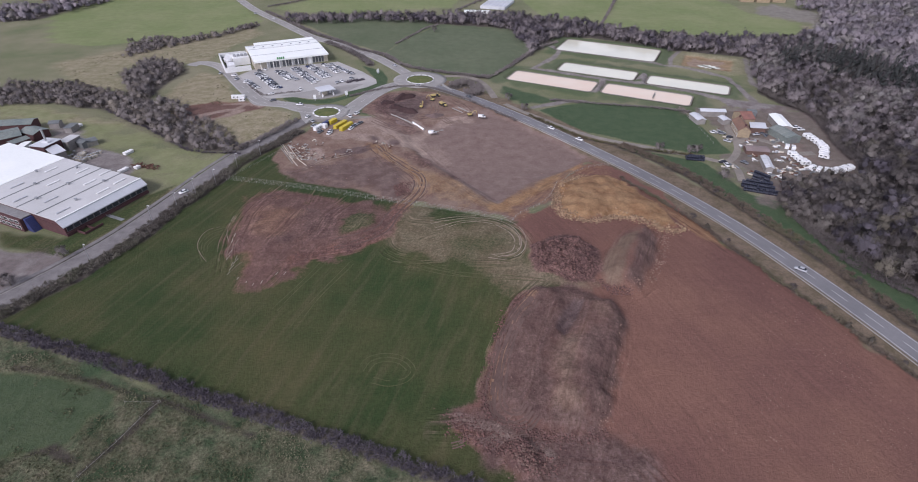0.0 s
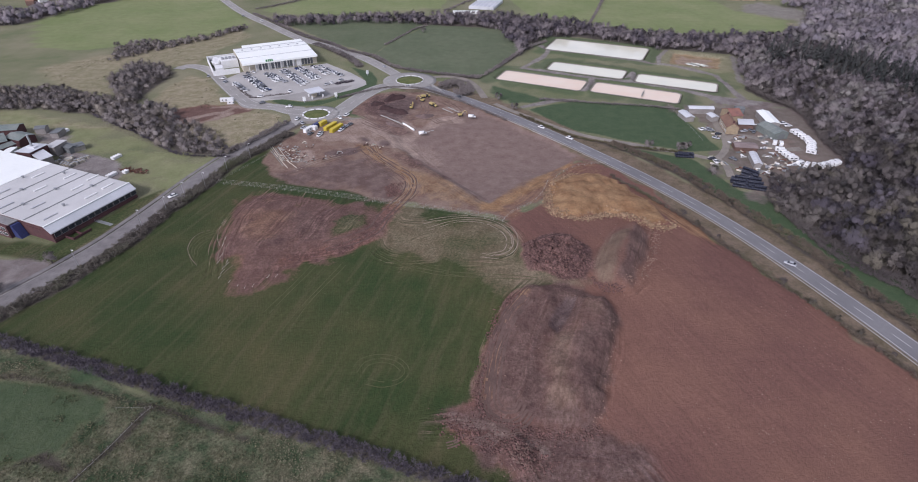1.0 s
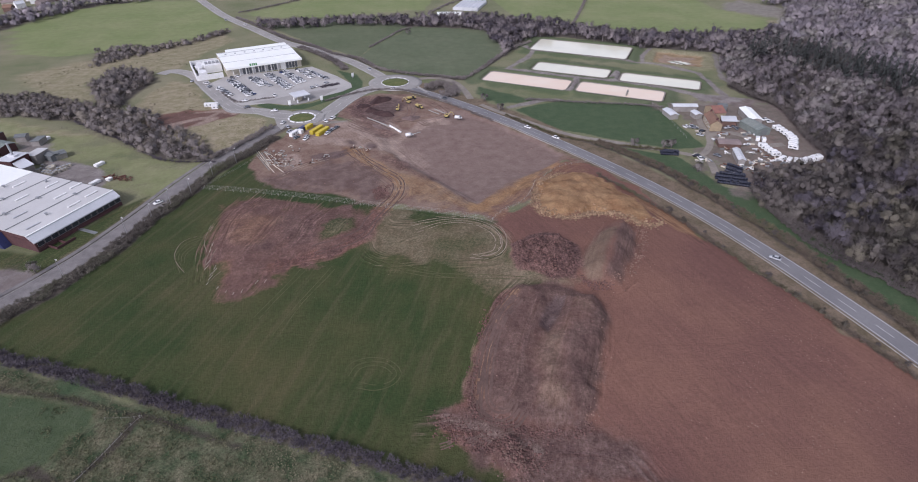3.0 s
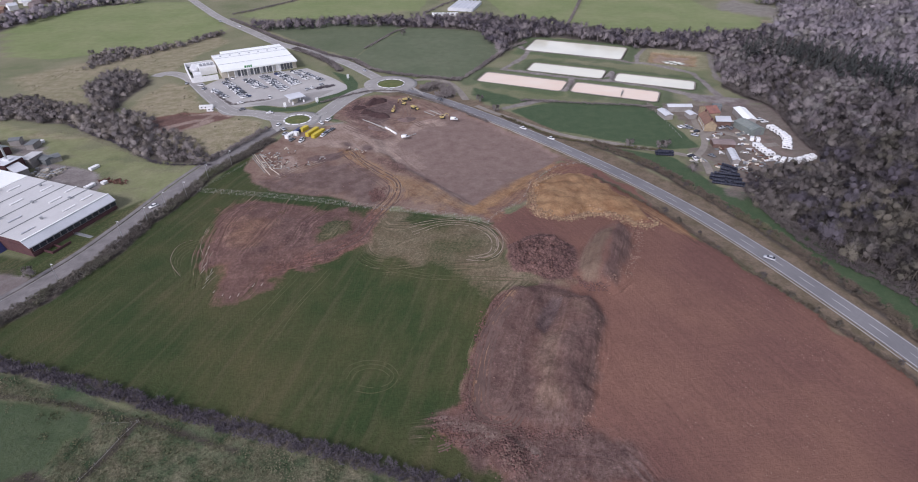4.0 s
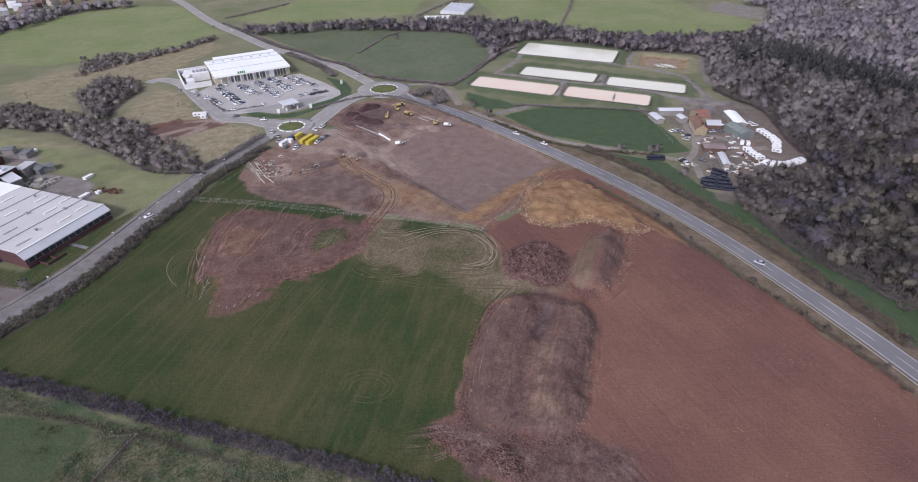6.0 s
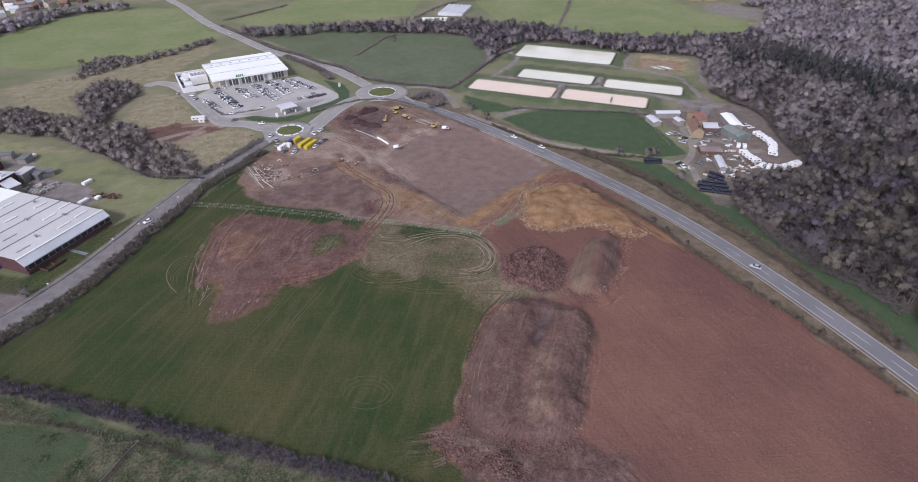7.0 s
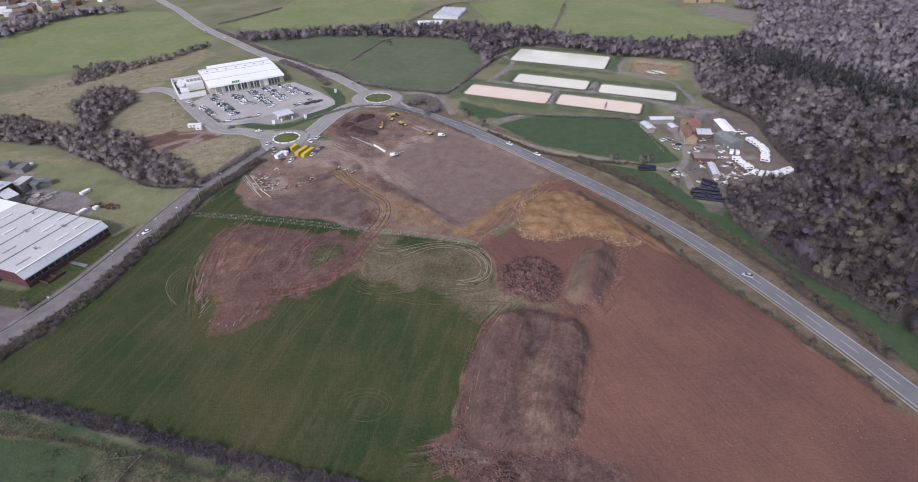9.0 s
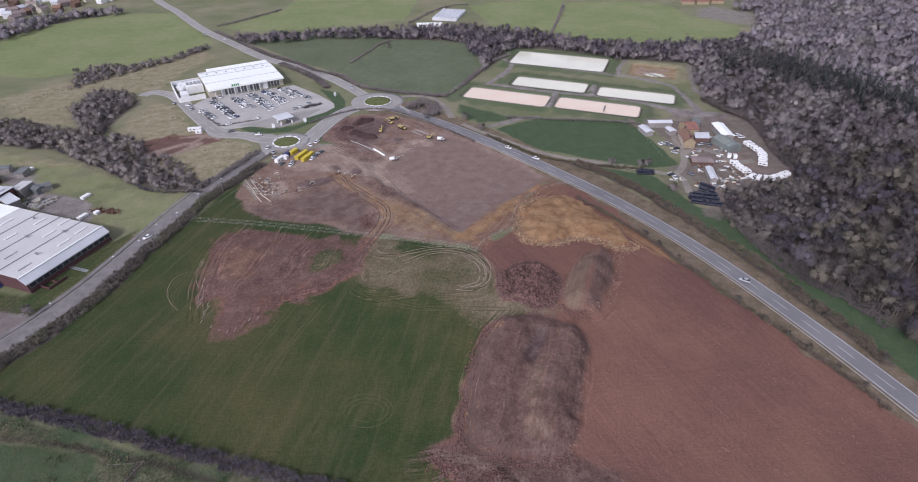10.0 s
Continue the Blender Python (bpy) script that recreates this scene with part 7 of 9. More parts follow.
for k, p in enumerate([(-158.5, 239.6), (-155.0, 238.3), (-152.4, 238.9), (-149.2, 237.0)]):
    sc = thing("scrap_heap", pose(*p, float(base(*p))), "tangled heap of rusty scrap on grass", "scrap", "scrap heaps")
    for j in range(14):
        aa = (dice.uniform(-2, 2), dice.uniform(-1.5, 1.5), dice.uniform(0.1, 0.9))
        part("scrap_bar", tubes((aa, (aa[0] + dice.uniform(-2, 2), aa[1] + dice.uniform(-2, 2), dice.uniform(0.1, 1.4)), 0.22), sides=5), M["rust"], sc)

# ---- farm ----
shed("farm_shed", [(144.6, 311.4), (159.2, 310.3), (161.0, 314.7)], 3.3, 0.8, "shed_wall", "roof_pale", "long low white-roofed farm shed", "shed", True)
shed("farm_shed", [(138.2, 298.5), (143.2, 299.1), (145.1, 309.6)], 2.8, 0.7, "shed_wall", "roof_pale", "small pale-roofed stock shed", "shed", False)
shed("farm_shed", [(153.2, 298.4), (157.5, 298.9), (159.4, 305.3)], 2.8, 0.6, "shed_wall", "roof_pale", "small white-roofed lean-to shed", "shed", False)
HOUSE = [*[(157.0, 296.3), (154.2, 281.0)], 6.4]
hub, L, D = shed("farmhouse", HOUSE, 4.0, 2.3, "stone", "tile_brown", "old stone farmhouse with a brown tiled roof", "house", True)
for k in range(5):
    x = 1.4 + k * (L - 2.6) / 5
    opening(hub, x, x + 1.0, 0.8, 1.9)
    opening(hub, x, x + 1.0, 2.7, 3.7)
opening(hub, L - 1.6, L - 0.6, 0.1, 2.2, 0, "roof_dark", "white", "door")
for x in (1.0, L - 1.0):
    part("chimney", boxes((x - 0.4, x + 0.4, D / 2 - 0.5, D / 2 + 0.5, 5.6, 7.4), bevel=0.04), M["brick"], hub)
shed("farmhouse_wing", [(164.2, 297.4), (170.9, 297.9), (174.4, 310.4)], 3.9, 2.2, "stone", "tile_roof", "farmhouse cross wing with a red clay tile roof", "house", True)
shed("farm_store", [(164.0, 287.3), (171.7, 284.5), (174.3, 291.7)], 3.0, -0.7, "dull_brick", "roof_pale", "brown store with a pale sheet roof", "store", True)
shed("farm_store", [(172.1, 310.1), (176.8, 308.7), (178.9, 313.2)], 3.6, 0.6, "roof_dark", "roof_dark", "dark low store behind the farmhouse", "store", True)
shed("barn", [(180.8, 287.8), (187.4, 287.0), (188.3, 306.0)], 3.6, 0.7, "shed_wall", "roof_white", "open-sided barn under a white sheet roof", "barn", False)
hub, L, D = shed("barn", [(176.8, 272.1), (185.3, 273.8), (188.3, 289.3)], 3.5, 1.3, "roof_green", "roof_green", "green-grey steel barn with a dark doorway", "barn", False, ribs=4)
# No real opening: a dark sheet on the wall paints the shade inside.
part("doorway", boxes((L * 0.3, L * 0.75, -0.06, 0.0, 0.0, 3.0)), M["roof_dark"], hub, "dark sheet standing for the shaded barn doorway")
shed("farm_shed", [(149.8, 259.1), (160.8, 257.2), (162.6, 263.7)], 2.1, 0.6, "dull_brick", "roof_rose", "long brown-roofed stable shed", "shed", True)
hub, L, D = shed("barn", [(153.3, 237.5), (156.5, 250.6), (153.6, 252.6)], 2.8, 0.6, "shed_wall", "roof_pale", "long grey-white sheet metal barn", "barn", True, ribs=5)

GLASSHOUSE = [(20.6, 614.3), (46.4, 605.9), (60.2, 646.6)]
m3, L3, D3 = plot(GLASSHOUSE)
gh = thing("glasshouse", m3, "block of pale glasshouses in far fields", "greenhouse")
for k in range(6):
    w = L3 / 6
    part("bay", prism([(k * w, 0), ((k + 1) * w, 0), ((k + 1) * w, 2.6), ((k + 0.5) * w, 3.8), (k * w, 2.6)], 0, D3), M["roof_pale"], gh)
shed("polytunnel", [(3.7, 587.1), (29.7, 586.5), (33.3, 596.2)], 1.8, 0.8, "roof_white", "roof_white", "long white polytunnel in far fields", "greenhouse", True)
for k, p in enumerate([(316.7, 657.8), (331.0, 669.2), (333.5, 655.7), (351.1, 673.5), (351.8, 656.7)]):
    aa = Vector(p)
    shed("farm_building", [aa, aa + Vector((14, -2)), aa + Vector((15, 9))], 3.5, 1.5, "pane_white" if k % 2 else "stone", "tile_roof" if k % 2 == 0 else "roof_white", "far farmstead building among trees" , "house", True)
TOWN = [(-459.4, 618.2), (-434.5, 655.2), (-413.5, 697.6), (-390.5, 732.3), (-358.4, 762.4), (-510.6, 843.0), (-647.0, 844.2)]
tp = scatter(TOWN, 19.0, np.random.default_rng(3))
for k, (x, y, z, s) in enumerate(tp):
    aa = Vector((x, y))
    d3 = Matrix.Rotation(radians(25 * (k % 5)), 2) @ Vector((9.0 + 3 * (k % 2), 0))
    e3 = Vector((-d3.y, d3.x)).normalized() * 7
    # pale roofs outnumber brown ones, painting haze over the town
    shed("house", [aa, aa + d3, aa + d3 + e3], 4.8, 2.4, ("dull_brick", "cream", "white", "roof_rose")[k % 4], ("tile_brown", "roof_rose", "roof_pale", "roof_rose")[(k * 7) % 4], "small pitched-roof house in the far town", "house", True)


# ---- caravans, bales and farm clutter ----
def caravan_proto(length, label):
    hub = thing("caravan", pose(0, 0, -300) @ Matrix.Scale(0.88, 4), label, "caravan", "stored caravans")
    h2 = length / 2
    bm = prism([(-h2, 0.5), (h2 - 0.1, 0.5), (h2 + 0.15, 1.2), (h2 - 0.45, 2.45), (h2 - 0.9, 2.58), (-h2 + 0.4, 2.58), (-h2 - 0.1, 2.2)], -1.1, 1.1)
    bmesh.ops.bevel(bm, geom=bm.edges[:], offset=0.08, segments=1, affect="EDGES")
    part("body", bm, M["white"], hub)
    for y in (-1.12, 1.1):
        for x in (-h2 * 0.55, h2 * 0.35):
            part("window", boxes((x - 0.6, x + 0.6, y, y + 0.02, 1.3, 2.0)), M["glass"], hub)
    part("front_window", boxes((h2 - 0.02, h2 + 0.1, -0.8, 0.8, 1.35, 1.95)), M["glass"], hub)
    part("door", boxes((-0.35, 0.3, -1.125, -1.1, 0.6, 2.25)), M["pane_white"], hub)
    part("roof_hatch", boxes((-0.4, 0.4, -0.35, 0.35, 2.58, 2.7), bevel=0.04), M["pane_white"], hub)
    part("drawbar", boxes((h2, h2 + 1.3, -0.12, 0.12, 0.42, 0.56)), M["metal"], hub)
    for y in (-1.05, 0.85):
        part("wheel", tubes(((0, y, 0.33), (0, y + 0.2, 0.33), 0.33), sides=12), M["rubber"], hub)
    return hub


VANS = [caravan_proto(4.6, "white touring caravan stored in a farmyard row"), caravan_proto(5.4, "long white caravan stored in a farmyard row")]


def row_of(points, gap, turn_add, protos, lift=0.1, jitter=4.0):
    line = smooth_line(points, 0.5)
    run, last = 0.0, None
    for a, b in zip(line, line[1:]):
        run += (b - a).length
        if last is None or run - last >= gap:
            last = run
            w = b - a
            turn = math.degrees(math.atan2(w.y, w.x)) + turn_add + dice.uniform(-jitter, jitter)
            copy_thing(dice.choice(protos), pose(a.x, a.y, ground_z(a.x, a.y) + lift, 0, 0, turn))


row_of([(193.5, 281.5), (193.9, 277.9), (194.3, 274.4), (194.6, 270.7), (193.9, 265.8), (191.6, 261.0), (188.9, 256.9), (186.7, 251.8)], 2.6, 75, VANS, jitter=14)
row_of([(173.2, 257.9), (173.2, 253.6), (174.0, 250.3), (174.5, 246.5)], 2.5, 72, VANS, jitter=10)
row_of([(175.1, 242.0), (176.8, 240.0), (179.8, 238.9), (183.8, 238.5), (188.8, 240.2), (195.3, 243.1)], 2.7, 80, VANS, jitter=16)
row_of([(174.5, 266.2), (177.2, 264.9), (180.1, 263.9)], 2.6, 85, VANS, jitter=8)
row_of([(193.9, 294.5), (195.0, 291.0), (196.1, 287.5)], 3.2, 80, [CARS["white"], CARS["silver"], VAN])


def bale_proto():
    bm = tubes(((-0.6, 0, 0.62), (0.6, 0, 0.62), 0.62), sides=14)
    bmesh.ops.bevel(bm, geom=[e4 for e4 in bm.edges if abs(e4.verts[0].co.x - e4.verts[1].co.x) < 0.01], offset=0.12, segments=2, affect="EDGES")
    me = bpy.data.meshes.new("silage_bale")
    bm.to_mesh(me)
    bm.free()
    me.materials.append(M["wrap"])
    return me


BALE = bale_proto()


def bale_rows(corner_a, corner_b, rows, gap, turn_extra=0.0, label="black plastic-wrapped round silage bale in a stacked row", high=1):
    a, b = Vector(corner_a), Vector(corner_b)
    w = (b - a).normalized()
    s = Vector((-w.y, w.x))
    turn = math.degrees(math.atan2(w.y, w.x)) + turn_extra
    k = 0
    while k * 1.3 < (b - a).length:
        for r3 in range(rows):
            for up in range(high):
                if up and (r3 == rows - 1 or dice.random() < 0.15):
                    continue
                q = a + w * (k * 1.3) + s * (r3 * gap + up * gap / 2)
                ob = new("silage_bale", BALE)
                ob.matrix_world = pose(q.x, q.y, ground_z(q.x, q.y) + up * 1.12, 0, 0, turn + dice.uniform(-6, 6))
                tagged(ob, label, "silage bale", "wrapped bales")
        k += 1


bale_rows(*[(116.4, 251.4), (125.3, 249.9)], 3, 1.5, high=2)
for ends in ([(132.1, 219.6), (144.6, 215.0)], [(132.7, 223.6), (145.9, 218.9)], [(134.8, 227.1), (146.1, 222.8)], [(141.2, 231.4), (146.9, 225.7)], [(143.7, 235.7), (148.0, 230.4)]):
    bale_rows(*ends, 2, 1.35, high=2)
for k, p in enumerate([(143.6, 286.8), (146.7, 287.4), (147.4, 284.8), (149.6, 279.8), (146.3, 274.6), (144.3, 248.2), (133.4, 248.5), (134.0, 245.2), (170.1, 285.1), (166.0, 283.8), (171.1, 282.5), (175.7, 286.1), (170.3, 290.0)]):
    park(dice.choice([CARS["grey"], CARS["white"], CARS["black"], CARS["silver"], CARS["grey"]]), *p, dice.uniform(0, 360), 0.1)
junk_rng = random.Random(11)
for k, p in enumerate([(144.1, 237.2), (145.9, 235.8), (149.5, 235.4), (150.5, 232.9), (142.0, 236.1), (162.7, 251.2), (167.2, 254.9), (164.1, 242.3), (155.3, 221.7), (155.3, 224.0), (154.7, 227.6), (165.5, 237.7), (170.3, 241.8), (169.5, 266.3), (172.5, 275.2), (175.3, 276.5), (177.2, 274.7), (132.5, 243.3), (136.4, 244.9), (132.7, 249.9), (137.5, 242.9), (157.7, 273.5), (160.1, 275.6), (161.4, 274.7), (158.3, 238.4), (163.1, 235.4), (172.0, 273.9), (170.6, 267.5), (169.8, 261.4), (167.9, 254.3), (167.7, 247.4), (169.5, 242.8), (162.3, 241.3), (163.6, 250.1), (172.1, 243.6), (174.1, 241.3), (174.3, 238.0), (157.3, 243.9), (157.2, 238.5), (165.3, 238.8), (155.6, 223.3), (155.6, 220.4), (154.2, 227.4), (154.2, 233.5), (151.1, 251.3), (152.1, 255.9), (156.4, 270.2), (151.0, 268.2), (166.0, 261.7), (151.2, 235.9), (152.2, 231.6), (146.8, 288.5), (147.4, 285.6), (143.4, 287.4), (148.6, 280.1), (148.1, 276.2), (177.6, 294.1), (176.1, 287.0), (177.5, 282.7)]):
    hub = thing("farm_clutter", pose(*p, ground_z(*p), 0, 0, junk_rng.uniform(0, 180)), "pile of boards and odd metal lying in the farmyard", "clutter", "yard clutter")
    for j in range(junk_rng.randint(3, 5)):
        x, y, z = junk_rng.uniform(-1.6, 1.6), junk_rng.uniform(-1.2, 1.2), junk_rng.uniform(0, 0.5)
        ob = part("board", boxes((-junk_rng.uniform(0.5, 1.8), junk_rng.uniform(0.5, 1.8), -0.4, 0.4, 0, junk_rng.uniform(0.15, 0.7)), bevel=0.03),
                  M[junk_rng.choice(["pale_timber", "timber", "white", "rust", "metal", "roof_dark"])], hub)
        ob.matrix_local = pose(x, y, z, junk_rng.uniform(-8, 8), junk_rng.uniform(-8, 8), junk_rng.uniform(0, 180))
# pond footbridge
p = [(126.3, 343.9)][0]
bridge = thing("jetty", pose(*p, 0, 0, 0, 65), "dark timber inspection jetty standing in the pond", "jetty")
part("deck", boxes((-4.5, 4.5, -0.35, 0.35, 1.1, 1.22)), M["timber"], bridge)
for y in (-0.35, 0.29):
    part("rail", boxes((-4.5, 4.5, y, y + 0.08, 2.1, 2.2), *[(x, x + 0.1, y, y + 0.08, 1.25, 2.1) for x in (-4.4, -2.2, 0, 2.2, 4.3)]), M["roof_dark"], bridge)
for x in (-4, 0, 4):
    part("pile", boxes((x - 0.1, x + 0.1, -0.35, -0.2, -1, 1.1), (x - 0.1, x + 0.1, 0.2, 0.35, -1, 1.1)), M["roof_dark"], bridge)

# ---- the building site ----
BOX_TURN = 64.0


def container(p, turn, mat, label, length=6.1, cabin=False):
    hub = thing("site_cabin" if cabin else "shipping_container", pose(*p, ground_z(*p), 0, 0, turn) @ Matrix.Diagonal((0.92, 0.88, 0.80, 1)), label, "cabin" if cabin else "container")
    part("body", boxes((0.06, length - 0.06, -1.16, 1.16, 0.12, 2.55)), mat, hub)
    for k in range(int(length / 0.42)):
        for y in (-1.21, 1.16):
            part("rib", boxes((0.2 + 0.42 * k, 0.38 + 0.42 * k, y, y + 0.05, 0.25, 2.45)), mat, hub)
    part("frame", boxes((0, length, -1.24, -1.1, 0, 0.2), (0, length, 1.1, 1.24, 0, 0.2), (0, length, -1.24, -1.1, 2.48, 2.6), (0, length, 1.1, 1.24, 2.48, 2.6),
                        (0, 0.14, -1.24, -1.1, 0.2, 2.48), (0, 0.14, 1.1, 1.24, 0.2, 2.48), (length - 0.14, length, -1.24, -1.1, 0.2, 2.48), (length - 0.14, length, 1.1, 1.24, 0.2, 2.48)), mat, hub)
    part("roof", boxes((0.0, length, -1.2, 1.2, 2.56, 2.64), bevel=0.02), mat, hub)
    if cabin:
        for x in (1.2, 3.6):
            opening(hub, x, x + 1.2, 1.0, 2.0, -1.22)
    else:
        for y in (-0.9, -0.3, 0.3, 0.9):
            part("door_bar", tubes(((-0.03, y, 0.2), (-0.03, y, 2.4), 0.03), sides=6), M["metal"], hub)
    return hub


for p, lab in zip([(-65.6, 279.7), (-69.4, 282.4), (-73.7, 289.3)], ("yellow steel container, the end one of a row", "yellow steel container in a row", "yellow steel container behind the others")):
    container(p, BOX_TURN, M["yellow"], lab, 6.1 if "behind" in lab else 11.0)
container([(-80.1, 280.1)][0], BOX_TURN, M["white"], "white site office cabin beside containers", 7.0, True)
container([(-76.7, 286.3)][0], BOX_TURN, M["blue"], "dark blue steel container on site", 6.1)
container([(-74.5, 284.5)][0], BOX_TURN + 90, M["white"], "short white store unit", 3.0, True)
container([(-145.6, 335.0)][0], BOX_TURN - 60, M["white"], "white site cabin beside the service road", 9.0, True)
container([(-139.5, 330.4)][0], BOX_TURN - 60, M["white"], "second white cabin beside the service road", 4.0, True)
for p in [(-60.5, 282.7), (-59.6, 285.6), (-58.6, 287.8), (-56.6, 290.7), (-76.6, 278.2), (-71.2, 278.9), (-71.1, 276.1), (-82.1, 287.1)]:
    park(CARS[dice.choice(["white", "silver", "grey", "silver"])], *p, BOX_TURN + dice.uniform(-8, 8), 0.05)
park(VAN, *[(-15.1, 277.8)][0], 20, 0.0, label="white pickup van standing on the levelled site")
VANS_END = [(12.9, 303.4)][0]
park(VAN, *VANS_END, -10, 0.0, label="white van standing beside plant")


def digger(p, turn, swing, label):
    hub = thing("excavator", pose(*p, ground_z(*p), 0, 0, turn) @ Matrix.Scale(0.68, 4), label, "excavator")
    for y in (-1.25, 0.75):
        bm = prism([(-1.9, 0.0), (1.9, 0.0), (2.2, 0.4), (1.9, 0.85), (-1.9, 0.85), (-2.2, 0.4)], y, y + 0.55)
        part("track", bm, M["rubber"], hub)
    up = part("house", boxes((-2.1, 1.0, -1.3, 1.3, 0.95, 2.1), (-2.3, -0.9, -1.2, 1.2, 2.1, 2.4), bevel=0.08), M["yellow_plant"], hub)
    cab = part("cab", boxes((-0.2, 1.3, 0.25, 1.25, 2.1, 3.1), bevel=0.1), M["glass"], hub)
    part("cab_roof", boxes((-0.25, 1.35, 0.2, 1.3, 3.1, 3.2), bevel=0.03), M["yellow_plant"], hub)
    arm = bmesh.new()
    tube(arm, (0.9, -0.3, 1.7), (3.4, -0.3, 4.6), 0.32, 0.28, 6)
    tube(arm, (3.3, -0.3, 4.7), (5.4, -0.3, 3.9), 0.28, 0.22, 6)
    part("boom", arm, M["yellow_plant"], hub)
    part("stick", tubes(((5.3, -0.3, 4.1), (6.2, -0.3, 1.6), 0.2), sides=6), M["yellow_plant"], hub)
    part("ram", tubes(((1.4, -0.3, 1.5), (3.0, -0.3, 3.7), 0.1), ((4.0, -0.3, 4.9), (5.5, -0.3, 4.3), 0.09), sides=6), M["metal"], hub)
    part("bucket", prism([(5.6, 0.6), (6.4, 0.3), (6.7, 1.1), (6.3, 1.7), (5.9, 1.6)], -0.95, 0.35), M["rust"], hub)
    return hub


def dumper(p, turn):
    hub = thing("dump_truck", pose(*p, ground_z(*p), 0, 0, turn) @ Matrix.Scale(0.74, 4), "yellow articulated dump truck on bare soil", "dump truck")
    part("skip", prism([(-3.8, 1.6), (-0.2, 1.3), (0.1, 2.7), (-4.4, 2.6)], -1.3, 1.3), M["yellow_plant"], hub)
    part("cab", boxes((1.0, 2.4, -0.9, 0.9, 1.5, 3.1), bevel=0.1), M["glass"], hub)
    part("cab_roof", boxes((0.95, 2.45, -0.95, 0.95, 3.1, 3.22), bevel=0.03), M["yellow_plant"], hub)
    part("bonnet", boxes((2.3, 4.1, -1.0, 1.0, 1.0, 2.1), bevel=0.12), M["yellow_plant"], hub)
    part("chassis", boxes((-3.6, 3.4, -0.5, 0.5, 0.8, 1.3)), M["rubber"], hub)
    for x in (-2.9, -1.3, 2.6):
        for y in (-1.45, 0.85):
            part("wheel", tubes(((x, y, 0.85), (x, y + 0.6, 0.85), 0.85), sides=14), M["rubber"], hub)
    return hub


digger([(-17.6, 330.5)][0], 150, 0, "yellow tracked excavator with a bent boom")
digger([(6.1, 307.6)][0], 15, 0, "yellow tracked excavator beside a white van")
digger([(-23.5, 317.5)][0], 80, 0, "muddy tracked excavator near soil heaps")
dumper([(-10.3, 321.4)][0], -50)
dumper([(-15.7, 337.3)][0], 20)


def heap(p, rx, ry, high, turn, mat, label, seed):
    bm = bmesh.new()
    n_r, n_a = 9, 28
    rows = []
    for i in range(n_r + 1):
        rr = i / n_r
        row = []
        for j in range(n_a):
            a = j * math.tau / n_a
            wob = 1 + 0.16 * float(lattice(rr * 3 + seed, a * 1.5, 1.0, seed)) + 0.1 * math.sin(3 * a + seed)
            x, y = rx * rr * wob * math.cos(a), ry * rr * wob * math.sin(a)
            z = 1.25 * high * (1 - rr ** 1.4) * (1 + 0.4 * float(lattice(x, y, 2.0, seed + 1))) + 0.4 * float(lattice(x, y, 0.9, seed + 2)) * (1 - rr) - 0.4 * (rr == 1)
            row.append(bm.verts.new((x, y, z)))
        rows.append(row)
    for a, b in zip(rows, rows[1:]):
        for j in range(n_a):
            bm.faces.new((a[j], b[j], b[(j + 1) % n_a], a[(j + 1) % n_a]))
    bmesh.ops.remove_doubles(bm, verts=rows[0], dist=0.05)
    bmesh.ops.recalc_face_normals(bm, faces=bm.faces)
    ob = mesh_object("soil_mound", bm, mat, True)
    ob.matrix_world = pose(*p, ground_z(*p) - 0.05, 0, 0, turn)
    return tagged(ob, label, "soil mound", "site soil mounds")


M["topsoil"] = worn("dark_topsoil", (0.042, 0.024, 0.024), (0.066, 0.040, 0.038), 0.3, 0.95, fine=6, depth=0.15)
M["clay"] = worn("grey_clay", (0.17, 0.12, 0.11), (0.12, 0.085, 0.075), 0.3, 0.95, fine=6, depth=0.15)
for k, ((x, y), rx, ry, high, tn) in enumerate(zip([(-45.4, 325.1), (-35.7, 334.1), (-38.8, 316.9), (-31.1, 310.2), (-15.0, 304.2), (-31.8, 290.7)], (5, 9, 4.5, 7, 6, 7), (3, 3, 3, 3.2, 4, 2.5), (2.0, 2.4, 2.2, 2.6, 0.9, 0.8), (20, 35, 10, -20, 10, -35))):
    heap((x, y), rx, ry, high, tn, M["topsoil"] if k < 4 else M["clay"], "dark heap of topsoil on the site" if k < 4 else "low bank of grey clay on the site", k + 2)
# white drainage pipes and timber lying about
for k, (a, b) in enumerate(zip([(-26.9, 291.8), (-40.7, 305.0), (-37.6, 302.3), (-13.2, 283.1), (-11.0, 284.9), (-4.5, 316.6), (-0.9, 318.9)], [(-20.2, 285.2), (-28.7, 293.5), (-27.2, 290.9), (-11.6, 284.0), (-9.3, 285.8), (1.6, 310.1), (5.1, 311.4)])):
    a, b = Vector(a), Vector(b)
    za, zb = ground_z(*a), ground_z(*b)
    rr = 0.55 if k == 0 else 0.25
    pipe = thing("drain_pipe", pose(a.x, a.y, za), "pale concrete drainage pipe laid on bare soil", "pipe", "drain pipes")
    part("barrel", tubes(((0, 0, rr), (b.x - a.x, b.y - a.y, rr + zb - za), rr), sides=12), M["white"] if k == 0 else M["kerb"], pipe)
    part("collar", tubes(((0, 0, rr), ((b.x - a.x) * 0.05, (b.y - a.y) * 0.05, rr), rr * 1.25), sides=12), M["kerb"], pipe)
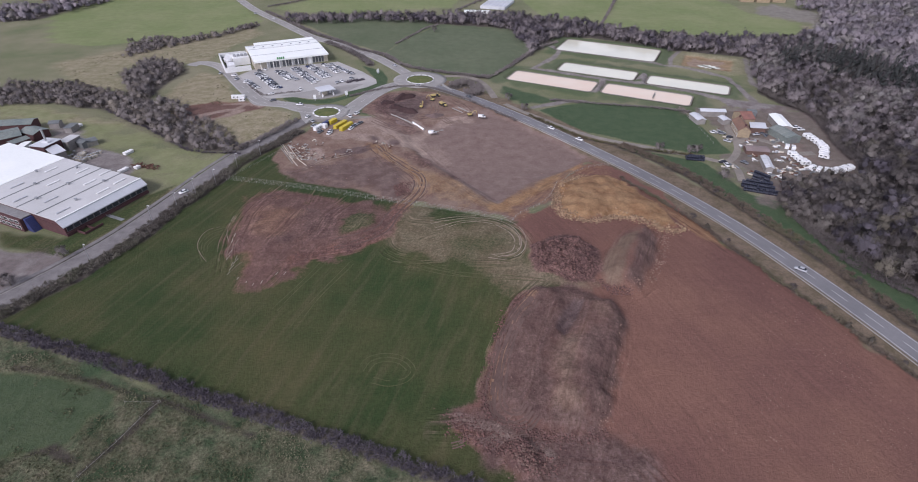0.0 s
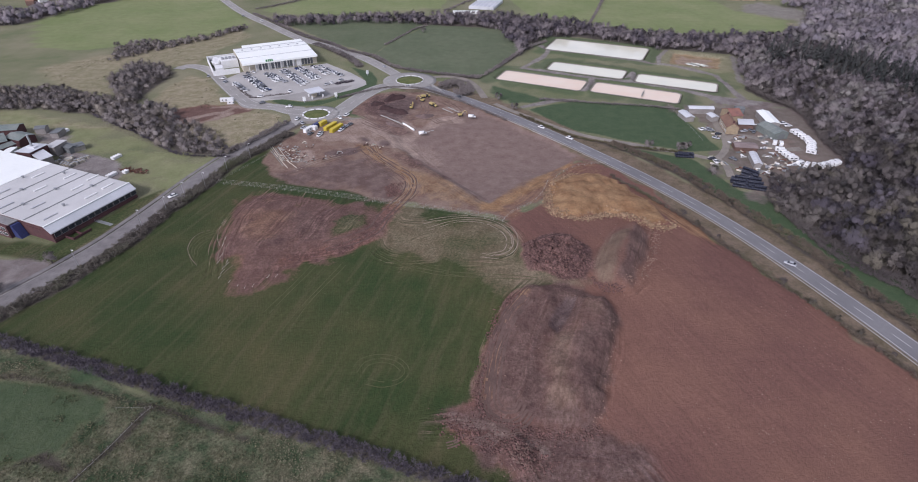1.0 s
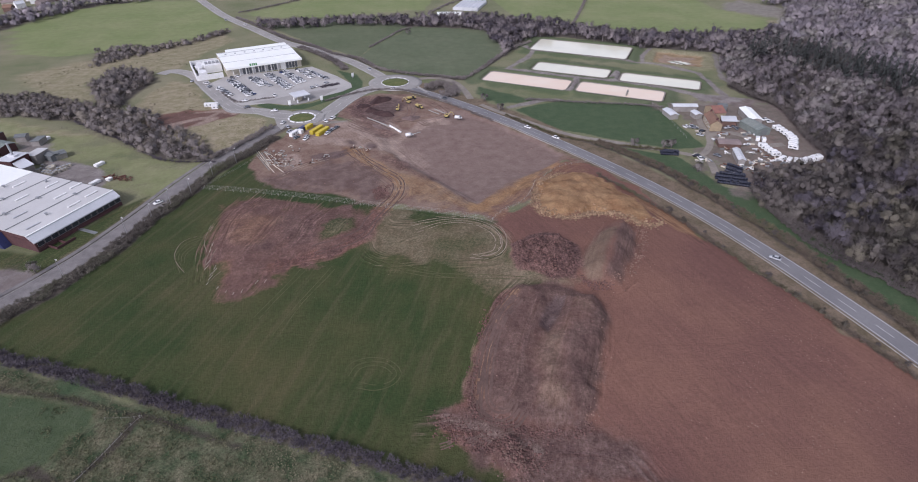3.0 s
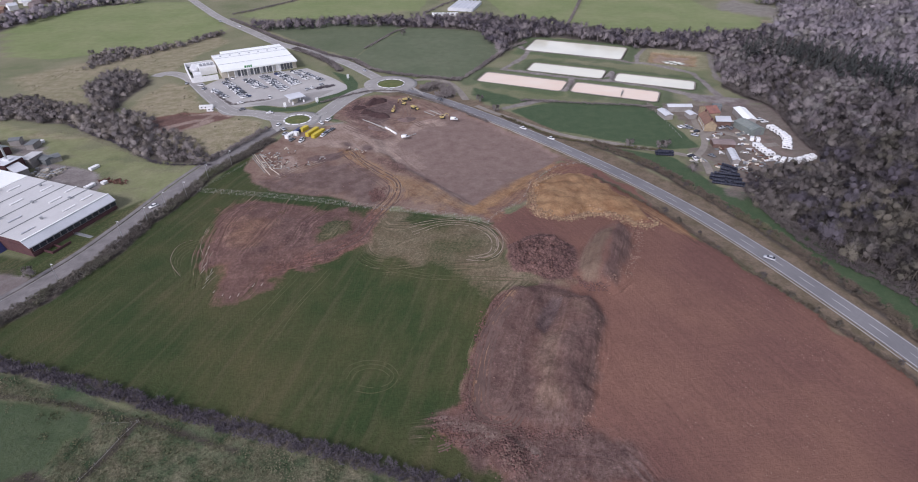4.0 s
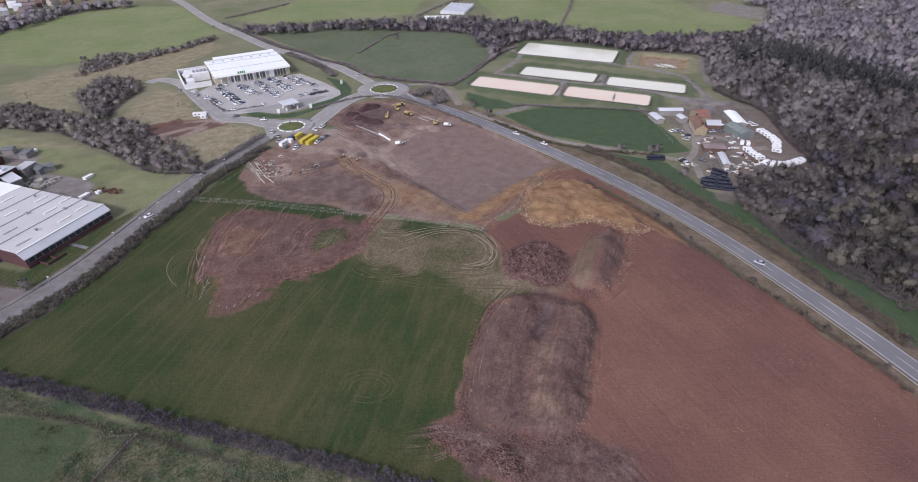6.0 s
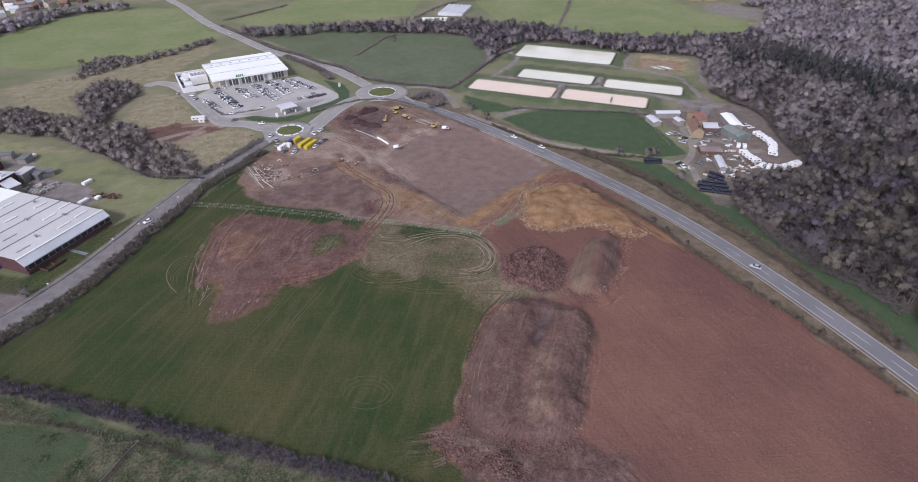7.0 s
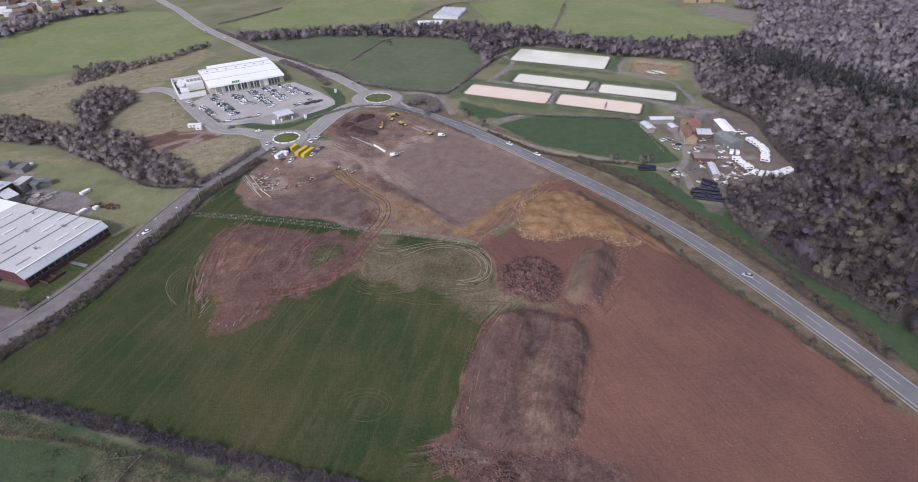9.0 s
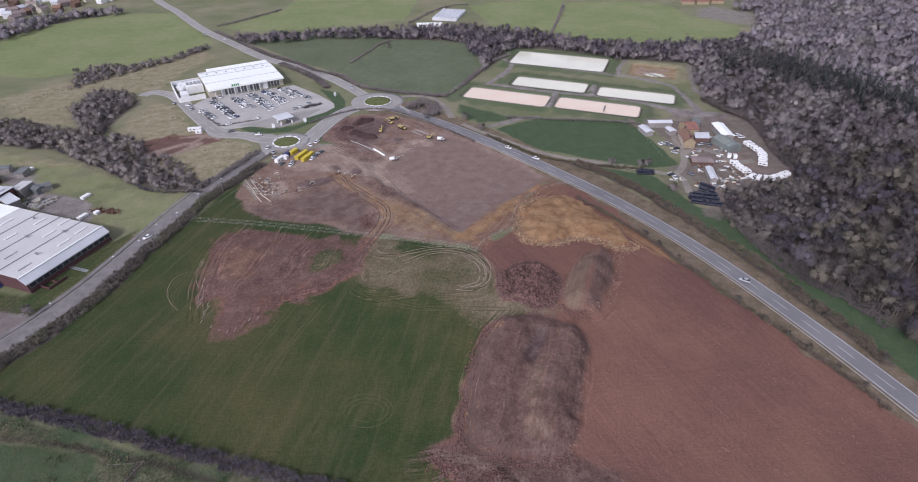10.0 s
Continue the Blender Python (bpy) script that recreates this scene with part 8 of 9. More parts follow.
LOG_ENDS = list(zip([(-95.1, 263.9), (-93.1, 262.4), (-91.2, 260.8), (-89.1, 260.1), (-87.2, 258.6), (-85.3, 257.1), (-92.9, 258.0), (-90.3, 255.2), (-87.7, 252.3), (-84.6, 249.6)], [(-86.0, 248.3), (-83.6, 245.6), (-81.4, 242.9), (-79.4, 242.9), (-78.8, 245.5), (-78.3, 248.1), (-82.2, 240.4), (-79.3, 237.8), (-78.2, 240.3), (-74.9, 237.8)]))
for k, (a, b) in enumerate(LOG_ENDS):
    a, b = Vector(a), Vector(b)
    if k % 3 == 2:
        b = a + (b - a) * 0.55
    za, zb = ground_z(*a), ground_z(*b)
    log = thing("pole", pose(a.x, a.y, za), "long pale timber pole lying on site soil", "pole", "timber poles")
    part("shaft", tubes(((0, 0, 0.25), (b.x - a.x, b.y - a.y, 0.25 + zb - za), 0.2), sides=7), M["pale_timber"] if k % 2 else M["timber"], log)
for k, p in enumerate([(-85.6, 259.2), (-81.7, 253.6), (-79.2, 250.8), (-79.0, 256.3), (-75.3, 249.3), (-81.6, 248.2), (-78.8, 245.5), (-81.0, 260.6), (-87.2, 257.2), (-89.3, 260.8), (-75.7, 244.7), (-73.8, 246.7), (-85.1, 255.0), (-83.5, 258.5), (-81.0, 255.6), (-78.6, 252.1), (-82.9, 252.2), (-77.5, 254.8), (-74.7, 252.0), (-87.8, 262.2), (-73.9, 261.8), (-68.5, 246.6), (-62.0, 247.8), (-56.6, 254.6), (-84.7, 252.3), (-76.2, 248.0), (-83.2, 262.1), (-76.7, 267.8), (-44.9, 263.9), (-40.0, 261.8), (-36.6, 259.0), (-72.3, 245.3), (-91.7, 265.2)]):
    hub = thing("rubble_pile", pose(*p, ground_z(*p), 0, 0, junk_rng.uniform(0, 180)), "small pile of broken boards and rubble on site", "rubble", "site rubble")
    for j in range(junk_rng.randint(3, 6)):
        ob = part("slab", boxes((-junk_rng.uniform(0.3, 1.2), junk_rng.uniform(0.3, 1.2), -0.25, 0.25, 0, junk_rng.uniform(0.1, 0.4)), bevel=0.03),
                  M[junk_rng.choice(["pale_timber", "kerb", "timber", "rust", "kerb", "dull_brick"])], hub)
        ob.matrix_local = pose(junk_rng.uniform(-2, 2), junk_rng.uniform(-2, 2), 0.02 + 0.1 * j, junk_rng.uniform(-10, 10), junk_rng.uniform(-10, 10), junk_rng.uniform(0, 180))


# ---- fences ----
def fence(points, label, mat, gap=3.0, high=1.3, rails=(1.15, 0.55), off=0.0, r=0.04):
    line = smooth_line(points, gap)
    sides = across(line)
    line = [p + s * off for p, s in zip(line, sides)]
    hub = thing("fence", pose(line[0].x, line[0].y, 0), label, "fence")
    zs = [ground_z(p.x, p.y) for p in line]
    o = line[0]
    post = boxes((-r, r, -r, r, -0.4, high), bevel=0.015)
    me = bpy.data.meshes.new("post")
    post.to_mesh(me)
    post.free()
    me.materials.append(mat)
    for p, z in zip(line, zs):
        ob = new("post", me)
        ob.parent = hub
        ob.matrix_local = pose(p.x - o.x, p.y - o.y, z)
    for hgt in rails:
        for (p, z), (q, z2) in zip(zip(line, zs), zip(line[1:], zs[1:])):
            bm = bmesh.new()
            tube(bm, (p.x - o.x, p.y - o.y, z + hgt), (q.x - o.x, q.y - o.y, z2 + hgt), 0.026, sides=5)
            part("rail", bm, mat, hub)
    return hub


M["rail"] = worn("bleached_rail", (0.38, 0.37, 0.33), (0.30, 0.29, 0.26), 0.8, 0.9)
fence(SITE_FENCE, "long pale post and rail fence across the field", M["rail"], 3.6, off=0.9)
fence(SITE_FENCE, "second line of the pale double fence", M["rail"], 3.6, off=-1.3)
fence([(20.9, 179.8), (24.7, 186.0), (33.5, 194.4), (38.8, 203.0), (43.8, 215.5), (49.9, 225.3), (54.4, 231.7), (63.4, 239.5), (77.5, 243.9)], "pale post and rail fence round the cut slope", M["rail"], 3.6)
fence([(-116.3, 253.2), (-131.9, 252.3), (-150.0, 262.6), (-173.9, 279.8), (-199.0, 296.7), (-216.6, 303.7)], "dark paling fence round the thicket", M["bark"], 4.0, 1.8, (1.7, 0.9, 0.3))
fence([(136.4, 324.0), (137.5, 301.4), (137.5, 271.8)], "thin pale fence across the paddock", M["kerb"], 4.0, 1.1, (1.0,), r=0.06)
fence([(-108.8, 225.4), (-99.8, 240.9), (-88.0, 262.9)], "low wooden roadside fence", M["timber"], 4.0, 1.1, (1.0, 0.5))
fence([(-93.0, 98.3), (-85.3, 98.4), (-83.3, 98.7)], "broken fence of weathered posts in rough grass", M["timber"], 4.5, 1.2, (0.9,))
fence([(-83.8, 98.7), (-86.8, 93.7), (-89.7, 86.7), (-93.3, 79.3), (-95.1, 74.7)], "old leaning fence with pale fallen rails in rough grass", M["rail"], 4.5, 1.1, (0.25, 0.4))

# ---- street lamps ----
for k, p in enumerate([(-137.9, 161.5), (-127.3, 188.7), (-121.2, 199.1), (-118.5, 211.4), (-112.5, 220.1), (-108.0, 236.3), (-101.2, 250.7)]):
    lamp = thing("street_lamp", pose(*p, float(base(*p)), 0, 0, -35), "tall grey street lamp with a pale head", "street lamp", "street lamps")
    bm = bmesh.new()
    tube(bm, (0, 0, -0.3), (0, 0, 8.0), 0.09, 0.06, 8)
    part("column", bm, M["metal"], lamp)
    part("arm", tubes(((0, 0, 7.95), (1.2, 0, 8.15), 0.045), sides=6), M["metal"], lamp)
    part("lantern", boxes((1.0, 1.8, -0.2, 0.2, 8.08, 8.3), bevel=0.06), M["white"], lamp)

# ---- traffic ----
for key, p, tn in [("silver", [(126.2, 158.7)][0], 141), ("white", [(65.2, 273.9)][0], -46), ("grey", [(5.4, 337.7)][0], 130),
                   ("white", [(51.9, 288.8)][0], -46), ("white", [(-124.4, 212.5)][0], 226), ("silver", [(-49.0, 405.7)][0], 130), ("white", [(-182.4, 557.2)][0], 130), ("silver", [(-207.8, 579.8)][0], 130), ("white", [(-28.1, 358.7)][0], -10)]:
    park(CARS[key], *p, tn, 0.14, label="%s car driving on the road" % ("dark grey" if key == "grey" else key))


# ---- single trees at the edges of the woods ----
def tree_proto(seed, high, wide, mat, label):
    rg = np.random.default_rng(seed)
    hub = thing("tree", pose(0, 0, -300), label, "tree", "bare winter trees")
    bm = bmesh.new()
    tube(bm, (0, 0, -0.4), (0.1, 0.05, high * 0.45), 0.3, 0.17, 7)
    tips = []
    for k in range(7):
        a = k * math.tau / 7 + rg.uniform(-0.3, 0.3)
        z0 = high * rg.uniform(0.22, 0.45)
        e5 = (wide * 0.55 * math.cos(a), wide * 0.55 * math.sin(a), z0 + high * rg.uniform(0.2, 0.4))
        tube(bm, (0, 0, z0), e5, 0.11, 0.05, 5)
        for j in range(2):
            f5 = (e5[0] + rg.uniform(-1, 1) * wide * 0.4, e5[1] + rg.uniform(-1, 1) * wide * 0.4, e5[2] + high * rg.uniform(0.05, 0.2))
            tube(bm, e5, f5, 0.05, 0.02, 4)
            tips.append(f5)
    part("trunk", bm, M["bark"], hub)
    pts = [(0, 0, 0, 1.0)]
    crown = crown_object("crown", crowns(pts, 12, 600, wide, high, 0.8, 0.08, rg, 0.36), np.zeros((0, 3)), mat)
    crown.parent = hub
    return hub


TREES = [tree_proto(k, h5, w5, M[mt], lb) for k, (h5, w5, mt, lb) in enumerate(((9, 3.6, "twig", "bare spreading tree with brown twigs"), (7.5, 3.2, "twig", "small bare tree with grey-brown twigs"),
         (8.5, 3.4, "twig_olive", "ivy-clad bare tree with an olive cast"), (6, 2.8, "twig_dark", "low dark thorn tree")))]
edge = smooth_line([(146.6, 206.2), (146.1, 201.2), (147.2, 193.6), (149.2, 187.3), (150.9, 177.6), (153.0, 169.3), (156.0, 159.8), (160.1, 153.0), (163.4, 145.6), (166.9, 133.9)], 4.0)
edge2 = smooth_line([(197.1, 232.4), (201.5, 244.3), (203.6, 259.8), (205.4, 271.5), (209.9, 287.4), (214.3, 306.5), (213.8, 318.7), (206.7, 335.7), (202.6, 355.4)], 6.0)
for ln, inset in ((edge, 2.0), (edge, 6.5), (edge, 11.0), (edge2, 2.0)):
    for p, s in zip(ln, across(ln)):
        q = p + s * (inset + dice.uniform(-2, 2)) * (1 if ln is edge else -1)
        copy_thing(TREES[dice.choice((0, 0, 1, 1, 2))], pose(q.x, q.y, ground_z(q.x, q.y), 0, 0, dice.uniform(0, 360)))
for p in [(-33.5, 178.5), (-160.4, 146.7), (-157.8, 147.3), (-149.2, 164.0), (-23.7, 511.6), (-191.6, 517.6), (-275.3, 464.9), (-261.0, 354.9), (-231.7, 317.7), (124.3, 259.7), (126.9, 231.6), (39.0, 315.8), (30.7, 333.8), (105.0, 262.0), (120.3, 258.9)]:
    if p[1] < 260 and p[0] > -60 and p[0] < 60:
        continue
    copy_thing(TREES[3], pose(*p, ground_z(*p), 0, 0, dice.uniform(0, 360)))

# shrubs standing out of the verges of the main road
for line_xy, gap in (([(151.9, 117.0), (148.5, 130.6), (144.0, 144.1), (139.9, 158.3), (135.0, 174.1), (126.5, 195.3), (117.5, 216.7), (106.6, 240.0)], 7.0), ([(137.9, 105.7), (130.5, 121.9), (123.6, 136.7), (113.0, 157.6), (105.5, 174.6), (97.8, 191.0)], 11.0)):
    for p in smooth_line(line_xy, gap):
        if dice.random() < 0.75:
            x, y = p.x + dice.uniform(-1.6, 1.6), p.y + dice.uniform(-1.6, 1.6)
            ob = copy_thing(TREES[dice.choice((1, 2, 2))], pose(x, y, ground_z(x, y), 0, 0, dice.uniform(0, 360)) @ Matrix.Scale(dice.uniform(0.28, 0.5), 4))
            tagged(ob, "low olive-brown shrub growing on a road verge", "shrub", "verge shrubs")

# ---- stones and clods ----
def stone_mesh(seed, mat, flat=0.75):
    bm = bmesh.new()
    bmesh.ops.create_icosphere(bm, subdivisions=1, radius=0.5)
    rg = random.Random(seed)
    for v6 in bm.verts:
        v6.co *= rg.uniform(0.75, 1.2)
        v6.co.z *= flat
    me = bpy.data.meshes.new("boulder")
    bm.to_mesh(me)
    bm.free()
    me.materials.append(mat)
    return me


M["sandstone"] = worn("yellow_sandstone", (0.31, 0.215, 0.13), (0.22, 0.15, 0.095), 0.5, 0.9, fine=6, depth=0.08, vary=0.3)
M["redstone"] = worn("reddish_stone", (0.17, 0.112, 0.09), (0.12, 0.08, 0.066), 0.5, 0.9, fine=6, depth=0.08, vary=0.3)
SAND = [stone_mesh(k, M["sandstone"]) for k in range(5)]
RED = [stone_mesh(k + 9, M["redstone"]) for k in range(5)]
bank = thing("boulder_bank", pose(0, 0, 0), "row of yellow sandstone boulders along a clay heap", "boulders")
for edge_line, count, spread_m, big in (([(40.5, 190.9), (42.8, 185.9), (47.1, 183.5), (52.9, 182.9), (59.5, 185.5), (64.2, 187.9)], 120, 0.9, 0.8), ([(64.1, 189.4), (69.7, 187.4), (75.0, 184.6), (79.9, 180.9), (85.9, 181.1), (90.7, 183.6)], 110, 0.9, 1.0), ([(42.2, 198.6), (44.6, 211.7), (49.6, 221.0), (56.8, 227.3)], 60, 1.0, 0.9)):
    ln = smooth_line(edge_line, 0.5)
    for k in range(count):
        p = dice.choice(ln)
        x, y = p.x + dice.gauss(0, spread_m), p.y + dice.gauss(0, spread_m)
        ob = new("boulder", dice.choice(SAND))
        ob.parent = bank
        s = dice.uniform(0.55, 1.45) * big
        ob.matrix_local = pose(x, y, ground_z(x, y) + 0.15 * s, dice.uniform(-20, 20), dice.uniform(-20, 20), dice.uniform(0, 360)) @ Matrix.Scale(s, 4)
pile = thing("stone_pile", pose(0, 0, 0), "heap of reddish field stones and soil", "stones")
for k in range(240):
    p = [(17.1, 82.2)][0]
    x, y = p[0] + dice.gauss(0, 2.2), p[1] + dice.gauss(0, 2.6)
    ob = new("stone", dice.choice(RED))
    ob.parent = pile
    s = dice.uniform(0.25, 0.8)
    ob.matrix_local = pose(x, y, ground_z(x, y) + 0.1 * s, dice.uniform(-20, 20), dice.uniform(-20, 20), dice.uniform(0, 360)) @ Matrix.Scale(s, 4)


def lumps(name, pts, size, mat, label, seed):
    rg = np.random.default_rng(seed)
    bm = bmesh.new()
    bmesh.ops.create_icosphere(bm, subdivisions=1, radius=0.5)
    v0 = np.array([v.co[:] for v in bm.verts])
    f0 = np.array([[v.index for v in f.verts] for f in bm.faces])
    bm.free()
    n = len(pts)
    s = rg.uniform(size[0], size[1], (n, 1, 1))
    v = v0[None] * s * rg.uniform(0.45, 1.4, (n, len(v0), 1)) * np.array([1, 1, 0.6])
    z = land(pts[:, 0], pts[:, 1])
    v = v + np.stack([pts[:, 0], pts[:, 1], z], 1)[:, None] + np.array([0, 0, 0.1]) * s
    f = f0[None] + (np.arange(n) * len(v0))[:, None, None]
    return tagged(from_arrays(name, v.reshape(-1, 3), f.reshape(-1, 3), mat), label, "soil", kind="stuff")


M["clod"] = worn("red_clod", (0.15, 0.082, 0.069), (0.105, 0.06, 0.053), 0.2, 0.95, fine=7, depth=0.1, vary=0.3, island=True)
M["pebble"] = worn("pale_stones", (0.26, 0.17, 0.13), (0.19, 0.12, 0.09), 0.2, 0.95, fine=7, depth=0.05, vary=0.35, island=True)
rg = np.random.default_rng(5)
c = np.concatenate([scatter(CLODS, 1.05, rg), scatter(RUBBLE, 0.9, rg)])
lumps("soil_clods", c, (0.3, 1.35), M["clod"], "broken clods of dark red soil", 1)
c = scatter(BARE_FIELD, 2.6, rg)
c = c[(lattice(c[:, 0], c[:, 1], 18.0, 41) + 0.5 * lattice(c[:, 0], c[:, 1], 5.0, 42) > 0.25) & (rg.random(len(c)) < 0.7)]
lumps("field_stones", c, (0.12, 0.38), M["pebble"], "pale stones lying on the bare field", 2)
c = scatter(STONY, 1.5, rg)
c = c[lattice(c[:, 0], c[:, 1], 9.0, 43) + 0.7 * lattice(c[:, 0], c[:, 1], 3.0, 44) > 0.15]
lumps("field_stones", c, (0.12, 0.42), M["pebble"], "pale stones strewn along the stony side of the field", 13)
c = scatter(MOUND_BIG, 2.0, rg)
lumps("soil_clods", c[rg.random(len(c)) < 0.5], (0.2, 0.6), M["clod"], "small clods on the topsoil mounds", 3)
c = scatter(SPOIL_WEST, 1.6, rg)
lumps("soil_clods", c[rg.random(len(c)) < 0.12], (0.2, 0.7), M["clod"], "clods on the spread spoil", 4)
c = scatter(SITE, 3.0, rg)
lumps("soil_clods", np.concatenate([scatter(DARK_PATCH, 0.9, rg)]), (0.3, 1.1), M["clod"], "dark rough soil tipped beside the haul road", 10)
lumps("field_stones", c[rg.random(len(c)) < 0.35], (0.15, 0.5), M["pebble"], "stones scattered over the building site", 5)


def rim(edge_line, count, wide, seed):
    rg2 = np.random.default_rng(seed)
    ln = np.array([(p.x, p.y) for p in smooth_line(edge_line, 0.4)])
    return ln[rg2.integers(0, len(ln), count)] + rg2.normal(0, wide, (count, 2))


# crumbled edges of the heaps
M["sandstone_bits"] = worn("crumbled_sandstone", (0.27, 0.18, 0.11), (0.19, 0.12, 0.08), 0.3, 0.95, fine=7, depth=0.05, vary=0.35, island=True)
HEAP_EDGE = [(60.2, 230.3), (52.3, 225.4), (46.1, 217.9), (42.4, 204.9), (40.4, 192.0), (42.7, 185.4), (48.2, 183.1), (54.2, 183.1), (60.9, 186.2), (66.2, 188.3), (72.8, 185.6), (79.7, 180.5), (85.6, 180.2), (91.2, 183.7)]
lumps("crumbled_edge", rim(HEAP_EDGE, 1500, 1.1, 3), (0.25, 1.05), M["sandstone_bits"], "crumbled sandstone along the edge of the orange heap", 6)
lumps("soil_clods", rim([(80.7, 179.7), (78.7, 169.1), (73.9, 159.3), (65.4, 146.6), (58.0, 141.7)], 260, 1.2, 4), (0.2, 0.65), M["pebble"], "pale clods at the foot of the smaller mound", 7)
lumps("soil_clods", np.concatenate([rim([(22.8, 138.6), (16.1, 130.7), (11.4, 118.3), (8.4, 105.1), (7.8, 96.7), (15.5, 91.8), (27.6, 87.8), (39.8, 89.6)], 700, 1.0, 5), rim([(-1.6, 93.5), (2.9, 89.7), (10.5, 86.4), (18.1, 84.8), (23.6, 80.1)], 600, 2.0, 6), rim([(48.8, 145.0), (52.8, 141.0), (58.0, 141.7)], 200, 1.0, 8)]), (0.25, 0.85), M["clod"], "clods along the edges of the heaped soil", 8)
lumps("soil_clods", rim([(-62.6, 164.0), (-49.7, 166.2), (-38.4, 172.2), (-30.3, 181.2)], 400, 1.0, 9), (0.2, 0.6), M["clod"], "clods along the edge of the spread spoil", 9)


lumps("soil_clods", rim([(50.7, 122.9), (47.9, 113.6), (45.1, 106.0), (42.5, 100.7), (42.8, 97.1), (40.6, 93.8), (37.7, 90.2)], 60, 1.2, 12), (0.2, 0.6), M["pebble"], "pale clods down the edge of the big mound", 14)


# tufts of rough grass in the foreground pasture
M["tuft"] = twig_material("dry_grass_blades", [(0.06, 0.075, 0.035), (0.13, 0.125, 0.075), (0.24, 0.215, 0.15)])
TUFTS = [(-180.7, 130.3), (-143.2, 120.4), (-121.2, 114.2), (-89.2, 102.6), (-61.0, 93.3), (-35.3, 84.9), (-20.9, 79.8), (-19.0, 65.2), (-145.4, 64.3), (-168.9, 95.9)]
rg = np.random.default_rng(9)
c = scatter(TUFTS, 0.72, rg)
c[:, 2] = land(c[:, 0], c[:, 1])
c = c[(lattice(c[:, 0], c[:, 1], 6.0, 51) + 0.6 * lattice(c[:, 0], c[:, 1], 2.0, 52) - 1.2 * (inside(c[:, 0], c[:, 1], ROUGH_GREEN) > 0) > -0.35)]
tagged(soup("grass_tufts", twigs(c, 5, 0.32, 0.45, 0.55, 0.07, rg, low=0.1), M["tuft"]), "tussocks of rough straw and green grass", "grass", kind="stuff")
# low dry tussocks on the waste ground
for poly, gap in ((DRY_SHOP, 2.6), (DRY_NORTH, 3.0)):
    c = scatter(poly, gap, rg)
    c[:, 2] = land(c[:, 0], c[:, 1])
    c = c[lattice(c[:, 0], c[:, 1], 9.0, 53) + 0.5 * lattice(c[:, 0], c[:, 1], 3.0, 54) > 0.45]
    tagged(soup("grass_tufts", twigs(c, 8, 0.7, 0.35, 0.7, 0.08, rg, low=0.05), M["tuft"]), "dry tussocks and low brambles on waste grassland", "grass", kind="stuff")
# pale broken sticks at the edge of the spread spoil
for k, (a, b) in enumerate(zip([(-83.7, 153.3), (-83.8, 156.0), (-83.7, 159.5), (-83.7, 162.0), (-84.0, 158.4), (-87.2, 162.0), (-87.5, 165.3), (-89.0, 173.3), (-89.4, 177.4), (-66.0, 152.4), (-63.0, 152.9), (-75.4, 148.7), (-72.5, 147.3), (-69.9, 147.9), (-79.2, 150.6)], [(-82.3, 158.1), (-82.6, 160.9), (-82.4, 164.1), (-83.8, 167.5), (-84.3, 163.8), (-86.2, 166.8), (-86.8, 169.8), (-89.4, 178.6), (-89.9, 182.8), (-65.0, 155.0), (-62.2, 155.6), (-75.2, 151.2), (-72.4, 149.9), (-69.7, 150.5), (-78.6, 153.3)])):
    a, b = Vector(a), Vector(a) + (Vector(b) - Vector(a)) * (0.35 + 0.35 * math.sin(k * 2.3) ** 2)
    stick = thing("pole", pose(a.x, a.y, ground_z(*a)), "thin pale stick lying on turned soil", "pole", "pale sticks")
    part("shaft", tubes(((0, 0, 0.15), (b.x - a.x, b.y - a.y, 0.12 + ground_z(*b) - ground_z(*a)), 0.07), sides=6), M["pale_timber"], stick)


# ---- tyre tracks ----
def tracks(name, lines, mat, label, width=0.45, offs=(-1.0, 1.0), wander=0.5, seed=1, lift=0.05):
    rg = random.Random(seed)
    verts, faces = [], []
    for pts in lines:
        line = smooth_line(pts, 1.2)
        sides = across(line)
        for off in offs:
            base_off = off + rg.uniform(-wander, wander)
            prev = None
            xs = []
            for k, (p, s) in enumerate(zip(line, sides)):
                o2 = base_off + 0.25 * math.sin(k * 0.23 + off)
                w = width * (0.6 + 0.5 * abs(math.sin(k * 0.37 + off * 3)))
                q0, q1 = p + s * (o2 - w / 2), p + s * (o2 + w / 2)
                xs.append((q0, q1))
            z0 = land(np.array([q[0].x for q in xs]), np.array([q[0].y for q in xs]))
            z1 = land(np.array([q[1].x for q in xs]), np.array([q[1].y for q in xs]))
            for k, ((q0, q1), a, b) in enumerate(zip(xs, z0, z1)):
                zz = max(a, b) + lift
                verts += [(q0.x, q0.y, zz), (q1.x, q1.y, zz)]
                if k and rg.random() > 0.07:
                    n2 = len(verts)
                    faces.append((n2 - 4, n2 - 3, n2 - 1, n2 - 2))
    return tagged(from_arrays(name, verts, faces, mat), label, "tyre tracks", kind="stuff")


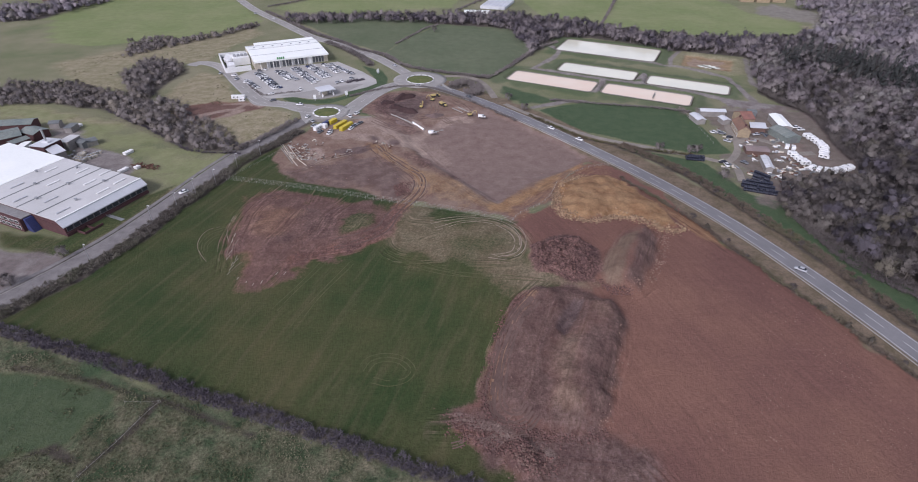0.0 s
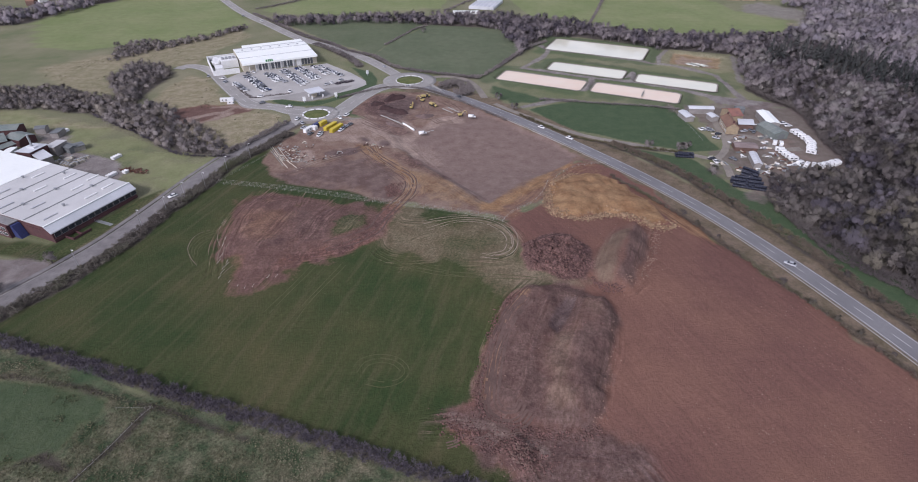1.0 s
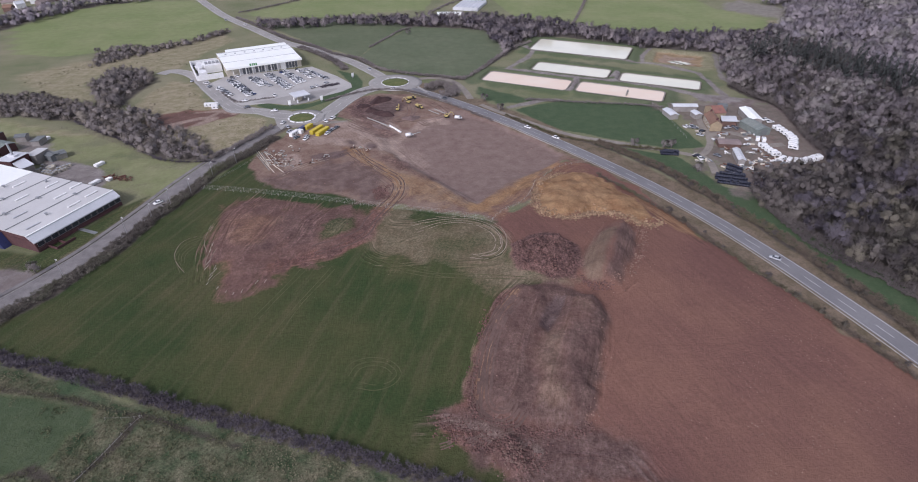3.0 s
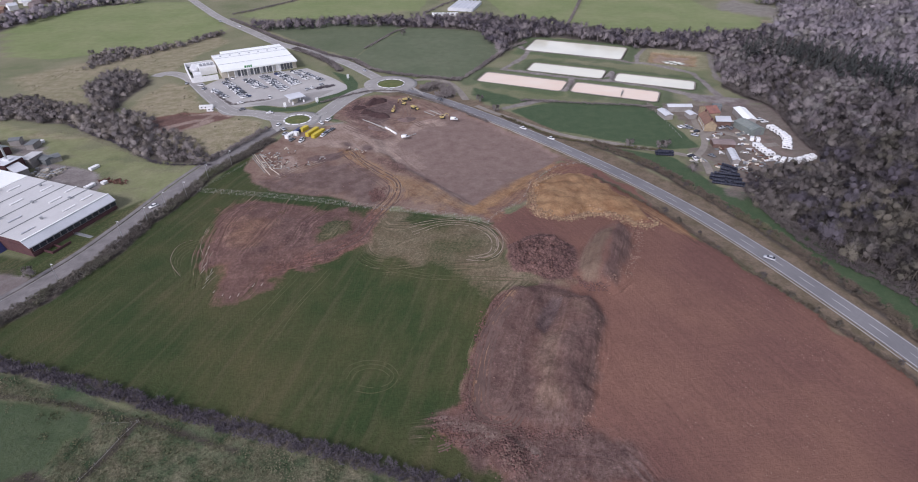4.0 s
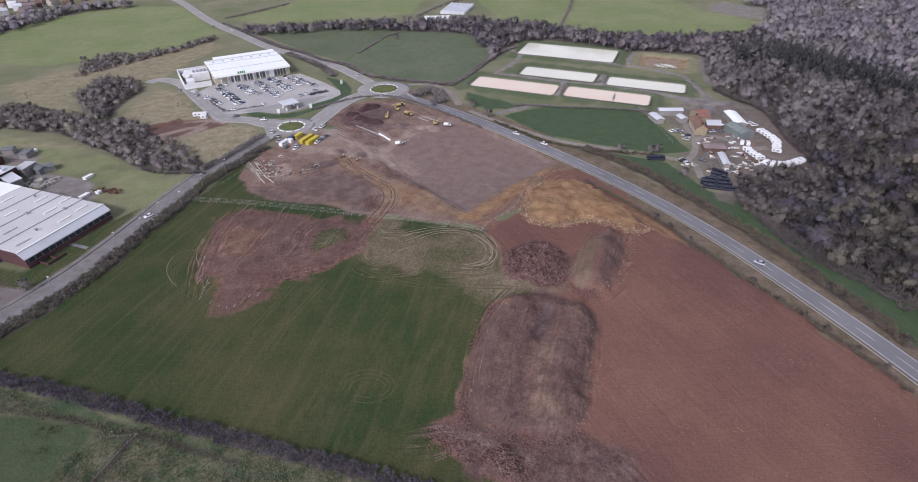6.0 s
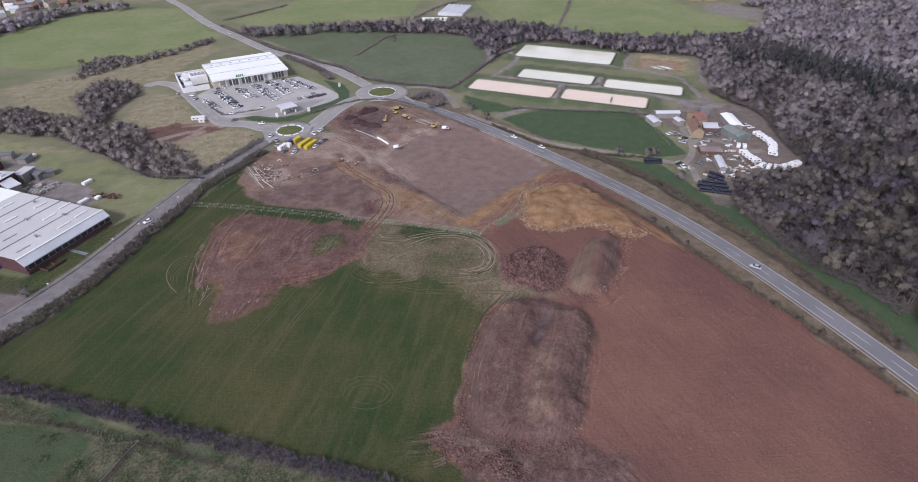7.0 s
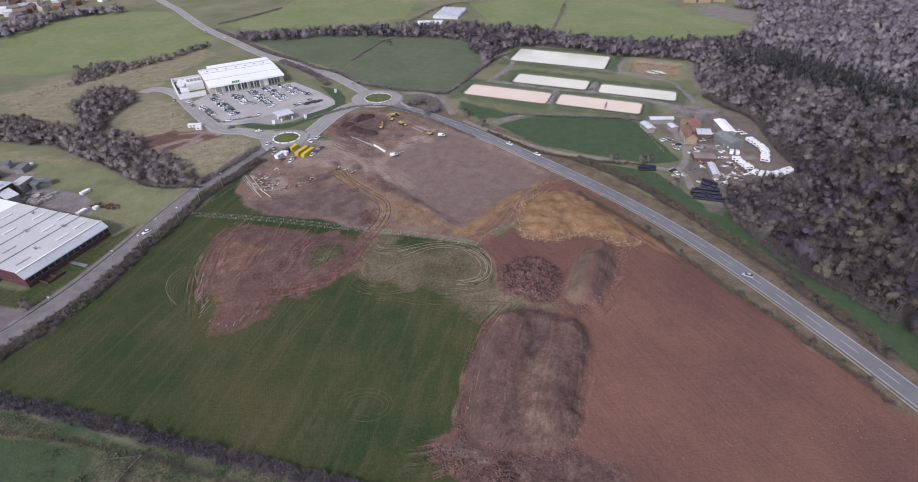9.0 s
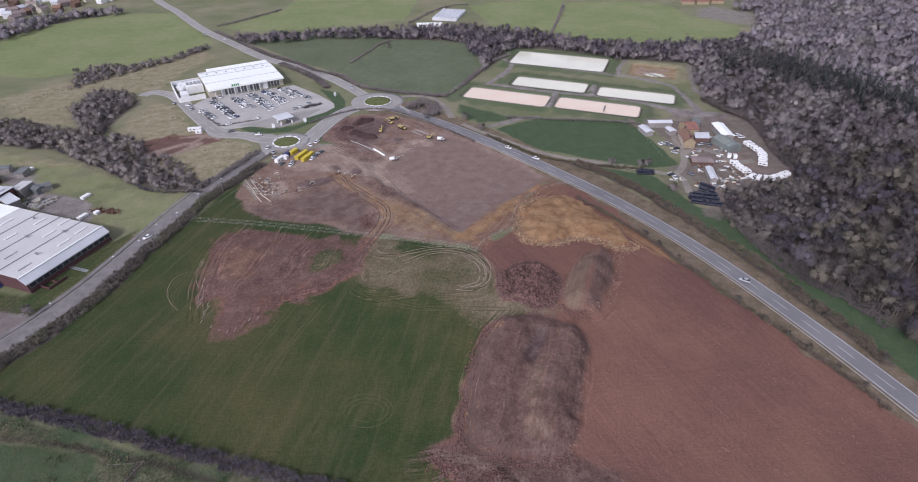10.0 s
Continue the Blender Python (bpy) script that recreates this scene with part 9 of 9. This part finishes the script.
M["rut_pale"] = worn("dried_rut", (0.33, 0.27, 0.215), (0.24, 0.185, 0.145), 0.15, 0.95, fine=10, depth=0.05)
M["rut_dark"] = worn("damp_rut", (0.10, 0.065, 0.055), (0.14, 0.09, 0.075), 0.15, 0.95, fine=10, depth=0.05)
M["rut_straw"] = worn("dry_straw", (0.23, 0.19, 0.14), (0.165, 0.13, 0.095), 0.15, 0.95, fine=10, depth=0.05)
M["rut_brown"] = worn("brown_rut", (0.135, 0.09, 0.075), (0.175, 0.12, 0.10), 0.15, 0.95, fine=10, depth=0.05)
M["rut_green"] = worn("pressed_grass", (0.098, 0.096, 0.046), (0.074, 0.079, 0.033), 0.1, 0.95, fine=10, depth=0.03)
M["rut_orange"] = worn("orange_rut", (0.30, 0.225, 0.155), (0.22, 0.155, 0.108), 0.15, 0.95, fine=10, depth=0.05)
tracks("tyre_tracks", [[(-11.5, 182.3), (1.3, 184.4), (13.1, 183.2), (20.8, 177.3), (24.0, 168.6), (22.7, 160.4), (17.1, 156.3), (10.8, 157.6)], [(-9.0, 176.7), (2.5, 180.9), (12.4, 179.5), (18.9, 173.9), (21.5, 166.7), (19.6, 159.8), (14.0, 158.0)]], M["rut_pale"], "pale looping tyre tracks on churned grass", 0.32, (-0.9, 0.9), 0.2, 4)
tracks("tyre_tracks", [[(-20.2, 159.9), (-9.1, 152.9), (3.4, 148.3), (15.4, 146.2), (29.4, 144.7)], [(-27.2, 164.2), (-17.7, 155.7), (-4.9, 150.1), (9.4, 147.3)], [(-93.1, 184.5), (-99.5, 180.4), (-101.0, 174.7), (-99.9, 169.6), (-95.0, 161.7)], [(-91.6, 180.3), (-96.9, 177.5), (-98.7, 172.3), (-97.0, 166.9)], [(-29.0, 109.9), (-26.9, 113.5), (-21.8, 114.9), (-16.3, 113.6), (-13.1, 109.8), (-14.9, 106.2), (-19.8, 104.8), (-25.1, 106.2)],
       [(-27.2, 109.5), (-25.4, 112.4), (-21.6, 113.4), (-17.3, 112.3), (-14.8, 109.8)], [(-49.0, 162.5), (-54.7, 149.4), (-61.1, 134.8)], [(-39.5, 158.4), (-47.1, 143.0), (-53.2, 126.7)]], M["rut_green"], "faint tyre marks pressed into the grass", 0.3, (-0.8, 0.8), 0.2, 6)
tracks("tyre_tracks", [[(-42.0, 265.4), (-37.3, 251.9), (-27.2, 238.0), (-19.4, 228.4), (-16.9, 219.6), (-18.0, 208.9), (-21.3, 201.3)]], M["rut_orange"], "ruts in orange clay along the haul road", 0.35, (-3.0, -1.1, 0.6, 2.4), 0.5, 2)

tracks("tyre_tracks", [[(23.3, 135.3), (17.3, 127.7), (12.3, 114.5), (9.7, 102.6), (9.1, 95.6), (13.6, 92.1), (18.2, 91.5), (21.4, 94.6)], [(25.2, 134.3), (19.4, 126.5), (14.6, 114.5), (11.9, 103.5), (11.3, 97.1), (14.3, 94.2), (17.5, 94.3), (19.4, 97.1)]], M["rut_dark"], "deep dark ruts round the edge of the big mound", 0.8, (-1.4, 0.2, 1.5), 0.3, 12)

tracks("tyre_tracks", [[(-44.4, 260.3), (-38.8, 251.9), (-27.7, 237.4), (-19.9, 227.7), (-17.4, 219.6), (-18.6, 209.0), (-22.8, 198.4), (-26.9, 188.9), (-30.1, 179.4), (-37.4, 173.6), (-48.1, 169.1)]], M["rut_dark"], "dark wet ruts through the haul road and over the grass", 0.7, (-3.0, -0.2, 2.2), 0.4, 21)
tracks("clay_smears", [[(7.3, 90.5), (9.0, 91.6), (10.3, 92.9)], [(10.0, 90.3), (11.3, 91.3), (12.4, 92.5)], [(11.6, 89.7), (12.9, 90.6), (13.9, 91.7)], [(6.2, 86.6), (7.8, 87.3), (9.1, 88.2)], [(9.2, 85.6), (10.7, 86.5), (11.8, 87.5)], [(14.1, 88.6), (16.6, 88.8), (18.9, 89.1)], [(18.5, 86.5), (20.0, 85.5), (21.3, 84.6)], [(0.1, 87.1), (1.9, 88.2), (3.5, 89.4)], [(2.6, 91.7), (4.5, 92.0), (6.1, 92.4)], [(-2.0, 92.2), (-0.2, 92.6), (1.2, 93.2)], [(13.4, 92.6), (14.7, 93.1), (15.6, 93.7)], [(-1.5, 85.8), (0.2, 86.2), (1.6, 86.7)]], M["rut_brown"], "smears of scraped clay on dark soil", 0.4, (-0.6, 0.0, 0.6), 0.25, 43)
tracks("straw_rows", [[(-94.3, 161.1), (-98.7, 166.7), (-102.0, 172.5), (-102.9, 179.2), (-101.3, 183.1), (-98.0, 185.0)], [(-87.4, 162.2), (-88.7, 167.7), (-89.2, 173.5), (-90.3, 179.5)], [(-90.0, 173.5), (-92.8, 179.6), (-94.4, 187.6), (-94.8, 192.6)], [(-86.7, 166.3), (-87.3, 170.5), (-86.7, 175.2)], [(-83.4, 154.3), (-82.3, 158.1), (-80.7, 160.6)]], M["rut_straw"], "pale rows of dry straw raked beside the spoil", 0.26, (0.0,), 0.3, 41)
tracks("tyre_tracks", [[(-55.2, 251.8), (-65.9, 245.2), (-75.2, 235.3)]], M["rut_pale"], "pale dried tyre tracks over churned ground", 0.4, (-1.2, 1.0), 0.3, 22)

tracks("tyre_tracks", [[(-49.1, 295.6), (-40.7, 287.0), (-30.9, 280.6), (-26.2, 282.4)], [(-51.7, 304.8), (-44.1, 295.7), (-34.8, 287.1)], [(-32.7, 343.4), (-18.8, 332.7), (-15.4, 311.9), (-22.4, 300.1), (-32.1, 294.2)], [(-15.1, 306.1), (-6.9, 297.4), (1.5, 299.8)]], M["rut_brown"], "brown ruts winding round the soil heaps of the site", 0.7, (-1.6, 0.3, 1.8), 0.5, 31)

# the patterns from which the copies were taken are not part of the place
for proto in [*CARS.values(), VAN, *VANS, *TREES]:
    for ob in (*proto.children_recursive, proto):
        bpy.data.objects.remove(ob)
